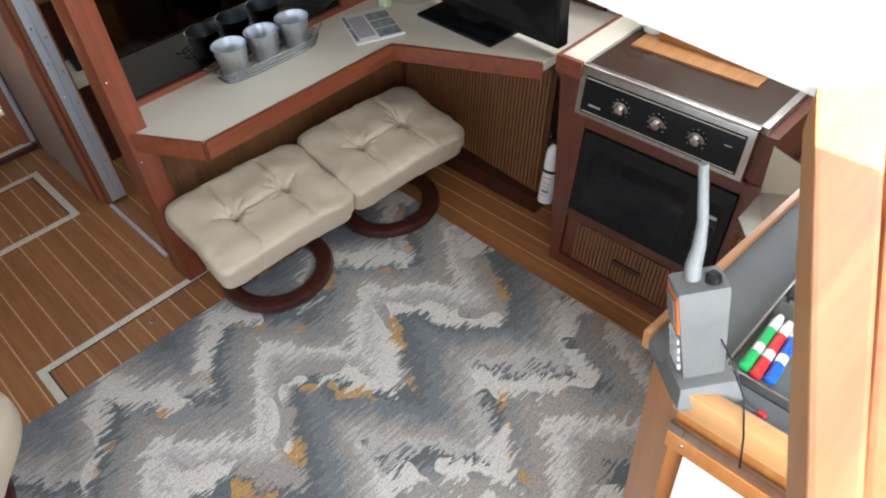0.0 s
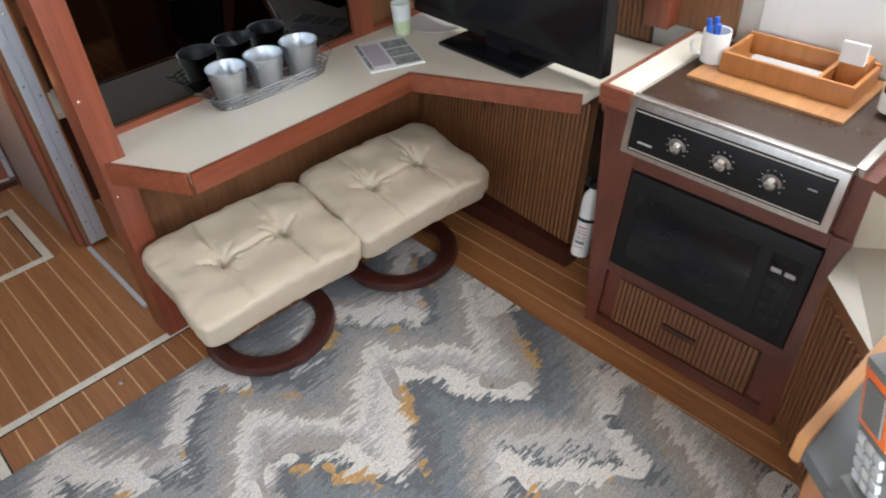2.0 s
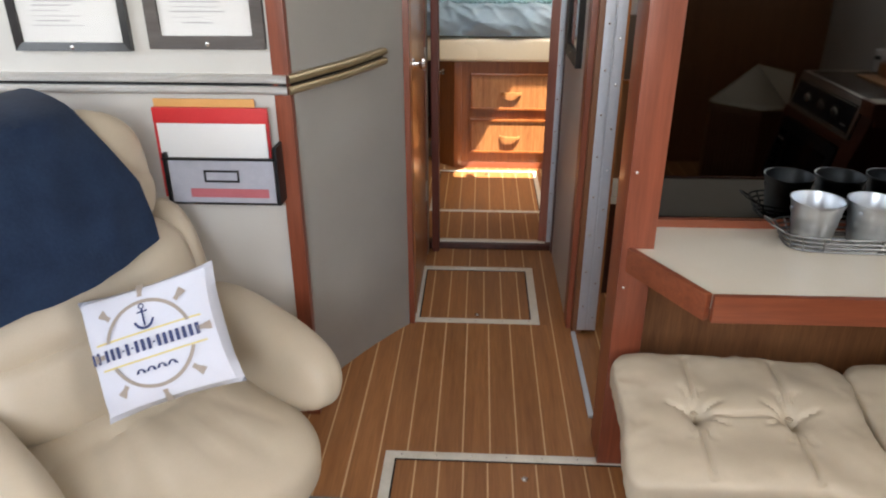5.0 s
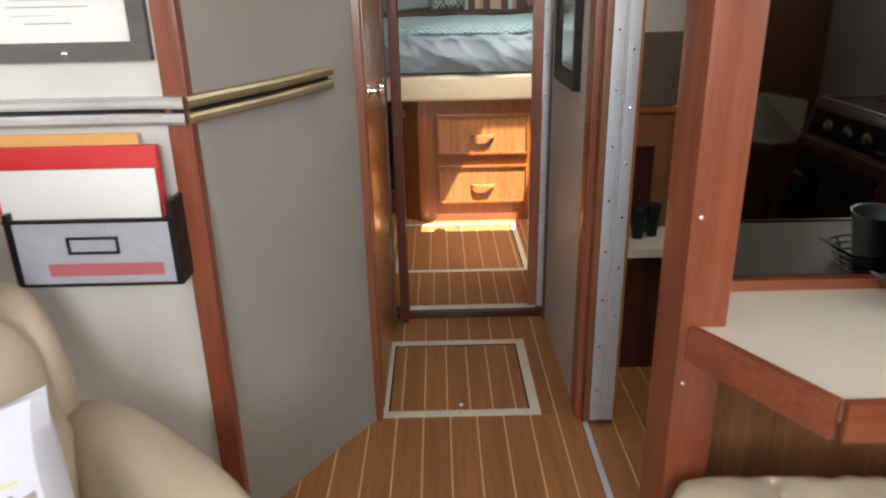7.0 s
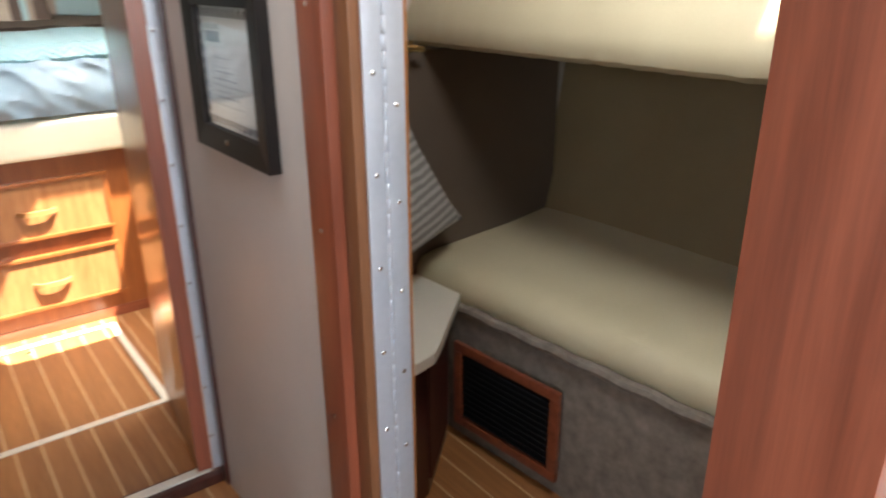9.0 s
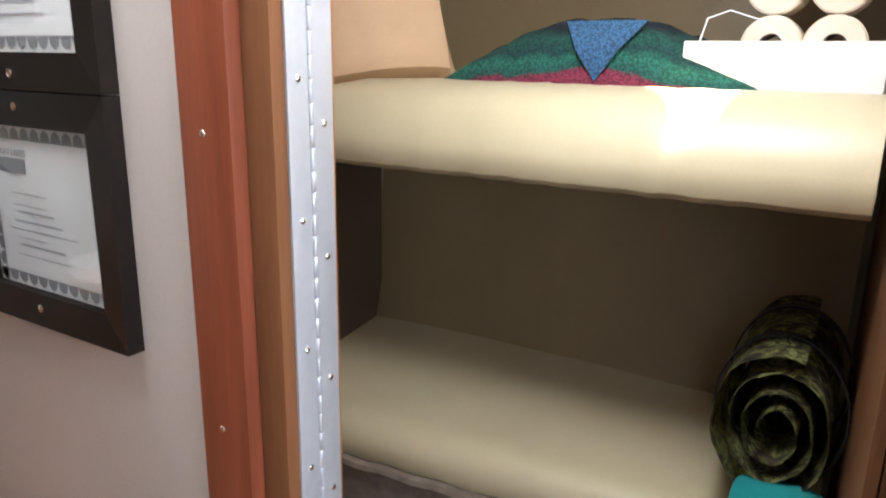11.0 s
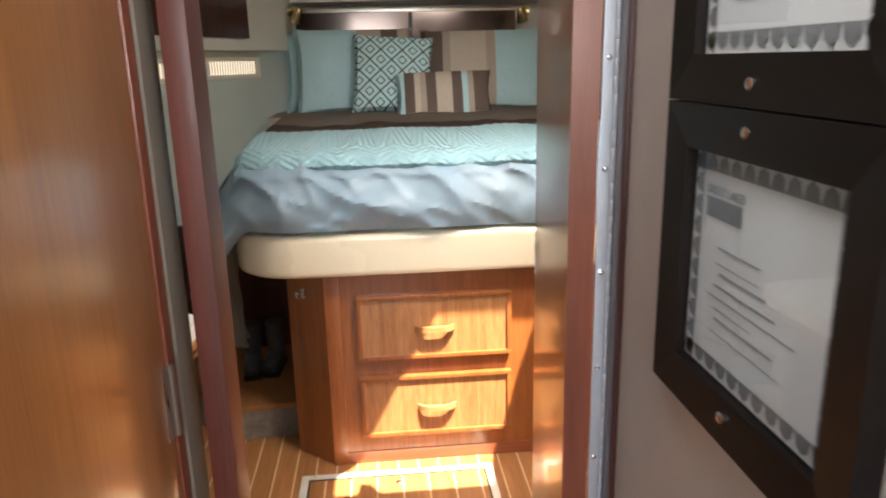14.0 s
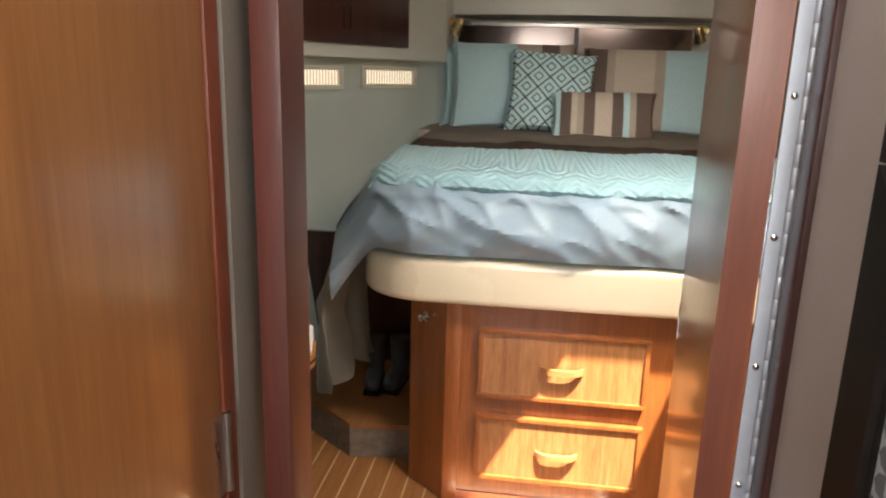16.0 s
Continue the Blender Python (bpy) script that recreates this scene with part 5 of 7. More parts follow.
def pillow_mesh(bm, sx, sy, sz, n=24, seed=0.0):
    top, bot = [], []
    for j in range(n + 1):
        a, b = [], []
        for i in range(n + 1):
            u, v = i / n * 2 - 1, j / n * 2 - 1
            pinch = 1 - 0.075 * (1 - abs(v) ** 2) * abs(u) ** 3
            pinchv = 1 - 0.075 * (1 - abs(u) ** 2) * abs(v) ** 3
            x, y = u * sx / 2 * pinch, v * sy / 2 * pinchv
            z = pillow_z(x, y, sx, sy, sz) + 0.006 * noise.noise(Vector((x * 16, y * 16, seed))) * (1 - max(abs(u), abs(v)) ** 4)
            edge = i in (0, n) or j in (0, n)
            p = bm.verts.new((x, y, z if not edge else 0))
            a.append(p)
            b.append(p if edge else bm.verts.new((x, y, -z)))
        top.append(a), bot.append(b)
    for j in range(n):
        for i in range(n):
            bm.faces.new((top[j][i], top[j][i + 1], top[j + 1][i + 1], top[j + 1][i]))
            q = (bot[j][i], bot[j + 1][i], bot[j + 1][i + 1], bot[j][i + 1])
            if len(set(q)) == 4:
                try:
                    bm.faces.new(q)
                except ValueError:
                    pass


PS = (0.325, 0.288, 0.12)
bm = bmesh.new()
pillow_mesh(bm, *PS, seed=2.0)
part("cover", bm, M["pillow_white"], tp, "", True)


def printed(name, mat, loops):
    """Flat printed shapes laid on the pillow's face, as strips between two polylines."""
    bm = bmesh.new()
    for inner, outer in loops:
        n = len(inner)
        a = [bm.verts.new((x, y, pillow_z(x, y, *PS) + 0.0035)) for x, y in inner]
        b = [bm.verts.new((x, y, pillow_z(x, y, *PS) + 0.0035)) for x, y in outer]
        for i in range(n - 1):
            bm.faces.new((a[i], a[i + 1], b[i + 1], b[i]))
    part(name, bm, mat, tp, "", True)


def arc(r, a0, a1, n=40, cx=0.0, cy=0.0):
    return [(cx + r * math.cos(radians(a0 + (a1 - a0) * i / n)), cy + r * math.sin(radians(a0 + (a1 - a0) * i / n))) for i in range(n + 1)]


printed("wheel_rim", M["print_grey"], [(arc(0.091, 15, 165), arc(0.099, 15, 165)), (arc(0.091, 200, 340), arc(0.099, 200, 340))])
for k in range(8):
    a = radians(22.5 + 45 * k - 22.5)
    c, s = math.cos(a), math.sin(a)
    rad = [0.107, 0.116, 0.126, 0.135]
    w = [0.006, 0.005, 0.008, 0.010]
    printed("wheel_spoke", M["print_grey"], [([(r * c - q * s, r * s + q * c) for r, q in zip(rad, w)], [(r * c + q * s, r * s - q * c) for r, q in zip(rad, w)])])
for y0 in (0.026, -0.032):
    printed("line", M["print_gold"], [([(x / 50, y0) for x in range(-6, 7)], [(x / 50, y0 + 0.004) for x in range(-6, 7)])])
# the name across the pillow, as plain upright bars grouped like its words
x = -0.142
for count in (2, 3, 1, 3, 7):
    for k in range(count):
        printed("bar", M["print_navy"], [([(x, -0.013), (x, 0.0), (x, 0.013)], [(x + 0.0082, -0.013), (x + 0.0082, 0.0), (x + 0.0082, 0.013)])])
        x += 0.0143
    printed("dash", M["print_navy"], [([(x - 0.002, -0.0016), (x - 0.002, 0.0016)], [(x + 0.004, -0.0016), (x + 0.004, 0.0016)])]) if count in (1, 3) else None
    x += 0.0075
printed("anchor", M["print_navy"], [([(-0.0025, 0.040), (-0.0025, 0.080)], [(0.0025, 0.040), (0.0025, 0.080)]), ([(-0.012, 0.070), (0.012, 0.070)], [(-0.012, 0.074), (0.012, 0.074)]), (arc(0.018, 190, 350, 16, 0, 0.056), arc(0.024, 190, 350, 16, 0, 0.056)), (arc(0.004, 0, 360, 12, 0, 0.084), arc(0.007, 0, 360, 12, 0, 0.084))])
for k in range(4):
    printed("wave", M["print_navy"], [(arc(0.004, -30, 200, 12, -0.036 + k * 0.024, -0.056), arc(0.011, -10, 180, 12, -0.036 + k * 0.024, -0.060))])


# ---- framed documents ----
def picture_frame(w, h, rail_w, depth, mat_frame, m, label, group, scallop=False, screws=(), heading=""):
    f = new("picture_frame")
    f.matrix_world = m
    tagged(f, label, "frame", group)
    r = rail_w
    for pts in (((0, 0), (w, 0), (w - r, r), (r, r)), ((0, h), (r, h - r), (w - r, h - r), (w, h)), ((0, 0), (r, r), (r, h - r), (0, h)), ((w, 0), (w, h), (w - r, h - r), (w - r, r))):
        bm = bmesh.new()
        lo = [bm.verts.new((x, 0, z)) for x, z in pts]
        hi = [bm.verts.new((x, -depth * (1.0 if (x in (0, w) or z in (0, h)) else 0.82), z)) for x, z in pts]
        bm.faces.new(lo), bm.faces.new(hi[::-1])
        for i in range(4):
            bm.faces.new((lo[i], lo[(i + 1) % 4], hi[(i + 1) % 4], hi[i]))
        part("rail", bm, mat_frame, f)
    doc = boxes("document", M["paper"], (r, w - r, -0.006, -0.002, r, h - r), parent=f, label="white printed certificate")
    gl = boxes("glass_pane", M["glass"], (r, w - r, -0.0125, -0.011, r, h - r), parent=f)
    gl.visible_shadow = False
    x0, x1, z0, z1 = r, w - r, r, h - r
    b = 0.02 if scallop else 0.012
    if scallop:
        bm = bmesh.new()
        for ax0, ax1, fix, horiz in ((x0, x1, z0, True), (x0, x1, z1, True), (z0, z1, x0, False), (z0, z1, x1, False)):
            n = max(3, int((ax1 - ax0) / 0.022))
            for i in range(n):
                c = ax0 + (i + 0.5) * (ax1 - ax0) / n
                d = 1 if fix in (z0, x0) and not (horiz and fix == z1) else -1
                hw = (ax1 - ax0) / n / 2
                tri = [(c - hw, fix + d * 0.020), (c - hw * 0.7, fix + d * 0.008), (c, fix + d * 0.003), (c + hw * 0.7, fix + d * 0.008), (c + hw, fix + d * 0.020)]
                vs = [bm.verts.new((a, -0.0072, bb) if horiz else (bb, -0.0072, a)) for a, bb in tri]
                bm.faces.new(vs)
        part("border", bm, M["ink"], doc, "dark scalloped border")
    rnd = random.Random(int(w * 1000))
    z = z1 - b - 0.075
    while z > z0 + b + 0.02:
        lw_ = (x1 - x0) * rnd.uniform(0.25, 0.62)
        xa = x0 + b + 0.02 + rnd.uniform(0, 0.3) * ((x1 - x0) - lw_ - 2 * b - 0.04)
        boxes("text_line", M["pale_ink"], (xa, xa + lw_, -0.0072, -0.0066, z, z + rnd.choice((0.0012, 0.0016, 0.0026))), parent=doc)
        z -= rnd.uniform(0.009, 0.017)
    if heading:
        boxes("picture", M["ink"], (x0 + 0.03, x0 + 0.10, -0.0074, -0.0066, z1 - 0.066, z1 - 0.046), parent=doc)
        cu = bpy.data.curves.new("heading", "FONT")
        cu.body, cu.size, cu.extrude = heading, 0.0125, 0.0002
        tmp = bpy.data.objects.new("heading", cu)
        me = bpy.data.meshes.new_from_object(tmp)
        bpy.data.objects.remove(tmp)
        me.materials.append(M["ink"])
        tx = new("heading", me)
        tx.matrix_world = pose(x0 + 0.028, -0.0076, z1 - 0.042, 90, 0, 0)
        tx.parent = doc
    else:
        boxes("heading_bar", M["ink"], ((x0 + x1) / 2 - 0.05, (x0 + x1) / 2 + 0.05, -0.0074, -0.0066, z1 - 0.05, z1 - 0.042), parent=doc)
    for x, z in screws:
        screw(f, (x, -depth * 0.92, z), "y", 0.006)
    return f


M["black_frame"] = wood("black_frame", (0.008, 0.007, 0.007), (0.02, 0.017, 0.016), "x", 0.35, 0.2)
M["grey_frame"] = wood("weathered_grey_frame", (0.055, 0.045, 0.04), (0.11, 0.095, 0.085), "x", 0.5, 0.0)
M["hall_frame"] = wood("black_brown_frame", (0.005, 0.004, 0.004), (0.014, 0.009, 0.007), "x", 0.4, 0.0)
M["hall_frame"].node_tree.nodes["Principled BSDF"].inputs["Specular IOR Level"].default_value = 0.2
picture_frame(0.325, 0.30, 0.022, 0.018, M["black_frame"], pose(-0.278, 3.15, 1.208), "black framed certificate on the white bulkhead", "bulkhead certificates", screws=[(0.16, 0.010)])
picture_frame(0.318, 0.30, 0.034, 0.018, M["grey_frame"], pose(0.098, 3.15, 1.215), "grey wooden framed certificate on the white bulkhead", "bulkhead certificates", screws=[(0.16, 0.014)])
hm = pose(1.372, 4.285, 1.022, 0, 0, -90)
picture_frame(0.355, 0.322, 0.046, 0.024, M["hall_frame"], hm, "dark framed certificate with scalloped border in the passage", "passage certificates", True, [(0.165, 0.026), (0.165, 0.302)], "GREAT LAKES")
picture_frame(0.355, 0.322, 0.046, 0.024, M["hall_frame"], pose(1.372, 4.285, 1.346, 0, 0, -90), "dark framed certificate hung above another in the passage", "passage certificates", True, [(0.165, 0.02)])

# ---- wall file holder ----
fh = thing("file_holder", 0.085, 3.148, 0.79, "black mesh wall file holder with red and white folders", "file holder")
M["mesh_blue"] = surface("grey_mesh", (0.34, 0.35, 0.40), (0.42, 0.43, 0.48), 0.6, 0, 30, 300, 0.3)
boxes("pocket_front", M["mesh_blue"], (0.035, 0.335, -0.075, -0.072, 0.004, 0.135), parent=fh, label="grey mesh pocket front")
for dims in ((0.025, 0.345, -0.078, -0.070, 0.0, 0.006), (0.02, 0.35, -0.080, -0.072, 0.132, 0.139), (0.022, 0.032, -0.078, 0.0, 0.0, 0.15), (0.338, 0.348, -0.078, 0.0, 0.0, 0.17), (0.03, 0.34, -0.070, -0.002, 0.0, 0.004)):
    boxes("frame_bar", M["black"], dims, bevel=0.001, parent=fh)
for dims in ((0.135, 0.235, -0.079, -0.076, 0.068, 0.073), (0.135, 0.235, -0.079, -0.076, 0.098, 0.103), (0.135, 0.140, -0.079, -0.076, 0.073, 0.098), (0.230, 0.235, -0.079, -0.076, 0.073, 0.098)):
    boxes("label_holder", M["black"], dims, parent=fh)
M["faded_red"] = surface("faded_red_card", (0.40, 0.10, 0.12), (0.48, 0.14, 0.16), 0.6)
boxes("red_band", M["faded_red"], (0.09, 0.315, -0.0765, -0.0752, 0.022, 0.048), parent=fh)
M["tan_card"] = surface("orange_tan_card", (0.58, 0.30, 0.09), (0.66, 0.36, 0.12), 0.7)
tagged(boxes("folder", M["paper"], (0.10, 0.405, 3.088, 3.094, 0.800, 1.022), bevel=0.001), "white folder standing in the wall file holder", "folder", "folders")
tagged(boxes("folder", M["red_paint"], (0.085, 0.408, 3.102, 3.118, 0.800, 1.062), bevel=0.002), "red folder with white print in the wall file holder", "folder", "folders")
tagged(boxes("envelope", M["tan_card"], (0.085, 0.37, 3.122, 3.126, 0.800, 1.083)), "tan envelope sticking out of the file holder", "envelope")

# ---- bunk cabin ----
M["bunk_vinyl"] = surface("cream_bunk_vinyl", (0.49, 0.42, 0.265), (0.57, 0.495, 0.325), 0.36, 0, 4, 260, 0.12)
hb = bmesh.new()
rows = []
for j, (z, xo) in enumerate(((0.0, 2.50), (0.5, 2.60), (0.9, 2.70), (1.3, 2.76), (1.55, 2.80), (CEIL, 2.84))):
    rows.append([hb.verts.new((xo - 0.10 * max(0, (y - 3.9)) ** 2 + 0.0, y, z)) for y in (3.15, 3.5, 3.9, 4.2, 4.5)])
for a, b in zip(rows, rows[1:]):
    for i in range(4):
        hb.faces.new((a[i], a[i + 1], b[i + 1], b[i]))
bmesh.ops.solidify(hb, geom=hb.faces[:], thickness=-0.02)
hullw = mesh_object("wall_hull", hb, M["beige_vinyl"], True)
tagged(hullw, "beige vinyl lined hull side behind the bunks", "wall", kind="structure")
bl_ = thing("lower_bunk", 2.02, 4.24, 0.0, "lower bunk with carpeted base and cream cushion", "bunk")
FA, FB = (0.0, 0.26), (0.115, -1.09)
bm = bmesh.new()
prism(bm, [FA, FB, (0.6, -1.09), (0.6, 0.26)], 0.0, 0.43)
part("base", bm, M["carpet"], bl_, "taupe carpet covered base")
bm = bmesh.new()
tube(bm, [(FA[0] + (FB[0] - FA[0]) * t - 0.002, FA[1] + (FB[1] - FA[1]) * t, 0.438 + 0.003 * math.sin(t * 60)) for t in [i / 40 for i in range(41)]], 0.016, 8)
part("lip", bm, M["carpet"], bl_, "rolled carpet lip", True)
bm = bmesh.new()
rows = []
prof = [(0.10, 0.435), (0.015, 0.44), (0.004, 0.47), (0.006, 0.505), (0.03, 0.535), (0.08, 0.548), (0.2, 0.553), (0.4, 0.565), (0.60, 0.59)]
for k in range(31):
    t = k / 30
    fx, fy = FA[0] + (FB[0] - FA[0]) * t, FA[1] + (FB[1] - FA[1]) * t
    rows.append([bm.verts.new((fx + d + 0.004 * noise.noise(Vector((t * 9, z * 9, 0))), fy, z + 0.006 * noise.noise(Vector((t * 6, d * 5, 2.0))))) for d, z in prof])
for a, b in zip(rows, rows[1:]):
    for i in range(len(prof) - 1):
        bm.faces.new((a[i], a[i + 1], b[i + 1], b[i]))
part("cushion", bm, M["bunk_vinyl"], bl_, "cream vinyl bunk cushion", True)
# louvred vent in the bunk base
vent = new("vent")
vent.parent = bl_
vent.matrix_basis = Matrix.Translation((0.032, -0.385, 0.065)) @ Matrix.Rotation(math.atan2(1.35, -0.115), 4, "Z")
boxes("backing", M["black"], (0.0, 0.385, -0.003, 0.0, 0.0, 0.275), parent=vent)
for dims in ((-0.005, 0.39, -0.0, 0.014, 0.0, 0.028), (-0.005, 0.39, 0.0, 0.014, 0.25, 0.278), (-0.005, 0.025, 0.0, 0.0145, 0.028, 0.25), (0.36, 0.39, 0.0, 0.0145, 0.028, 0.25)):
    boxes("vent_frame", M["red_wood_y"], dims, bevel=0.003, parent=vent)
for i in range(11):
    bm = bmesh.new()
    box(bm, 0.03, 0.355, -0.006, 0.006, -0.0015, 0.0015)
    bmesh.ops.transform(bm, matrix=Matrix.Translation((0, 0.008, 0.038 + i * 0.0195)) @ Matrix.Rotation(radians(40), 4, "X"), verts=bm.verts[:])
    part("louvre", bm, M["black"], vent)
boxes("drawer_edge", M["red_wood_y"], (0.078, 0.10, -1.09, -0.885, 0.0, 0.40), bevel=0.003, parent=bl_)
boxes("drawer_front", M["carpet"], (0.074, 0.09, -1.09, -0.905, 0.0, 0.375), parent=bl_)

ub = thing("upper_bunk", 2.03, 4.5, 1.16, "upper bunk with a thick cream vinyl cushion", "bunk")
bm = bmesh.new()
prof = [(0.70, 0.0), (0.10, 0.0), (0.045, 0.004), (0.014, 0.018), (0.002, 0.045), (0.004, 0.07), (0.014, 0.10), (0.030, 0.13), (0.054, 0.158), (0.085, 0.177), (0.13, 0.188), (0.3, 0.192), (0.74, 0.20)]
rows = []
for k in range(61):
    t = k / 60
    y = -1.35 * t
    wr = 0.005 * noise.noise(Vector((t * 34, 0.0, 3.0))) + 0.003 * noise.noise(Vector((t * 90, 1.0, 3.0)))
    rows.append([bm.verts.new((d + 0.012 * t + (wr if z < 0.14 else wr * 0.3), y, z + 0.4 * wr)) for d, z in prof])
for a, b in zip(rows, rows[1:]):
    for i in range(len(prof) - 1):
        bm.faces.new((a[i], a[i + 1], b[i + 1], b[i]))
part("cushion", bm, M["bunk_vinyl"], ub, "cream vinyl cushion with piped edge", True)
boxes("board", M["bunk_vinyl"], (0.15, 0.72, -1.35, 0.0, 0.004, 0.02), parent=ub)

# small desk at the foot of the bunks
dk = thing("bunk_desk", 2.045, 4.262, 0.0, "small cabin desk with cream top and dark ribbed cupboard", "desk")
poly = [(0.0, 0.0), (-0.225, -0.20), (-0.27, -0.235), (-0.33, -0.25), (-0.55, -0.25), (-0.55, 0.235), (0.06, 0.235)]
bm = bmesh.new()
prism(bm, poly, 0.447, 0.478, 0.003)
part("top", bm, M["laminate"], dk, "cream laminate top")
bm = bmesh.new()
prism(bm, [(-0.045, 0.01), (-0.25, -0.175), (-0.34, -0.21), (-0.54, -0.21), (-0.54, 0.23), (0.0, 0.23)], 0.0, 0.446)
part("cupboard", bm, M["dark_wood"], dk)
for i in range(16):
    t = (i + 0.5) / 16
    bm = bmesh.new()
    lathe(bm, [(0.006, 0.05), (0.006, 0.42)], 6, (-0.048 - 0.20 * t, 0.004 - 0.182 * t, 0))
    part("rib", bm, M["dark_wood"], dk)
# Dark copy of the beige lining; the shade at the bunk foot is its colour.
M["shaded_vinyl"] = surface("shaded_beige_vinyl", (0.085, 0.062, 0.045), (0.12, 0.09, 0.066), 0.5, 0, 3, 200, 0.2)
structure("wall_bunk_forward", M["shaded_vinyl"], (1.49, 2.62, 4.46, 4.498, 0.0, 1.15), label="bulkhead at the foot of the bunks with its shade put into dark brown", category="wall")
sh = thing("desk_shelf", 1.85, 4.27, 0.479, "teak panel with a batten and rail behind the cabin desk", "shelf panel")
boxes("panel", M["veneer"], (-0.355, -0.23, -0.022, 0.0, 0.0, 0.42), (-0.14, -0.031, -0.022, 0.0, 0.0, 0.42), (-0.23, -0.14, -0.022, 0.0, 0.30, 0.42), parent=sh)
boxes("opening_back", M["dark_wood"], (-0.235, -0.135, 0.001, 0.006, 0.0, 0.305), parent=sh)
boxes("rail", M["cabinet_wood"], (-0.355, -0.034, -0.034, -0.005, 0.421, 0.437), bevel=0.004, parent=sh, label="lighter teak fiddle rail")
boxes("batten", M["red_wood"], (-0.03, 0.0, -0.026, 0.012, 0.0, 1.50), bevel=0.004, parent=sh, label="upright teak batten")
bk = thing("bunk_catch", 2.0, 4.46, 1.165, "worn brass bunk catch on the bulkhead", "catch")
boxes("plate", M["brass"], (-0.03, 0.03, -0.006, 0.0, -0.016, 0.016), bevel=0.002, parent=bk)
boxes("arm", M["brass"], (-0.012, 0.0, -0.07, -0.006, -0.006, 0.006), bevel=0.002, parent=bk)
bm = bmesh.new()
tube(bm, [(-0.055, -0.062, 0.004), (0.0, -0.062, 0.0), (0.022, -0.062, -0.003)], 0.010, 10)
part("barrel", bm, M["brass"], bk, "", True)
bn = thing("binoculars", 1.665, 4.14, 0.478, "black binoculars lying on the cabin desk", "binoculars", rz=20)
for s in (-1, 1):
    bm = bmesh.new()
    lathe(bm, [(0.018, 0.0), (0.02, 0.03), (0.026, 0.05), (0.028, 0.11), (0.026, 0.115)], 16, (s * 0.03, 0, 0))
    part("barrel", bm, M["black"], bn, "", True)
boxes("bridge", M["black"], (-0.012, 0.012, -0.012, 0.012, 0.02, 0.07), bevel=0.003, parent=bn)


def cloth_material(name, stops, axis="Z", scale=40.0, rough=0.85):
    m, nt, b = nodes_of(name)
    tc = nt.nodes.new("ShaderNodeTexCoord")
    sep = nt.nodes.new("ShaderNodeSeparateXYZ")
    nt.links.new(tc.outputs["Object"], sep.inputs[0])
    w = noise_of(nt, tc.outputs["Object"], 14.0, 2.0)
    v = math_node(nt, "ADD", math_node(nt, "MULTIPLY", sep.outputs[axis], scale), math_node(nt, "MULTIPLY", w, 0.6))
    fine = noise_of(nt, tc.outputs["Object"], 260.0, 2.0)
    col = ramp(nt, math_node(nt, "FRACT", v), stops, "CONSTANT")
    col = mix(nt, 1.0, col, ramp(nt, fine, [(0.3, (0.8, 0.8, 0.8)), (0.7, (1.1, 1.1, 1.1))]), "MULTIPLY")
    nt.links.new(col, b.inputs["Base Color"])
    b.inputs["Roughness"].default_value = rough
    bump(nt, b, math_node(nt, "ADD", fine, math_node(nt, "FRACT", v)), 0.4, 0.002)
    return m


M["stripe_cloth"] = cloth_material("grey_striped_cloth", [(0.0, (0.20, 0.19, 0.17)), (0.5, (0.36, 0.34, 0.31))], "Y", 42.0)
sp = new("striped_pillow")
sp.matrix_world = Matrix.Translation((1.87, 4.385, 0.745)) @ Matrix.Rotation(radians(-5), 4, "Z") @ Matrix.Rotation(radians(75), 4, "X") @ Matrix.Rotation(radians(24), 4, "Z")
tagged(sp, "grey striped bed pillow propped at the bunk end", "pillow")
bm = bmesh.new()
pillow_mesh(bm, 0.40, 0.34, 0.11, 20, 5.0)
part("cover", bm, M["stripe_cloth"], sp, "", True)

M["tan_cloth"] = surface("tan_cotton", (0.50, 0.33, 0.20), (0.58, 0.40, 0.25), 0.85, 0, 6, 300, 0.3)
tn = new("tan_pillow")
tn.matrix_world = Matrix.Translation((2.22, 4.20, 1.50)) @ Matrix.Rotation(radians(-48), 4, "Z") @ Matrix.Rotation(radians(74), 4, "X") @ Matrix.Rotation(radians(7), 4, "Z")
tagged(tn, "tan cotton pillow standing on the upper bunk", "pillow")
bm = bmesh.new()
pillow_mesh(bm, 0.36, 0.36, 0.17, 20, 9.0)
part("cover", bm, M["tan_cloth"], tn, "", True)

# folded crochet throw on the upper bunk


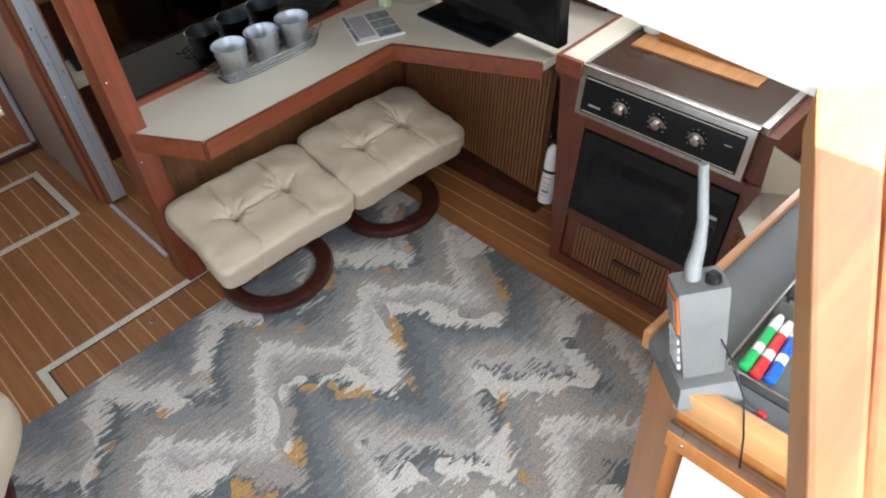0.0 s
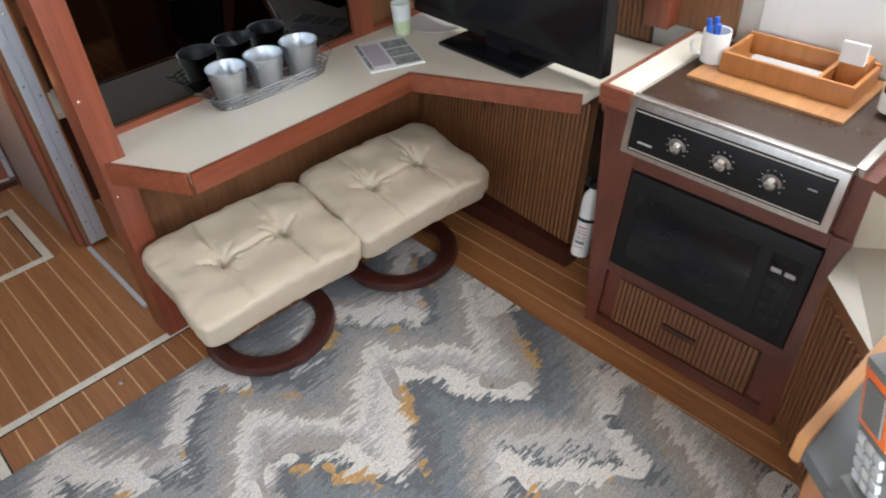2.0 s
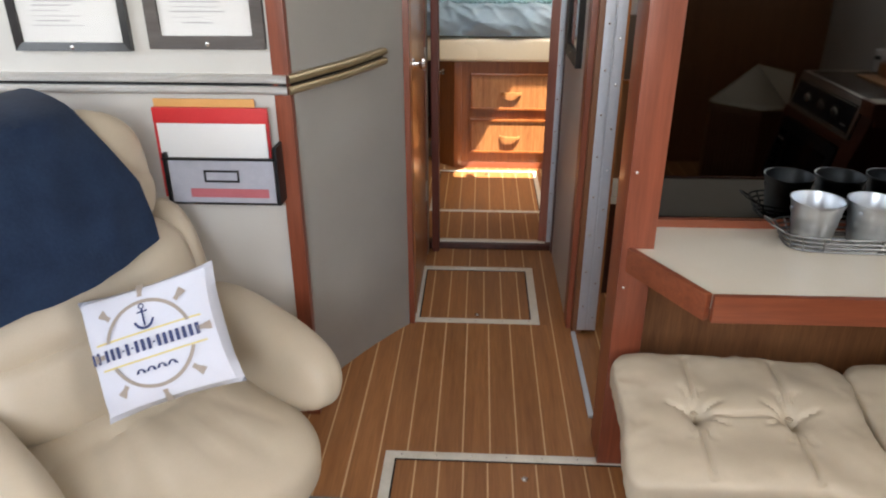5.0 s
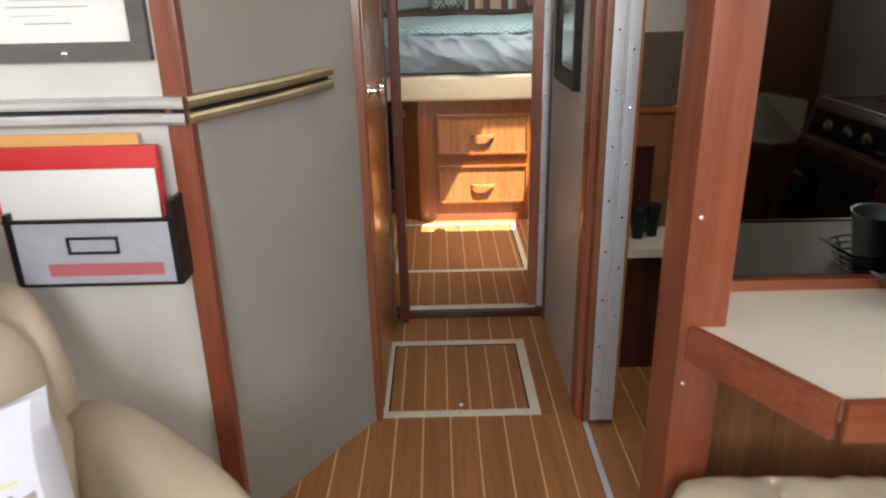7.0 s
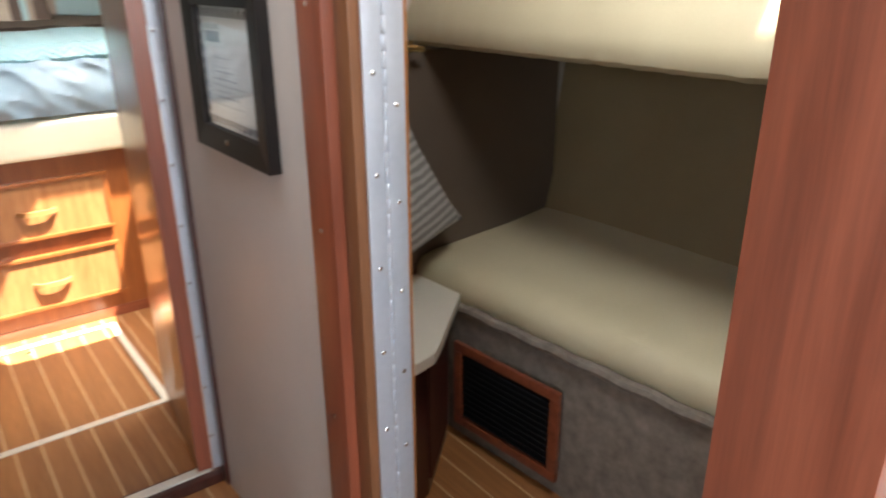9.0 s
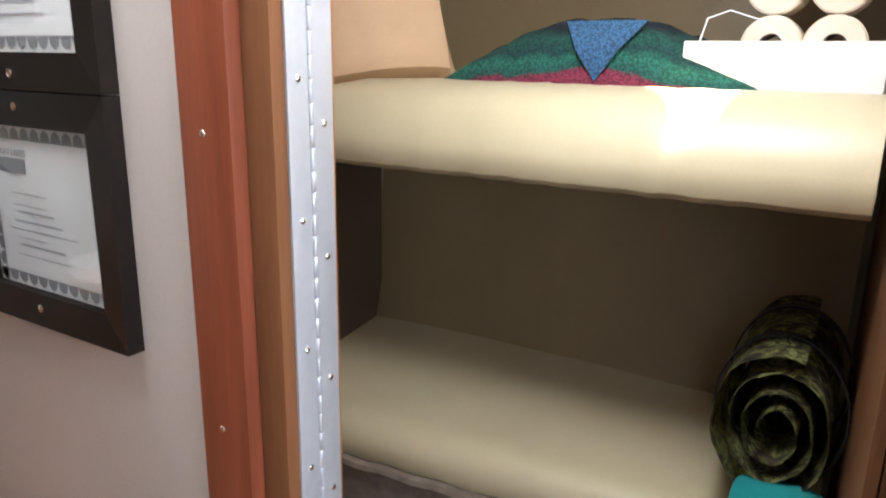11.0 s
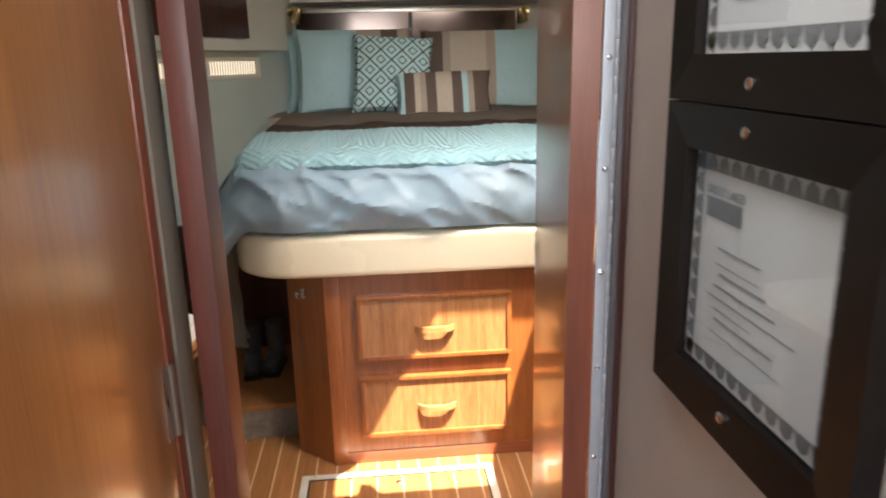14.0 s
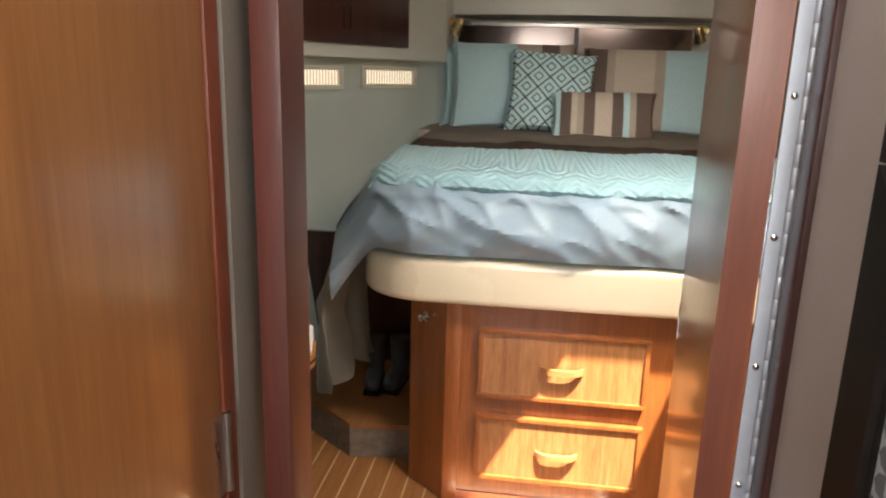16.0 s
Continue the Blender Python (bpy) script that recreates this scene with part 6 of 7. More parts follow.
def crochet(name, stops, hole=0.4):
    """Open-worked wool: soft colour bands by height, pierced with dark stitches."""
    m, nt, b = nodes_of(name)
    tc = nt.nodes.new("ShaderNodeTexCoord")
    sep = nt.nodes.new("ShaderNodeSeparateXYZ")
    nt.links.new(tc.outputs["Object"], sep.inputs[0])
    w = noise_of(nt, tc.outputs["Object"], 7.0, 3.0)
    h = math_node(nt, "ADD", math_node(nt, "MULTIPLY", sep.outputs["Z"], 6.2), math_node(nt, "MULTIPLY", math_node(nt, "SUBTRACT", w, 0.5), 0.5))
    h = math_node(nt, "ADD", h, math_node(nt, "MULTIPLY", math_node(nt, "ABSOLUTE", sep.outputs["X"]), 1.1))
    vor = add(nt, "ShaderNodeTexVoronoi", Scale=190.0)
    nt.links.new(tc.outputs["Object"], vor.inputs["Vector"])
    dots = ramp(nt, vor.outputs["Distance"], [(0.25, (0.95, 0.95, 0.95)), (0.75, (hole, hole, hole))])
    nt.links.new(mix(nt, 1.0, ramp(nt, h, stops), dots, "MULTIPLY"), b.inputs["Base Color"])
    b.inputs["Roughness"].default_value = 0.95
    bump(nt, b, vor.outputs["Distance"], 0.8, 0.003)
    return m


M["crochet"] = crochet("crochet_wool", [(0.05, (0.27, 0.035, 0.075)), (0.26, (0.25, 0.03, 0.07)), (0.31, (0.014, 0.10, 0.085)), (0.47, (0.02, 0.17, 0.12)), (0.56, (0.008, 0.05, 0.05)), (0.68, (0.012, 0.10, 0.075)), (0.80, (0.006, 0.012, 0.022))])
M["crochet_blue"] = crochet("blue_crochet", [(0.0, (0.04, 0.12, 0.26)), (1.0, (0.06, 0.17, 0.32))], 0.4)
cr = new("crochet_throw")
cr.matrix_world = pose(2.36, 3.68, 1.345, 0, 0, 88)
tagged(cr, "folded crochet throw in green, pink and blue", "throw")
bm = bmesh.new()
nx, ny = 40, 16
gr = []
for i in range(nx + 1):
    u = i / nx * 2 - 1
    row = []
    for j in range(ny + 1):
        v = j / ny * 2 - 1
        hgt = 0.135 * max(0.0, 1 - abs(u) ** 1.8) ** 0.8 * max(0.0, 1 - abs(v) ** 3) ** 0.5
        row.append(bm.verts.new((u * 0.34, v * 0.13, max(0.0, hgt + 0.012 * noise.noise(Vector((u * 7, v * 4, 1.0))) * (1 - abs(u) ** 4)))))
    gr.append(row)
for a, b in zip(gr, gr[1:]):
    for j in range(ny):
        bm.faces.new((a[j], a[j + 1], b[j + 1], b[j]))
part("folds", bm, M["crochet"], cr, "", True)
bm = bmesh.new()
vs = []
for j in range(7):
    t = j / 6
    w = 0.085 * (1 - t)
    vs.append([bm.verts.new((-0.03 - w + k * w / 2, 0.088 + 0.045 * min(1, t * 2), 0.128 - 0.118 * t)) for k in range(5)])
for a, b in zip(vs, vs[1:]):
    for k in range(4):
        bm.faces.new((a[k], a[k + 1], b[k + 1], b[k]))
part("blue_corner", bm, M["crochet_blue"], cr, "blue crochet corner hanging forward", True)

bx = thing("white_box", 2.26, 3.30, 1.345, "low white cardboard box on the upper bunk", "box", rz=-3)
boxes("carton", M["paper"], (-0.03, 0.20, -0.14, 0.19, 0.0, 0.088), bevel=0.003, parent=bx)
boxes("lid_seam", M["ink"], (-0.0312, -0.0295, -0.139, 0.189, 0.002, 0.004), parent=bx)
bm = bmesh.new()
tube(bm, [(0.0, 0.17, 0.088), (0.02, 0.165, 0.13), (0.04, 0.13, 0.145), (0.05, 0.07, 0.125), (0.05, 0.03, 0.09)], 0.0018, 6)
part("string", bm, M["paper"], bx, "", True)
M["tissue"] = surface("toilet_paper", (0.70, 0.60, 0.47), (0.78, 0.68, 0.54), 0.95, 0, 12, 260, 0.5)


def roll(at, first=[None]):
    if first[0] is None:
        r = thing("toilet_roll", 0, 0, 0, "white toilet paper roll lying in a stack", "toilet roll", "toilet rolls")
        bm = bmesh.new()
        lathe(bm, [(0.021, 0.0), (0.050, 0.0), (0.054, 0.004), (0.054, 0.096), (0.050, 0.1), (0.021, 0.1)], 28, cap=False)
        part("paper", bm, M["tissue"], r, "", True)
        bm = bmesh.new()
        lathe(bm, [(0.0205, 0.001), (0.0205, 0.099), (0.019, 0.099), (0.019, 0.001)], 20, cap=False)
        part("tube", bm, M["carpet"], r, "brown card tube", True)
        first[0] = r
        r.matrix_world = at
        return r
    return copy_thing(first[0], at)


for j, z in enumerate((1.40, 1.508, 1.616)):
    for i, y in enumerate((3.36, 3.252)):
        roll(Matrix.Translation((2.46, y, z + 0.03)) @ Matrix.Rotation(radians(-90), 4, "Y") @ Matrix.Rotation(radians(40 * i), 4, "Z"))
tagged(boxes("roll_carton", M["paper"], (2.34, 2.58, 3.17, 3.44, 1.355, 1.374)), "white pack base beneath the toilet rolls", "box")

# rolled camouflage sleeping bag and a teal towel
m, nt, b = nodes_of("camouflage_cloth")
vv = coords(nt)
f = noise_of(nt, vv, 26.0, 3.0, 0.6, 1.2)
nt.links.new(ramp(nt, f, [(0.0, (0.02, 0.018, 0.012)), (0.40, (0.07, 0.05, 0.03)), (0.47, (0.14, 0.15, 0.05)), (0.54, (0.34, 0.34, 0.13)), (0.62, (0.05, 0.06, 0.025))], "CONSTANT"), b.inputs["Base Color"])
b.inputs["Roughness"].default_value = 0.75
bump(nt, b, f, 0.4, 0.004)
M["camo"] = m
sb = new("sleeping_bag")
sb.matrix_world = pose(2.34, 3.243, 0.748, 0, 0, 0)
tagged(sb, "rolled camouflage sleeping bag at the bunk end", "sleeping bag")
bm = bmesh.new()
nturn = 130
rows = []
for k in range(nturn + 1):
    a = k / nturn * 2 * math.pi * 3.3
    r = 0.035 + 0.0345 * a / (2 * math.pi) * 1.05 + 0.004 * noise.noise(Vector((a * 2.0, 0, 0)))
    rows.append([bm.verts.new((x, r * 0.74 * math.cos(a), r * math.sin(a))) for x in (-0.20, -0.195, -0.1, 0.05, 0.20)])
for a, b_ in zip(rows, rows[1:]):
    for i in range(4):
        bm.faces.new((a[i], a[i + 1], b_[i + 1], b_[i]))
bmesh.ops.solidify(bm, geom=bm.faces[:], thickness=0.022)
for v in bm.verts:
    v.co += Vector((0.008 * noise.noise(v.co * 22), 0.006 * noise.noise(v.co * 19 + Vector((3, 0, 0))), 0.006 * noise.noise(v.co * 19 + Vector((0, 5, 0)))))
part("roll", bm, M["camo"], sb, "", True)
for x in (-0.10, 0.09):
    bm = bmesh.new()
    n = 36
    rings = [[bm.verts.new((x + dx, rr_ * 0.74 * math.cos(2 * math.pi * i / n), rr_ * math.sin(2 * math.pi * i / n))) for dx, rr_ in ((-0.012, 0.156), (0.012, 0.156), (0.012, 0.161), (-0.012, 0.161))] for i in range(n)]
    for i in range(n):
        for j in range(4):
            bm.faces.new((rings[i][j], rings[i][(j + 1) % 4], rings[(i + 1) % n][(j + 1) % 4], rings[(i + 1) % n][j]))
    part("strap", bm, M["black"], sb, "black webbing strap", True)
M["teal"] = surface("teal_towel", (0.005, 0.20, 0.20), (0.01, 0.28, 0.28), 0.95, 0, 9, 300, 0.6)
tw = new("teal_towel")
tw.matrix_world = pose(2.115, 3.215, 0.562)
tagged(tw, "folded teal towel at the bunk edge", "towel")
for z in (0.0, 0.042):
    bm = bmesh.new()
    cushion_mesh(bm, 0.13, 0.16, 0.048, 8, 3.0)
    bmesh.ops.translate(bm, verts=bm.verts[:], vec=(0, 0, z))
    part("fold", bm, M["teal"], tw, "", True)

# ---- forward cabin ----
hb = bmesh.new()
PLAN = [(-0.28, 4.55), (-0.22, 5.6), (0.0, 6.5), (0.30, 7.1), (0.52, 7.5), (0.55, 7.9)]
rows = []
for z, o in ((0.0, 0.12), (0.6, 0.03), (1.0, 0.0), (1.5, -0.03), (1.95, -0.05)):
    rows.append([hb.verts.new((x + o, y, z)) for x, y in PLAN])
for a, b in zip(rows, rows[1:]):
    for i in range(len(PLAN) - 1):
        hb.faces.new((a[i], a[i + 1], b[i + 1], b[i]))
bmesh.ops.solidify(hb, geom=hb.faces[:], thickness=0.02)
M["cabin_vinyl"] = surface("pale_olive_vinyl", (0.40, 0.37, 0.30), (0.47, 0.44, 0.36), 0.4, 0, 2.5, 260, 0.12)
tagged(mesh_object("wall_cabin_port", hb, M["cabin_vinyl"], True), "pale vinyl lined hull side tapering to the bow", "wall", kind="structure")
structure("wall_cabin_head", M["white_panel"], (0.3, 2.3, 7.86, 7.9, 0.0, 1.95), label="pale bulkhead behind the pillows", category="wall")
M["dark_mirror"] = surface("dark_mirror_glass", (0.05, 0.035, 0.03), (0.07, 0.05, 0.045), 0.06, 0.6, 4, 80, 0.0)
hd = thing("headboard", 1.25, 7.86, 1.10, "dark glossy headboard mirror with a slim frame", "headboard")
for x0, x1 in ((-0.66, 0.0), (0.004, 0.62)):
    boxes("panel", M["dark_mirror"], (x0, x1, -0.015, 0.0, 0.0, 0.58), parent=hd)
boxes("divider", M["black"], (-0.012, 0.012, -0.02, 0.0, 0.0, 0.56), parent=hd)
boxes("top_rail", M["steel"], (-0.68, 0.64, -0.03, 0.0, 0.565, 0.59), bevel=0.004, parent=hd)
bm = bmesh.new()
prism(bm, [(0.50, 7.58), (0.9, 7.50), (1.25, 7.48), (1.7, 7.50), (2.1, 7.58), (2.1, 7.86), (0.50, 7.86)], 1.70, 1.95, 0.01)
tagged(mesh_object("valance", bm, M["white_panel"], True), "pale padded valance over the bed head", "valance", kind="structure")
# locker with dark doors over the port side
bm = bmesh.new()
prism(bm, [(-0.15, 5.9), (0.16, 6.55), (0.58, 7.42), (0.60, 7.60), (0.2, 7.2), (-0.25, 5.9)], 1.455, 1.95, 0.006)
tagged(mesh_object("locker", bm, M["white_panel"], True), "pale overhead locker along the hull", "locker", kind="structure")
ld = new("locker_door")
ld.matrix_world = Matrix.Translation((0.168, 6.54, 1.51)) @ Matrix.Rotation(math.atan2(0.87, 0.42), 4, "Z")
tagged(ld, "dark ribbed locker doors above the bed", "locker door")
boxes("panel", M["dark_wood"], (-0.25, 0.62, -0.012, -0.001, 0.0, 0.30), bevel=0.003, parent=ld)
for x in (0.16, 0.20):
    boxes("pull", M["dark_wood"], (x, x + 0.012, -0.02, -0.012, 0.06, 0.15), bevel=0.002, parent=ld)
m, nt, b = nodes_of("lit_blind")
f = add(nt, "ShaderNodeTexWave", Scale=17.0, Distortion=0.6)
f.wave_type, f.bands_direction = "BANDS", "X"
nt.links.new(coords(nt), f.inputs["Vector"])
col = ramp(nt, f.outputs["Fac"], [(0.3, (0.42, 0.31, 0.19)), (0.7, (1.0, 0.92, 0.76))])
nt.links.new(col, b.inputs["Base Color"])
nt.links.new(col, b.inputs["Emission Color"])
# The glow stands in for daylight coming through the blind.
b.inputs["Emission Strength"].default_value = 0.10
M["blind"] = m


def portlight(x, y, z, rz, w):
    p = thing("portlight", x, y, z, "small oblong portlight with a bright pleated blind", "portlight", "portlights", rz=rz)
    boxes("blind", M["blind"], (-w / 2, w / 2, -0.006, 0.0, -0.03, 0.03), bevel=0.004, parent=p)
    for d in ((-w / 2 - 0.03, w / 2 + 0.03, -0.014, 0.0, 0.03, 0.05), (-w / 2 - 0.03, w / 2 + 0.03, -0.014, 0.0, -0.05, -0.03), (-w / 2 - 0.03, -w / 2, -0.014, 0.0, -0.03, 0.03), (w / 2, w / 2 + 0.03, -0.014, 0.0, -0.03, 0.03)):
        boxes("frame", M["laminate"], d, bevel=0.004, parent=p)


portlight(0.345, 7.13, 1.375, 61, 0.34)
portlight(0.115, 6.67, 1.37, 63, 0.30)
portlight(2.285, 7.0, 1.37, -90, 0.4)


def reading_lamp(x, y, z, rz):
    l = thing("reading_lamp", x, y, z, "small brass reading lamp on a swivel arm", "lamp", "reading lamps", rz=rz)
    bm = bmesh.new()
    lathe(bm, [(0.028, 0.0), (0.028, 0.006), (0.012, 0.012)], 16, (0, 0, 0), Matrix.Rotation(radians(90), 4, "X"))
    part("wall_plate", bm, M["brass"], l, "", True)
    bm = bmesh.new()
    tube(bm, [(0, -0.008, 0), (0, -0.05, 0.0), (0.0, -0.06, -0.01)], 0.006, 8)
    part("arm", bm, M["brass"], l, "", True)
    bm = bmesh.new()
    lathe(bm, [(0.012, 0.03), (0.02, 0.02), (0.024, -0.03), (0.030, -0.05), (0.026, -0.05), (0.018, -0.02)], 18, (0, -0.07, -0.01), Matrix.Rotation(radians(35), 4, "X"))
    part("shade", bm, M["brass"], l, "", True)


reading_lamp(0.60, 7.50, 1.655, 40)
reading_lamp(1.86, 7.52, 1.64, -30)

# bed: cabinet base, gelcoat platform, bedding
bc = thing("bed_cabinet", 0.83, 5.80, 0.0, "teak bed base cabinet with two drawers", "cabinet")
bm = bmesh.new()
prism(bm, [(0.0, 0.0), (0.95, 0.0), (0.95, 1.9), (-0.14, 1.9), (-0.14, 0.12)], 0.0, 0.715)
part("carcass", bm, M["cabinet_wood"], bc)
boxes("stile", M["cabinet_wood"], (-0.004, 0.045, -0.008, 0.0, 0.0, 0.714), bevel=0.002, parent=bc)
boxes("plinth", M["red_wood_x"], (0.045, 0.95, -0.004, 0.0, 0.0, 0.045), parent=bc)
bm = bmesh.new()
lathe(bm, [(0.018, 0.0), (0.018, 0.003), (0.006, 0.006), (0.006, 0.016), (0.012, 0.02), (0.012, 0.028), (0.006, 0.03)], 16, (-0.078, 0.06, 0.63), Matrix.Rotation(radians(138), 4, "Z") @ Matrix.Rotation(radians(-90), 4, "X"))
part("latch", bm, M["chrome"], bc, "round chrome push latch", True)
M["drawer_veneer"] = wood("striped_drawer_veneer", (0.20, 0.07, 0.022), (0.44, 0.20, 0.075), "z", 0.3, 0.35, 1.7, 0.0, 1.0)
for z0, z1, out in ((0.400, 0.632, 0.0), (0.112, 0.338, 0.004)):
    dr = new("drawer")
    dr.parent = bc
    dr.matrix_basis = Matrix.Translation((0.103, -0.002 - out, z0))
    W, H = 0.525, z1 - z0
    boxes("panel", M["drawer_veneer"], (0.012, W - 0.012, -0.012, 0.002, 0.012, H - 0.012), parent=dr)
    for d in ((0, W, -0.022, 0.002, 0, 0.014), (0, W, -0.022, 0.002, H - 0.014, H), (0, 0.014, -0.021, 0.002, 0.014, H - 0.014), (W - 0.014, W, -0.021, 0.002, 0.014, H - 0.014)):
        boxes("bead", M["cabinet_wood"], d, bevel=0.003, parent=dr)
    bm = bmesh.new()
    rings = []
    for i in range(13):
        t = i / 12 * 2 - 1
        rings.append([bm.verts.new((W / 2 + t * 0.066 + dx, -0.014 - 0.023 * (1 - t ** 4) + dy, H / 2 - 0.006 + dz)) for dx, dy, dz in ((0, -0.006, -0.009), (0, 0.006, -0.009), (0, 0.006, 0.009), (0, -0.006, 0.009))])
    for a, b_ in zip(rings, rings[1:]):
        for j in range(4):
            bm.faces.new((a[j], a[(j + 1) % 4], b_[(j + 1) % 4], b_[j]))
    bm.faces.new(rings[0][::-1]), bm.faces.new(rings[-1])
    part("handle", bm, M["light_wood_x"], dr, "curved teak handle", True)

pf = []
for a in range(180, 271, 10):
    pf.append((0.75 + 0.22 * math.cos(radians(a)), 5.955 + 0.22 * math.sin(radians(a))))
pf = [(0.53, 7.2)] + pf + [(2.2, 5.735), (2.2, 7.2)]
bm = bmesh.new()
prism(bm, pf, 0.716, 0.858, 0.0)
edge = [e for e in bm.edges if abs(e.verts[0].co.z - e.verts[1].co.z) < 1e-5]
bmesh.ops.bevel(bm, geom=edge, offset=0.022, segments=4, affect="EDGES", profile=0.6)
tagged(mesh_object("bed_platform", bm, M["gelcoat"], True), "cream gelcoat bed platform with rounded corner", "bed platform")

M["satin"] = surface("blue_grey_satin", (0.35, 0.47, 0.57), (0.44, 0.56, 0.65), 0.32, 0, 4, 300, 0.1, 0.0, 0.5, 0.3)
M["taupe_satin"] = surface("taupe_cotton", (0.30, 0.24, 0.195), (0.37, 0.30, 0.25), 0.6, 0, 5, 300, 0.15)
M["brown_satin"] = surface("brown_cotton", (0.085, 0.055, 0.042), (0.12, 0.08, 0.062), 0.6, 0, 5, 300, 0.15)
bed = thing("comforter", 1.25, 6.4, 0.87, "blue-grey satin comforter with taupe and brown bands", "comforter")


def bed_point(x, s):
    """A point of the bed's upper surface: s metres from its hanging front edge."""
    if s < 0.16:
        y, z = 5.765 - 0.03 * math.sin(s / 0.16 * math.pi), 0.866 + s
    elif s < 0.30:
        k = (s - 0.16) / 0.14 * math.pi / 2
        y, z = 5.765 + 0.10 * (1 - math.cos(k)), 1.026 + 0.05 * math.sin(k)
    else:
        y = 5.865 + (s - 0.30)
        z = 1.076 + 0.045 * min(1, (s - 0.30) / 0.9)
    fall = max(0.0, 0.605 - x)
    z -= 2.3 * fall ** 1.35
    y += 0.35 * max(0, 0.72 - x) * (1 if s < 0.3 else 0.3)
    return Vector((x, y, z))


def bedding(name, mat, s0, s1, lift, label, x0=0.44, x1=2.18, nx=90, ns=30, rough=1.0, front=0.0):
    bm = bmesh.new()
    g = []
    for j in range(ns + 1):
        s = s0 + (s1 - s0) * j / ns
        row = []
        for i in range(nx + 1):
            x = x0 + (x1 - x0) * i / nx
            p = bed_point(x, s)
            w = 0.020 * noise.noise(Vector((x * 4.5 + s * 2, s * 5, 1.0))) + 0.012 * noise.noise(Vector((x * 11 - s * 9, s * 8, 5.0)))
            w += 0.010 * (1 - abs(noise.noise(Vector((x * 6 + s * 7, s * 3, 8.0)))) * 2)
            if front:
                for sc, am, sd in ((3.5, 0.016, 2.0), (7.0, 0.008, 6.0)):
                    ridge = 1 - abs(noise.noise(Vector((x * sc + s * sc * 1.3, s * sc * 0.9 - x * 1.2, sd)))) * 2.4
                    w += am * max(0.0, ridge) ** 2 * max(0.0, min(1.0, (0.30 - s) / 0.12))
            up = Vector((0, -1, 0.2)) if s < 0.2 else Vector((0, -0.3, 1))
            row.append(bm.verts.new(p + up * (w * rough + lift) - Vector((0, 0, 0.87)) - Vector((1.25, 6.4, 0))))
        g.append(row)
    for a, b_ in zip(g, g[1:]):
        for i in range(nx):
            bm.faces.new((a[i], a[i + 1], b_[i + 1], b_[i]))
    bmesh.ops.solidify(bm, geom=bm.faces[:], thickness=-0.012)
    return part(name, bm, mat, bed, label, True)


bedding("front_fold", M["satin"], 0.0, 0.42, 0.012, "blue-grey satin front", nx=200, ns=36, rough=1.15, front=1.0)
bedding("brown_band", M["brown_satin"], 0.66, 1.00, 0.026, "dark brown band", rough=0.5)
bedding("taupe_field", M["taupe_satin"], 0.98, 1.75, 0.026, "taupe field", rough=0.6)
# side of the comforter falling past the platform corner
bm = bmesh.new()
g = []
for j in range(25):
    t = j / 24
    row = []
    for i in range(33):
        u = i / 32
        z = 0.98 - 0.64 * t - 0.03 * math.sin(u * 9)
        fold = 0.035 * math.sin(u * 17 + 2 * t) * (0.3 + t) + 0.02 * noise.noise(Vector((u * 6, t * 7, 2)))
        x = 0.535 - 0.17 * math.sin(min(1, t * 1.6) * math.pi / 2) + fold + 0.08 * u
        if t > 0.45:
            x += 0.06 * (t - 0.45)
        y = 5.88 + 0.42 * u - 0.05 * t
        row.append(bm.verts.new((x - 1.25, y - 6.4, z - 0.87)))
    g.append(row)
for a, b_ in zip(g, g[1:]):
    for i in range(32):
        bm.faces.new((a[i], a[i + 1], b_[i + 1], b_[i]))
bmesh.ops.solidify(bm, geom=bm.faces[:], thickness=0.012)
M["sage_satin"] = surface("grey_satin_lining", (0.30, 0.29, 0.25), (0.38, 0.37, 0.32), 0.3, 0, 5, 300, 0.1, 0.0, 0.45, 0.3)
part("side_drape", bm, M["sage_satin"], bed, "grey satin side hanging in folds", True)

# quilted aqua runner
m, nt, b = nodes_of("aqua_quilt")
tc = nt.nodes.new("ShaderNodeTexCoord")
sep = nt.nodes.new("ShaderNodeSeparateXYZ")
nt.links.new(tc.outputs["Object"], sep.inputs[0])
zz = math_node(nt, "PINGPONG", math_node(nt, "ADD", sep.outputs["X"], 1.25), 0.06)
vv = math_node(nt, "ADD", math_node(nt, "MULTIPLY", math_node(nt, "ADD", sep.outputs["Y"], sep.outputs["Z"]), 1.0), zz)
st_ = math_node(nt, "PINGPONG", vv, 0.018)
hgt = math_node(nt, "MULTIPLY", st_, 60.0)
fine = noise_of(nt, tc.outputs["Object"], 200.0, 2.0)
nt.links.new(mix(nt, fine, (0.40, 0.64, 0.70), (0.50, 0.73, 0.78)), b.inputs["Base Color"])
b.inputs["Roughness"].default_value = 0.7
b.inputs["Sheen Weight"].default_value = 0.3
bump(nt, b, hgt, 0.6, 0.008)
M["aqua"] = m
qu = thing("quilt", 1.25, 6.4, 0.87, "folded aqua quilt with chevron stitching across the bed", "quilt")
bm = bmesh.new()
g = []
nx, ns = 230, 88
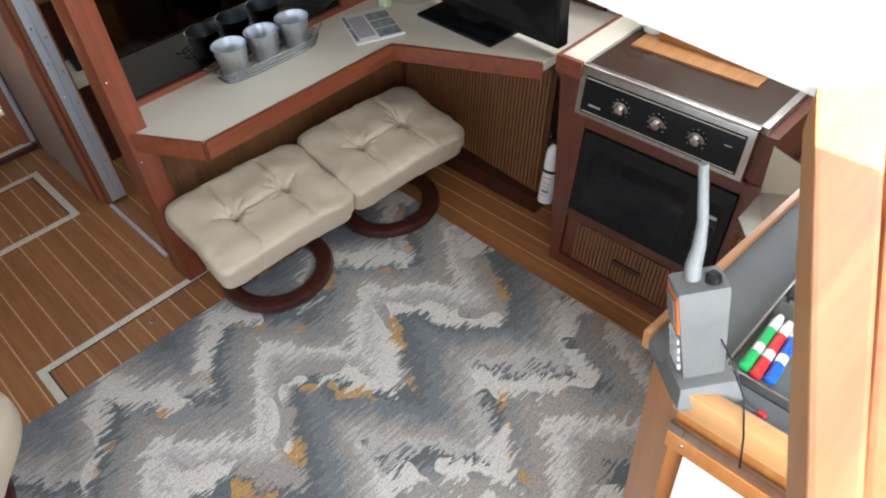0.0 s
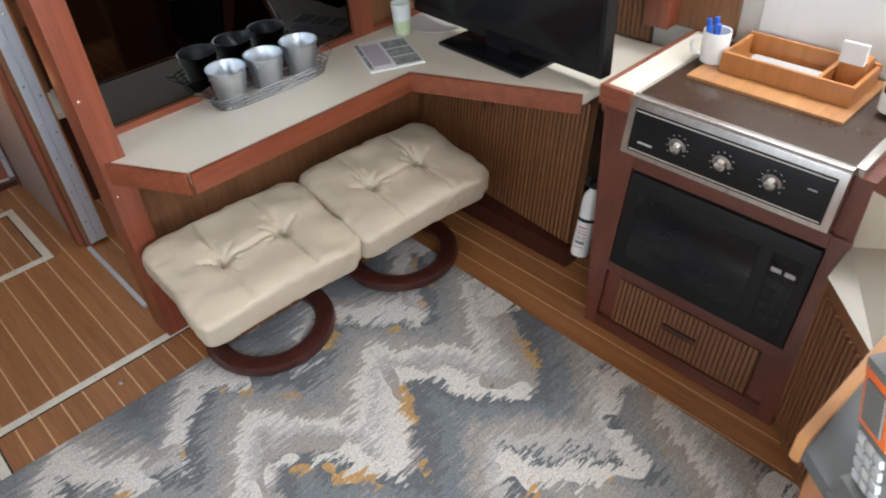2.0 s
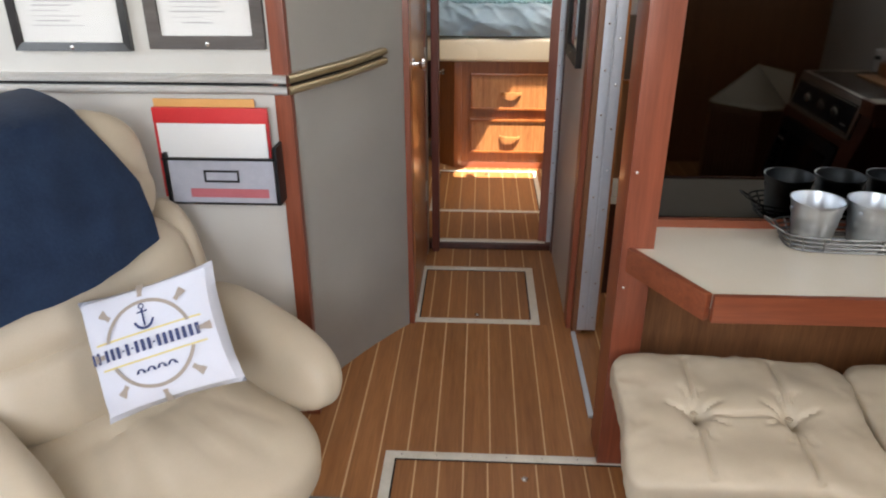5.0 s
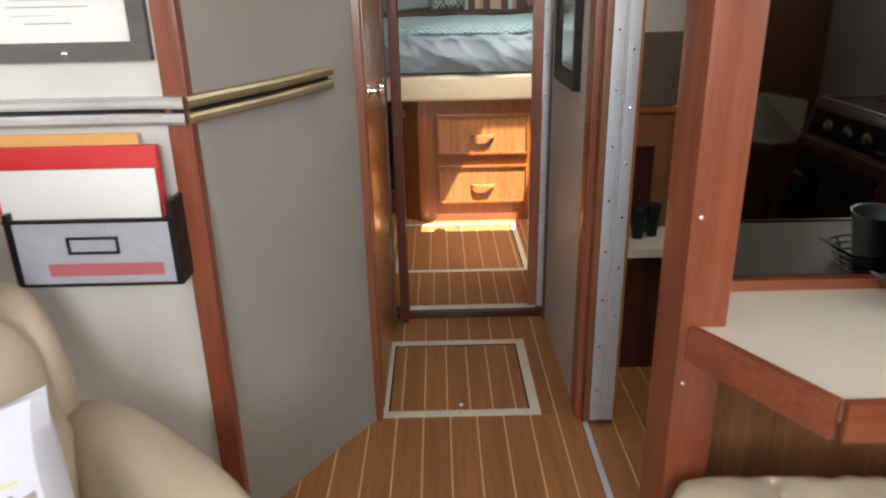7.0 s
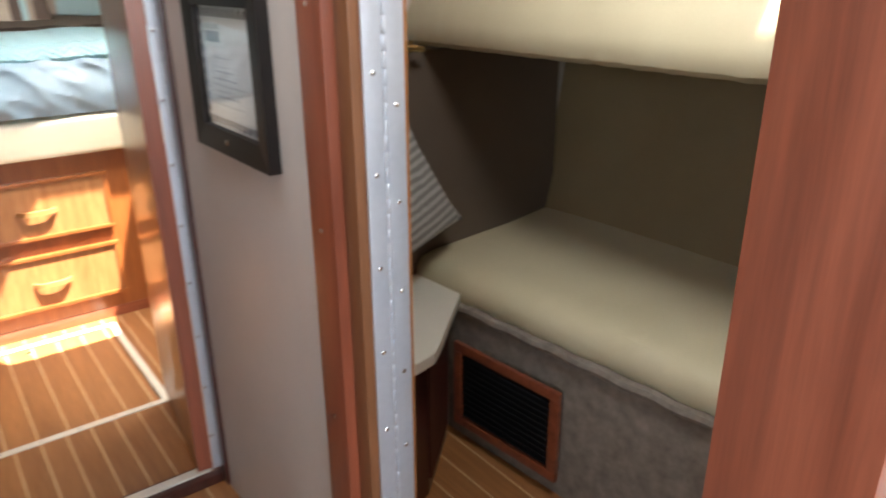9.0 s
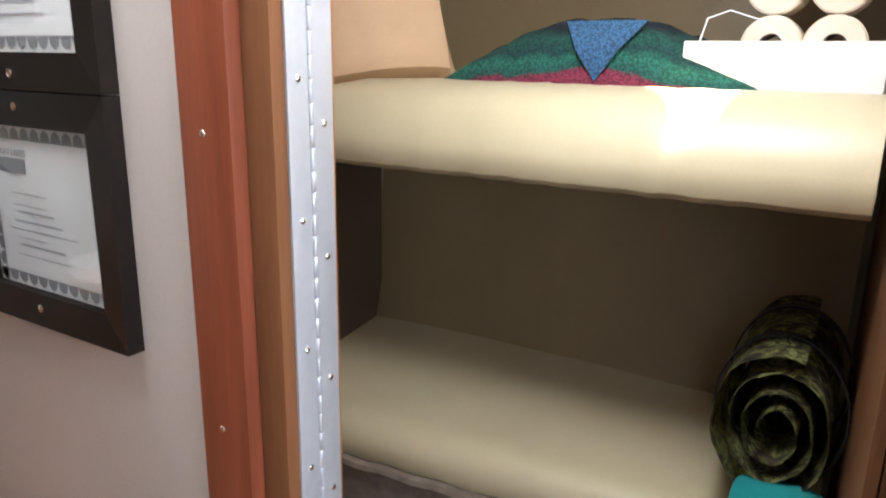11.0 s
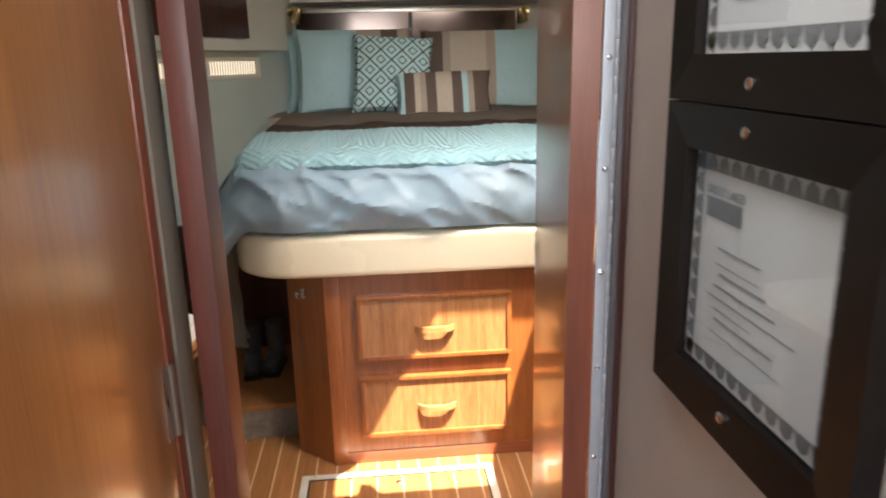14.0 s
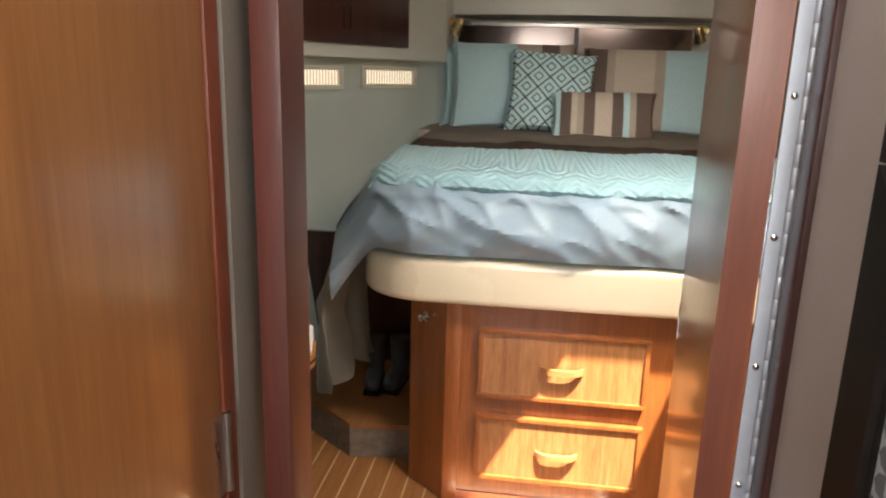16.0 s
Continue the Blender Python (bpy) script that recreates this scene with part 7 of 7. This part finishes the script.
for j in range(ns + 1):
    t = j / ns
    row = []
    for i in range(nx + 1):
        x = 0.572 + 1.61 * i / nx
        s = 0.235 + 0.47 * t
        p = bed_point(x, s)
        thick = 0.035 * math.sin(min(1.0, t / 0.14) * math.pi / 2) + 0.012
        thick *= math.sin(min(1.0, (1 - t) / 0.05) * math.pi / 2) * 0.7 + 0.3
        w = 0.010 * noise.noise(Vector((x * 5, s * 4, 3.0)))
        # stitched chevrons
        zx = abs(((x / 0.12) % 1.0) - 0.5) * 0.12
        ph = ((s + zx) / 0.036) % 1.0
        w += 0.0055 * (math.sin(ph * math.pi) ** 0.6)
        up = Vector((0, -0.55, 0.8)) if t < 0.15 else Vector((0, -0.2, 1))
        row.append(bm.verts.new(p + up * (thick + w) - Vector((1.25, 6.4, 0.87)) + Vector((0, -0.04 * (1 - t), 0))))
    g.append(row)
for a, b_ in zip(g, g[1:]):
    for i in range(nx):
        bm.faces.new((a[i], a[i + 1], b_[i + 1], b_[i]))
# tuck the front edge under
last = g[0]
tuck = [bm.verts.new(v.co + Vector((0, 0.035, -0.035))) for v in last]
for i in range(nx):
    bm.faces.new((tuck[i], tuck[i + 1], last[i + 1], last[i]))
bmesh.ops.solidify(bm, geom=bm.faces[:], thickness=-0.01)
part("runner", bm, M["aqua"], qu, "", True)
mat_ = thing("mattress", 1.3, 6.5, 0.858, "thick mattress under the comforter", "mattress")
bm = bmesh.new()
box(bm, -0.60, 0.90, -0.60, 1.30, 0.0, 0.18, 0.06)
part("pad", bm, M["bunk_vinyl"], mat_, "", True)


# pillows at the bed head
def strip_cloth(name, stops, scale, offset=0.5):
    """Bands across the local x of a cushion."""
    m, nt, b = nodes_of(name)
    tc = nt.nodes.new("ShaderNodeTexCoord")
    sep = nt.nodes.new("ShaderNodeSeparateXYZ")
    nt.links.new(tc.outputs["Object"], sep.inputs[0])
    f = math_node(nt, "ADD", math_node(nt, "MULTIPLY", sep.outputs["X"], scale), offset)
    fine = noise_of(nt, coords(nt, 1, 6, 1), 90.0, 2.0)
    col = mix(nt, 1.0, ramp(nt, f, stops, "CONSTANT"), ramp(nt, fine, [(0.3, (0.85, 0.85, 0.85)), (0.7, (1.08, 1.08, 1.08))]), "MULTIPLY")
    nt.links.new(col, b.inputs["Base Color"])
    b.inputs["Roughness"].default_value = 0.75
    bump(nt, b, fine, 0.3, 0.002)
    return m


AQ, TP, BR, LT = (0.38, 0.54, 0.58), (0.36, 0.29, 0.235), (0.11, 0.075, 0.06), (0.47, 0.39, 0.32)
M["aqua_plain"] = surface("aqua_cotton", (0.30, 0.46, 0.50), (0.37, 0.53, 0.57), 0.75, 0, 6, 300, 0.2)
M["sham_a"] = strip_cloth("aqua_taupe_sham", [(0.0, AQ), (0.52, TP), (0.72, BR), (0.86, TP)], 1.0 / 0.62)
M["sham_b"] = strip_cloth("taupe_aqua_sham", [(0.0, BR), (0.16, TP), (0.22, LT), (0.52, TP), (0.60, AQ)], 1.0 / 0.62)
M["lumbar"] = strip_cloth("striped_lumbar", [(0.0, AQ), (0.10, BR), (0.20, LT), (0.26, TP), (0.32, BR), (0.42, LT), (0.58, BR), (0.68, AQ), (0.74, TP), (0.80, BR)], 1.0 / 0.47)
m, nt, b = nodes_of("lattice_print")
tc = nt.nodes.new("ShaderNodeTexCoord")
sep = nt.nodes.new("ShaderNodeSeparateXYZ")
nt.links.new(tc.outputs["Object"], sep.inputs[0])


# crossing diagonal lines with a small diamond in each cell
da = math_node(nt, "PINGPONG", math_node(nt, "ADD", math_node(nt, "ADD", sep.outputs["X"], sep.outputs["Y"]), 1.0), 0.052)
db = math_node(nt, "PINGPONG", math_node(nt, "ADD", math_node(nt, "SUBTRACT", sep.outputs["X"], sep.outputs["Y"]), 1.0), 0.052)
near = math_node(nt, "MINIMUM", da, db)
ring = math_node(nt, "LESS_THAN", math_node(nt, "ABSOLUTE", math_node(nt, "SUBTRACT", near, 0.031)), 0.0038)
f = math_node(nt, "MAXIMUM", math_node(nt, "LESS_THAN", near, 0.0052), ring)
nt.links.new(mix(nt, f, (0.40, 0.57, 0.59), (0.07, 0.055, 0.05)), b.inputs["Base Color"])
b.inputs["Roughness"].default_value = 0.8
M["lattice"] = m


def bed_pillow(x, y, z, sx, sy, sz, rz, lean, mat, label, seed, roll_=0.0):
    p = new("bed_pillow")
    p.matrix_world = Matrix.Translation((x, y, z)) @ Matrix.Rotation(radians(rz), 4, "Z") @ Matrix.Rotation(radians(lean), 4, "X") @ Matrix.Rotation(radians(roll_), 4, "Z")
    tagged(p, label, "pillow", "pillows at the bed head")
    bm = bmesh.new()
    pillow_mesh(bm, sx, sy, sz, 26, seed)
    part("cover", bm, M[mat], p, "", True)
    return p


bed_pillow(0.93, 7.34, 1.34, 0.62, 0.46, 0.20, 4, 72, "sham_a", "aqua and taupe pillow sham leaning on the headboard", 1.0)
bed_pillow(1.60, 7.36, 1.33, 0.66, 0.45, 0.20, -4, 72, "sham_b", "taupe pillow sham with aqua end leaning on the headboard", 2.0)
bed_pillow(0.86, 7.46, 1.33, 0.62, 0.44, 0.14, 6, 76, "aqua_plain", "plain aqua pillow behind the shams", 6.0)
bed_pillow(1.12, 7.14, 1.325, 0.40, 0.40, 0.14, 3, 70, "lattice", "aqua square pillow with brown lattice print", 3.0, -4)
bed_pillow(1.355, 6.98, 1.222, 0.47, 0.25, 0.13, -2, 66, "lumbar", "small brown, cream and aqua striped lumbar pillow", 4.0, 1)
structure("coverlet_end", M["taupe_satin"], (0.50, 2.18, 7.10, 7.84, 0.9, 1.135), label="taupe bedding under the pillows", category="bedding")

# Dark panel added in place of the shade in the gap below the platform.
structure("wall_under_bed", M["dark_wood"], (0.02, 0.69, 6.62, 6.65, 0.136, 0.714), label="dark panel added for the shade under the bed platform", category="wall")

# carpeted step, boots and vanity edge on the port side
sp_ = thing("cabin_step", 0.45, 6.02, 0.0, "carpeted step with teak tread beside the bed", "step")
poly = [(-0.226, 0.18), (0.0, -0.008), (0.24, 0.02), (0.24, 1.0), (-0.5, 1.0), (-0.5, 0.18)]
bm = bmesh.new()
prism(bm, poly, 0.0, 0.115)
part("riser", bm, M["carpet"], sp_, "taupe carpet riser")
bm = bmesh.new()
prism(bm, poly, 0.1155, 0.135, 0.003)
part("tread", bm, M["teak"], sp_)
M["rubber"] = surface("grey_rubber", (0.035, 0.038, 0.04), (0.07, 0.075, 0.08), 0.4, 0, 8, 100, 0.1)


def boot(at):
    b_ = new("boot")
    b_.matrix_world = at
    tagged(b_, "grey rubber boot standing on the step", "boot", "boots")
    bm = bmesh.new()
    lathe(bm, [(0.030, 0.02), (0.034, 0.06), (0.035, 0.10), (0.040, 0.18), (0.042, 0.196), (0.038, 0.196)], 18, (0, 0, 0))
    part("shaft", bm, M["rubber"], b_, "", True)
    bm = bmesh.new()
    cushion_mesh(bm, 0.075, 0.20, 0.065, 8, 2.6)
    bmesh.ops.translate(bm, verts=bm.verts[:], vec=(0, -0.06, 0.008))
    part("toe", bm, M["rubber"], b_, "", True)
    boxes("sole", M["black"], (-0.036, 0.036, -0.15, 0.036, 0.0, 0.014), bevel=0.004, parent=b_)


boot(pose(0.46, 6.40, 0.135, 0, 0, 6))
boot(pose(0.555, 6.42, 0.135, 0, 0, -4))
vn = thing("vanity", 0.205, 5.465, 0.0, "small vanity counter with rounded teak edge", "vanity")
vp = [(-0.40, -0.25), (0.17, -0.25), (0.24, -0.18), (0.265, 0.10), (0.24, 0.19), (0.17, 0.225), (-0.40, 0.225)]
bm = bmesh.new()
prism(bm, vp, 0.555, 0.60, 0.01)
part("teak_edge", bm, M["light_wood_x"], vn, "rounded teak edge", True)
bm = bmesh.new()
prism(bm, [(x * 0.97, y * 0.97) for x, y in vp], 0.6005, 0.65, 0.008)
part("basin_top", bm, M["white"], vn, "white basin top", True)
bm = bmesh.new()
prism(bm, [(x * 0.8 - 0.05, y * 0.8) for x, y in vp], 0.0, 0.554)
part("cupboard", bm, M["dark_wood"], vn)
bm = bmesh.new()
prism(bm, [(x * 0.975, y * 0.975) for x, y in vp], 0.575, 0.583)
for v in bm.verts:
    v.co.x *= 1.035
    v.co.y *= 1.035
part("inlay", bm, M["black"], vn)

# ---- teak planks of the sole ----
def planks(x0, x1, y0, y1, pitch, start, holes=(), gap=0.006):
    """Planks along y between pale strips; holes are hatches with their own planks."""
    cache = {}
    k = math.floor((x0 - start) / pitch)
    while start + k * pitch < x1:
        a, b = max(x0, start + k * pitch + gap / 2), min(x1, start + (k + 1) * pitch - gap / 2)
        k += 1
        if b - a < 0.008:
            continue
        spans = [(a, b, y0, y1)]
        for hx0, hx1, hy0, hy1 in holes:
            nxt = []
            for sa, sb, s0, s1 in spans:
                if sb <= hx0 or sa >= hx1 or s1 <= hy0 or s0 >= hy1:
                    nxt.append((sa, sb, s0, s1))
                    continue
                if s0 < hy0:
                    nxt.append((sa, sb, s0, hy0))
                if s1 > hy1:
                    nxt.append((sa, sb, hy1, s1))
                if sa < hx0 - 0.004:
                    nxt.append((sa, hx0, max(s0, hy0), min(s1, hy1)))
                if sb > hx1 + 0.004:
                    nxt.append((hx1, sb, max(s0, hy0), min(s1, hy1)))
            spans = nxt
        for sa, sb, s0, s1 in spans:
            key = (round(sb - sa, 3), round(s1 - s0, 3))
            if key not in cache:
                bm = bmesh.new()
                w, l = key
                box(bm, 0, w, 0, l, -0.004, 0.0)
                me = bpy.data.meshes.new("plank")
                bm.to_mesh(me)
                bm.free()
                me.materials.append(M["teak"])
                cache[key] = me
            ob = new("plank", cache[key])
            ob.parent = floor
            ob.matrix_basis = Matrix.Translation((sa, s0, 0.0))


HA, HB, HC = (0.722, 1.262, 3.762, 4.285), (0.718, 2.0, 1.9, 2.965), (0.715, 1.38, 5.0, 5.735)
planks(-1.2, 3.19, 0.2, 4.50, 0.0875, 0.786, (HA, HB))
planks(HA[0] + 0.034, HA[1] - 0.034, HA[2] + 0.034, HA[3] - 0.034, 0.0765, 0.80)
planks(HB[0] + 0.032, HB[1] - 0.032, HB[2], HB[3] - 0.032, 0.0745, 0.742)
planks(-0.25, 2.3, 4.555, 7.0, 0.072, 0.618, (HC,))
planks(HC[0] + 0.026, HC[1] - 0.026, HC[2] + 0.026, HC[3] - 0.026, 0.088, 0.80)
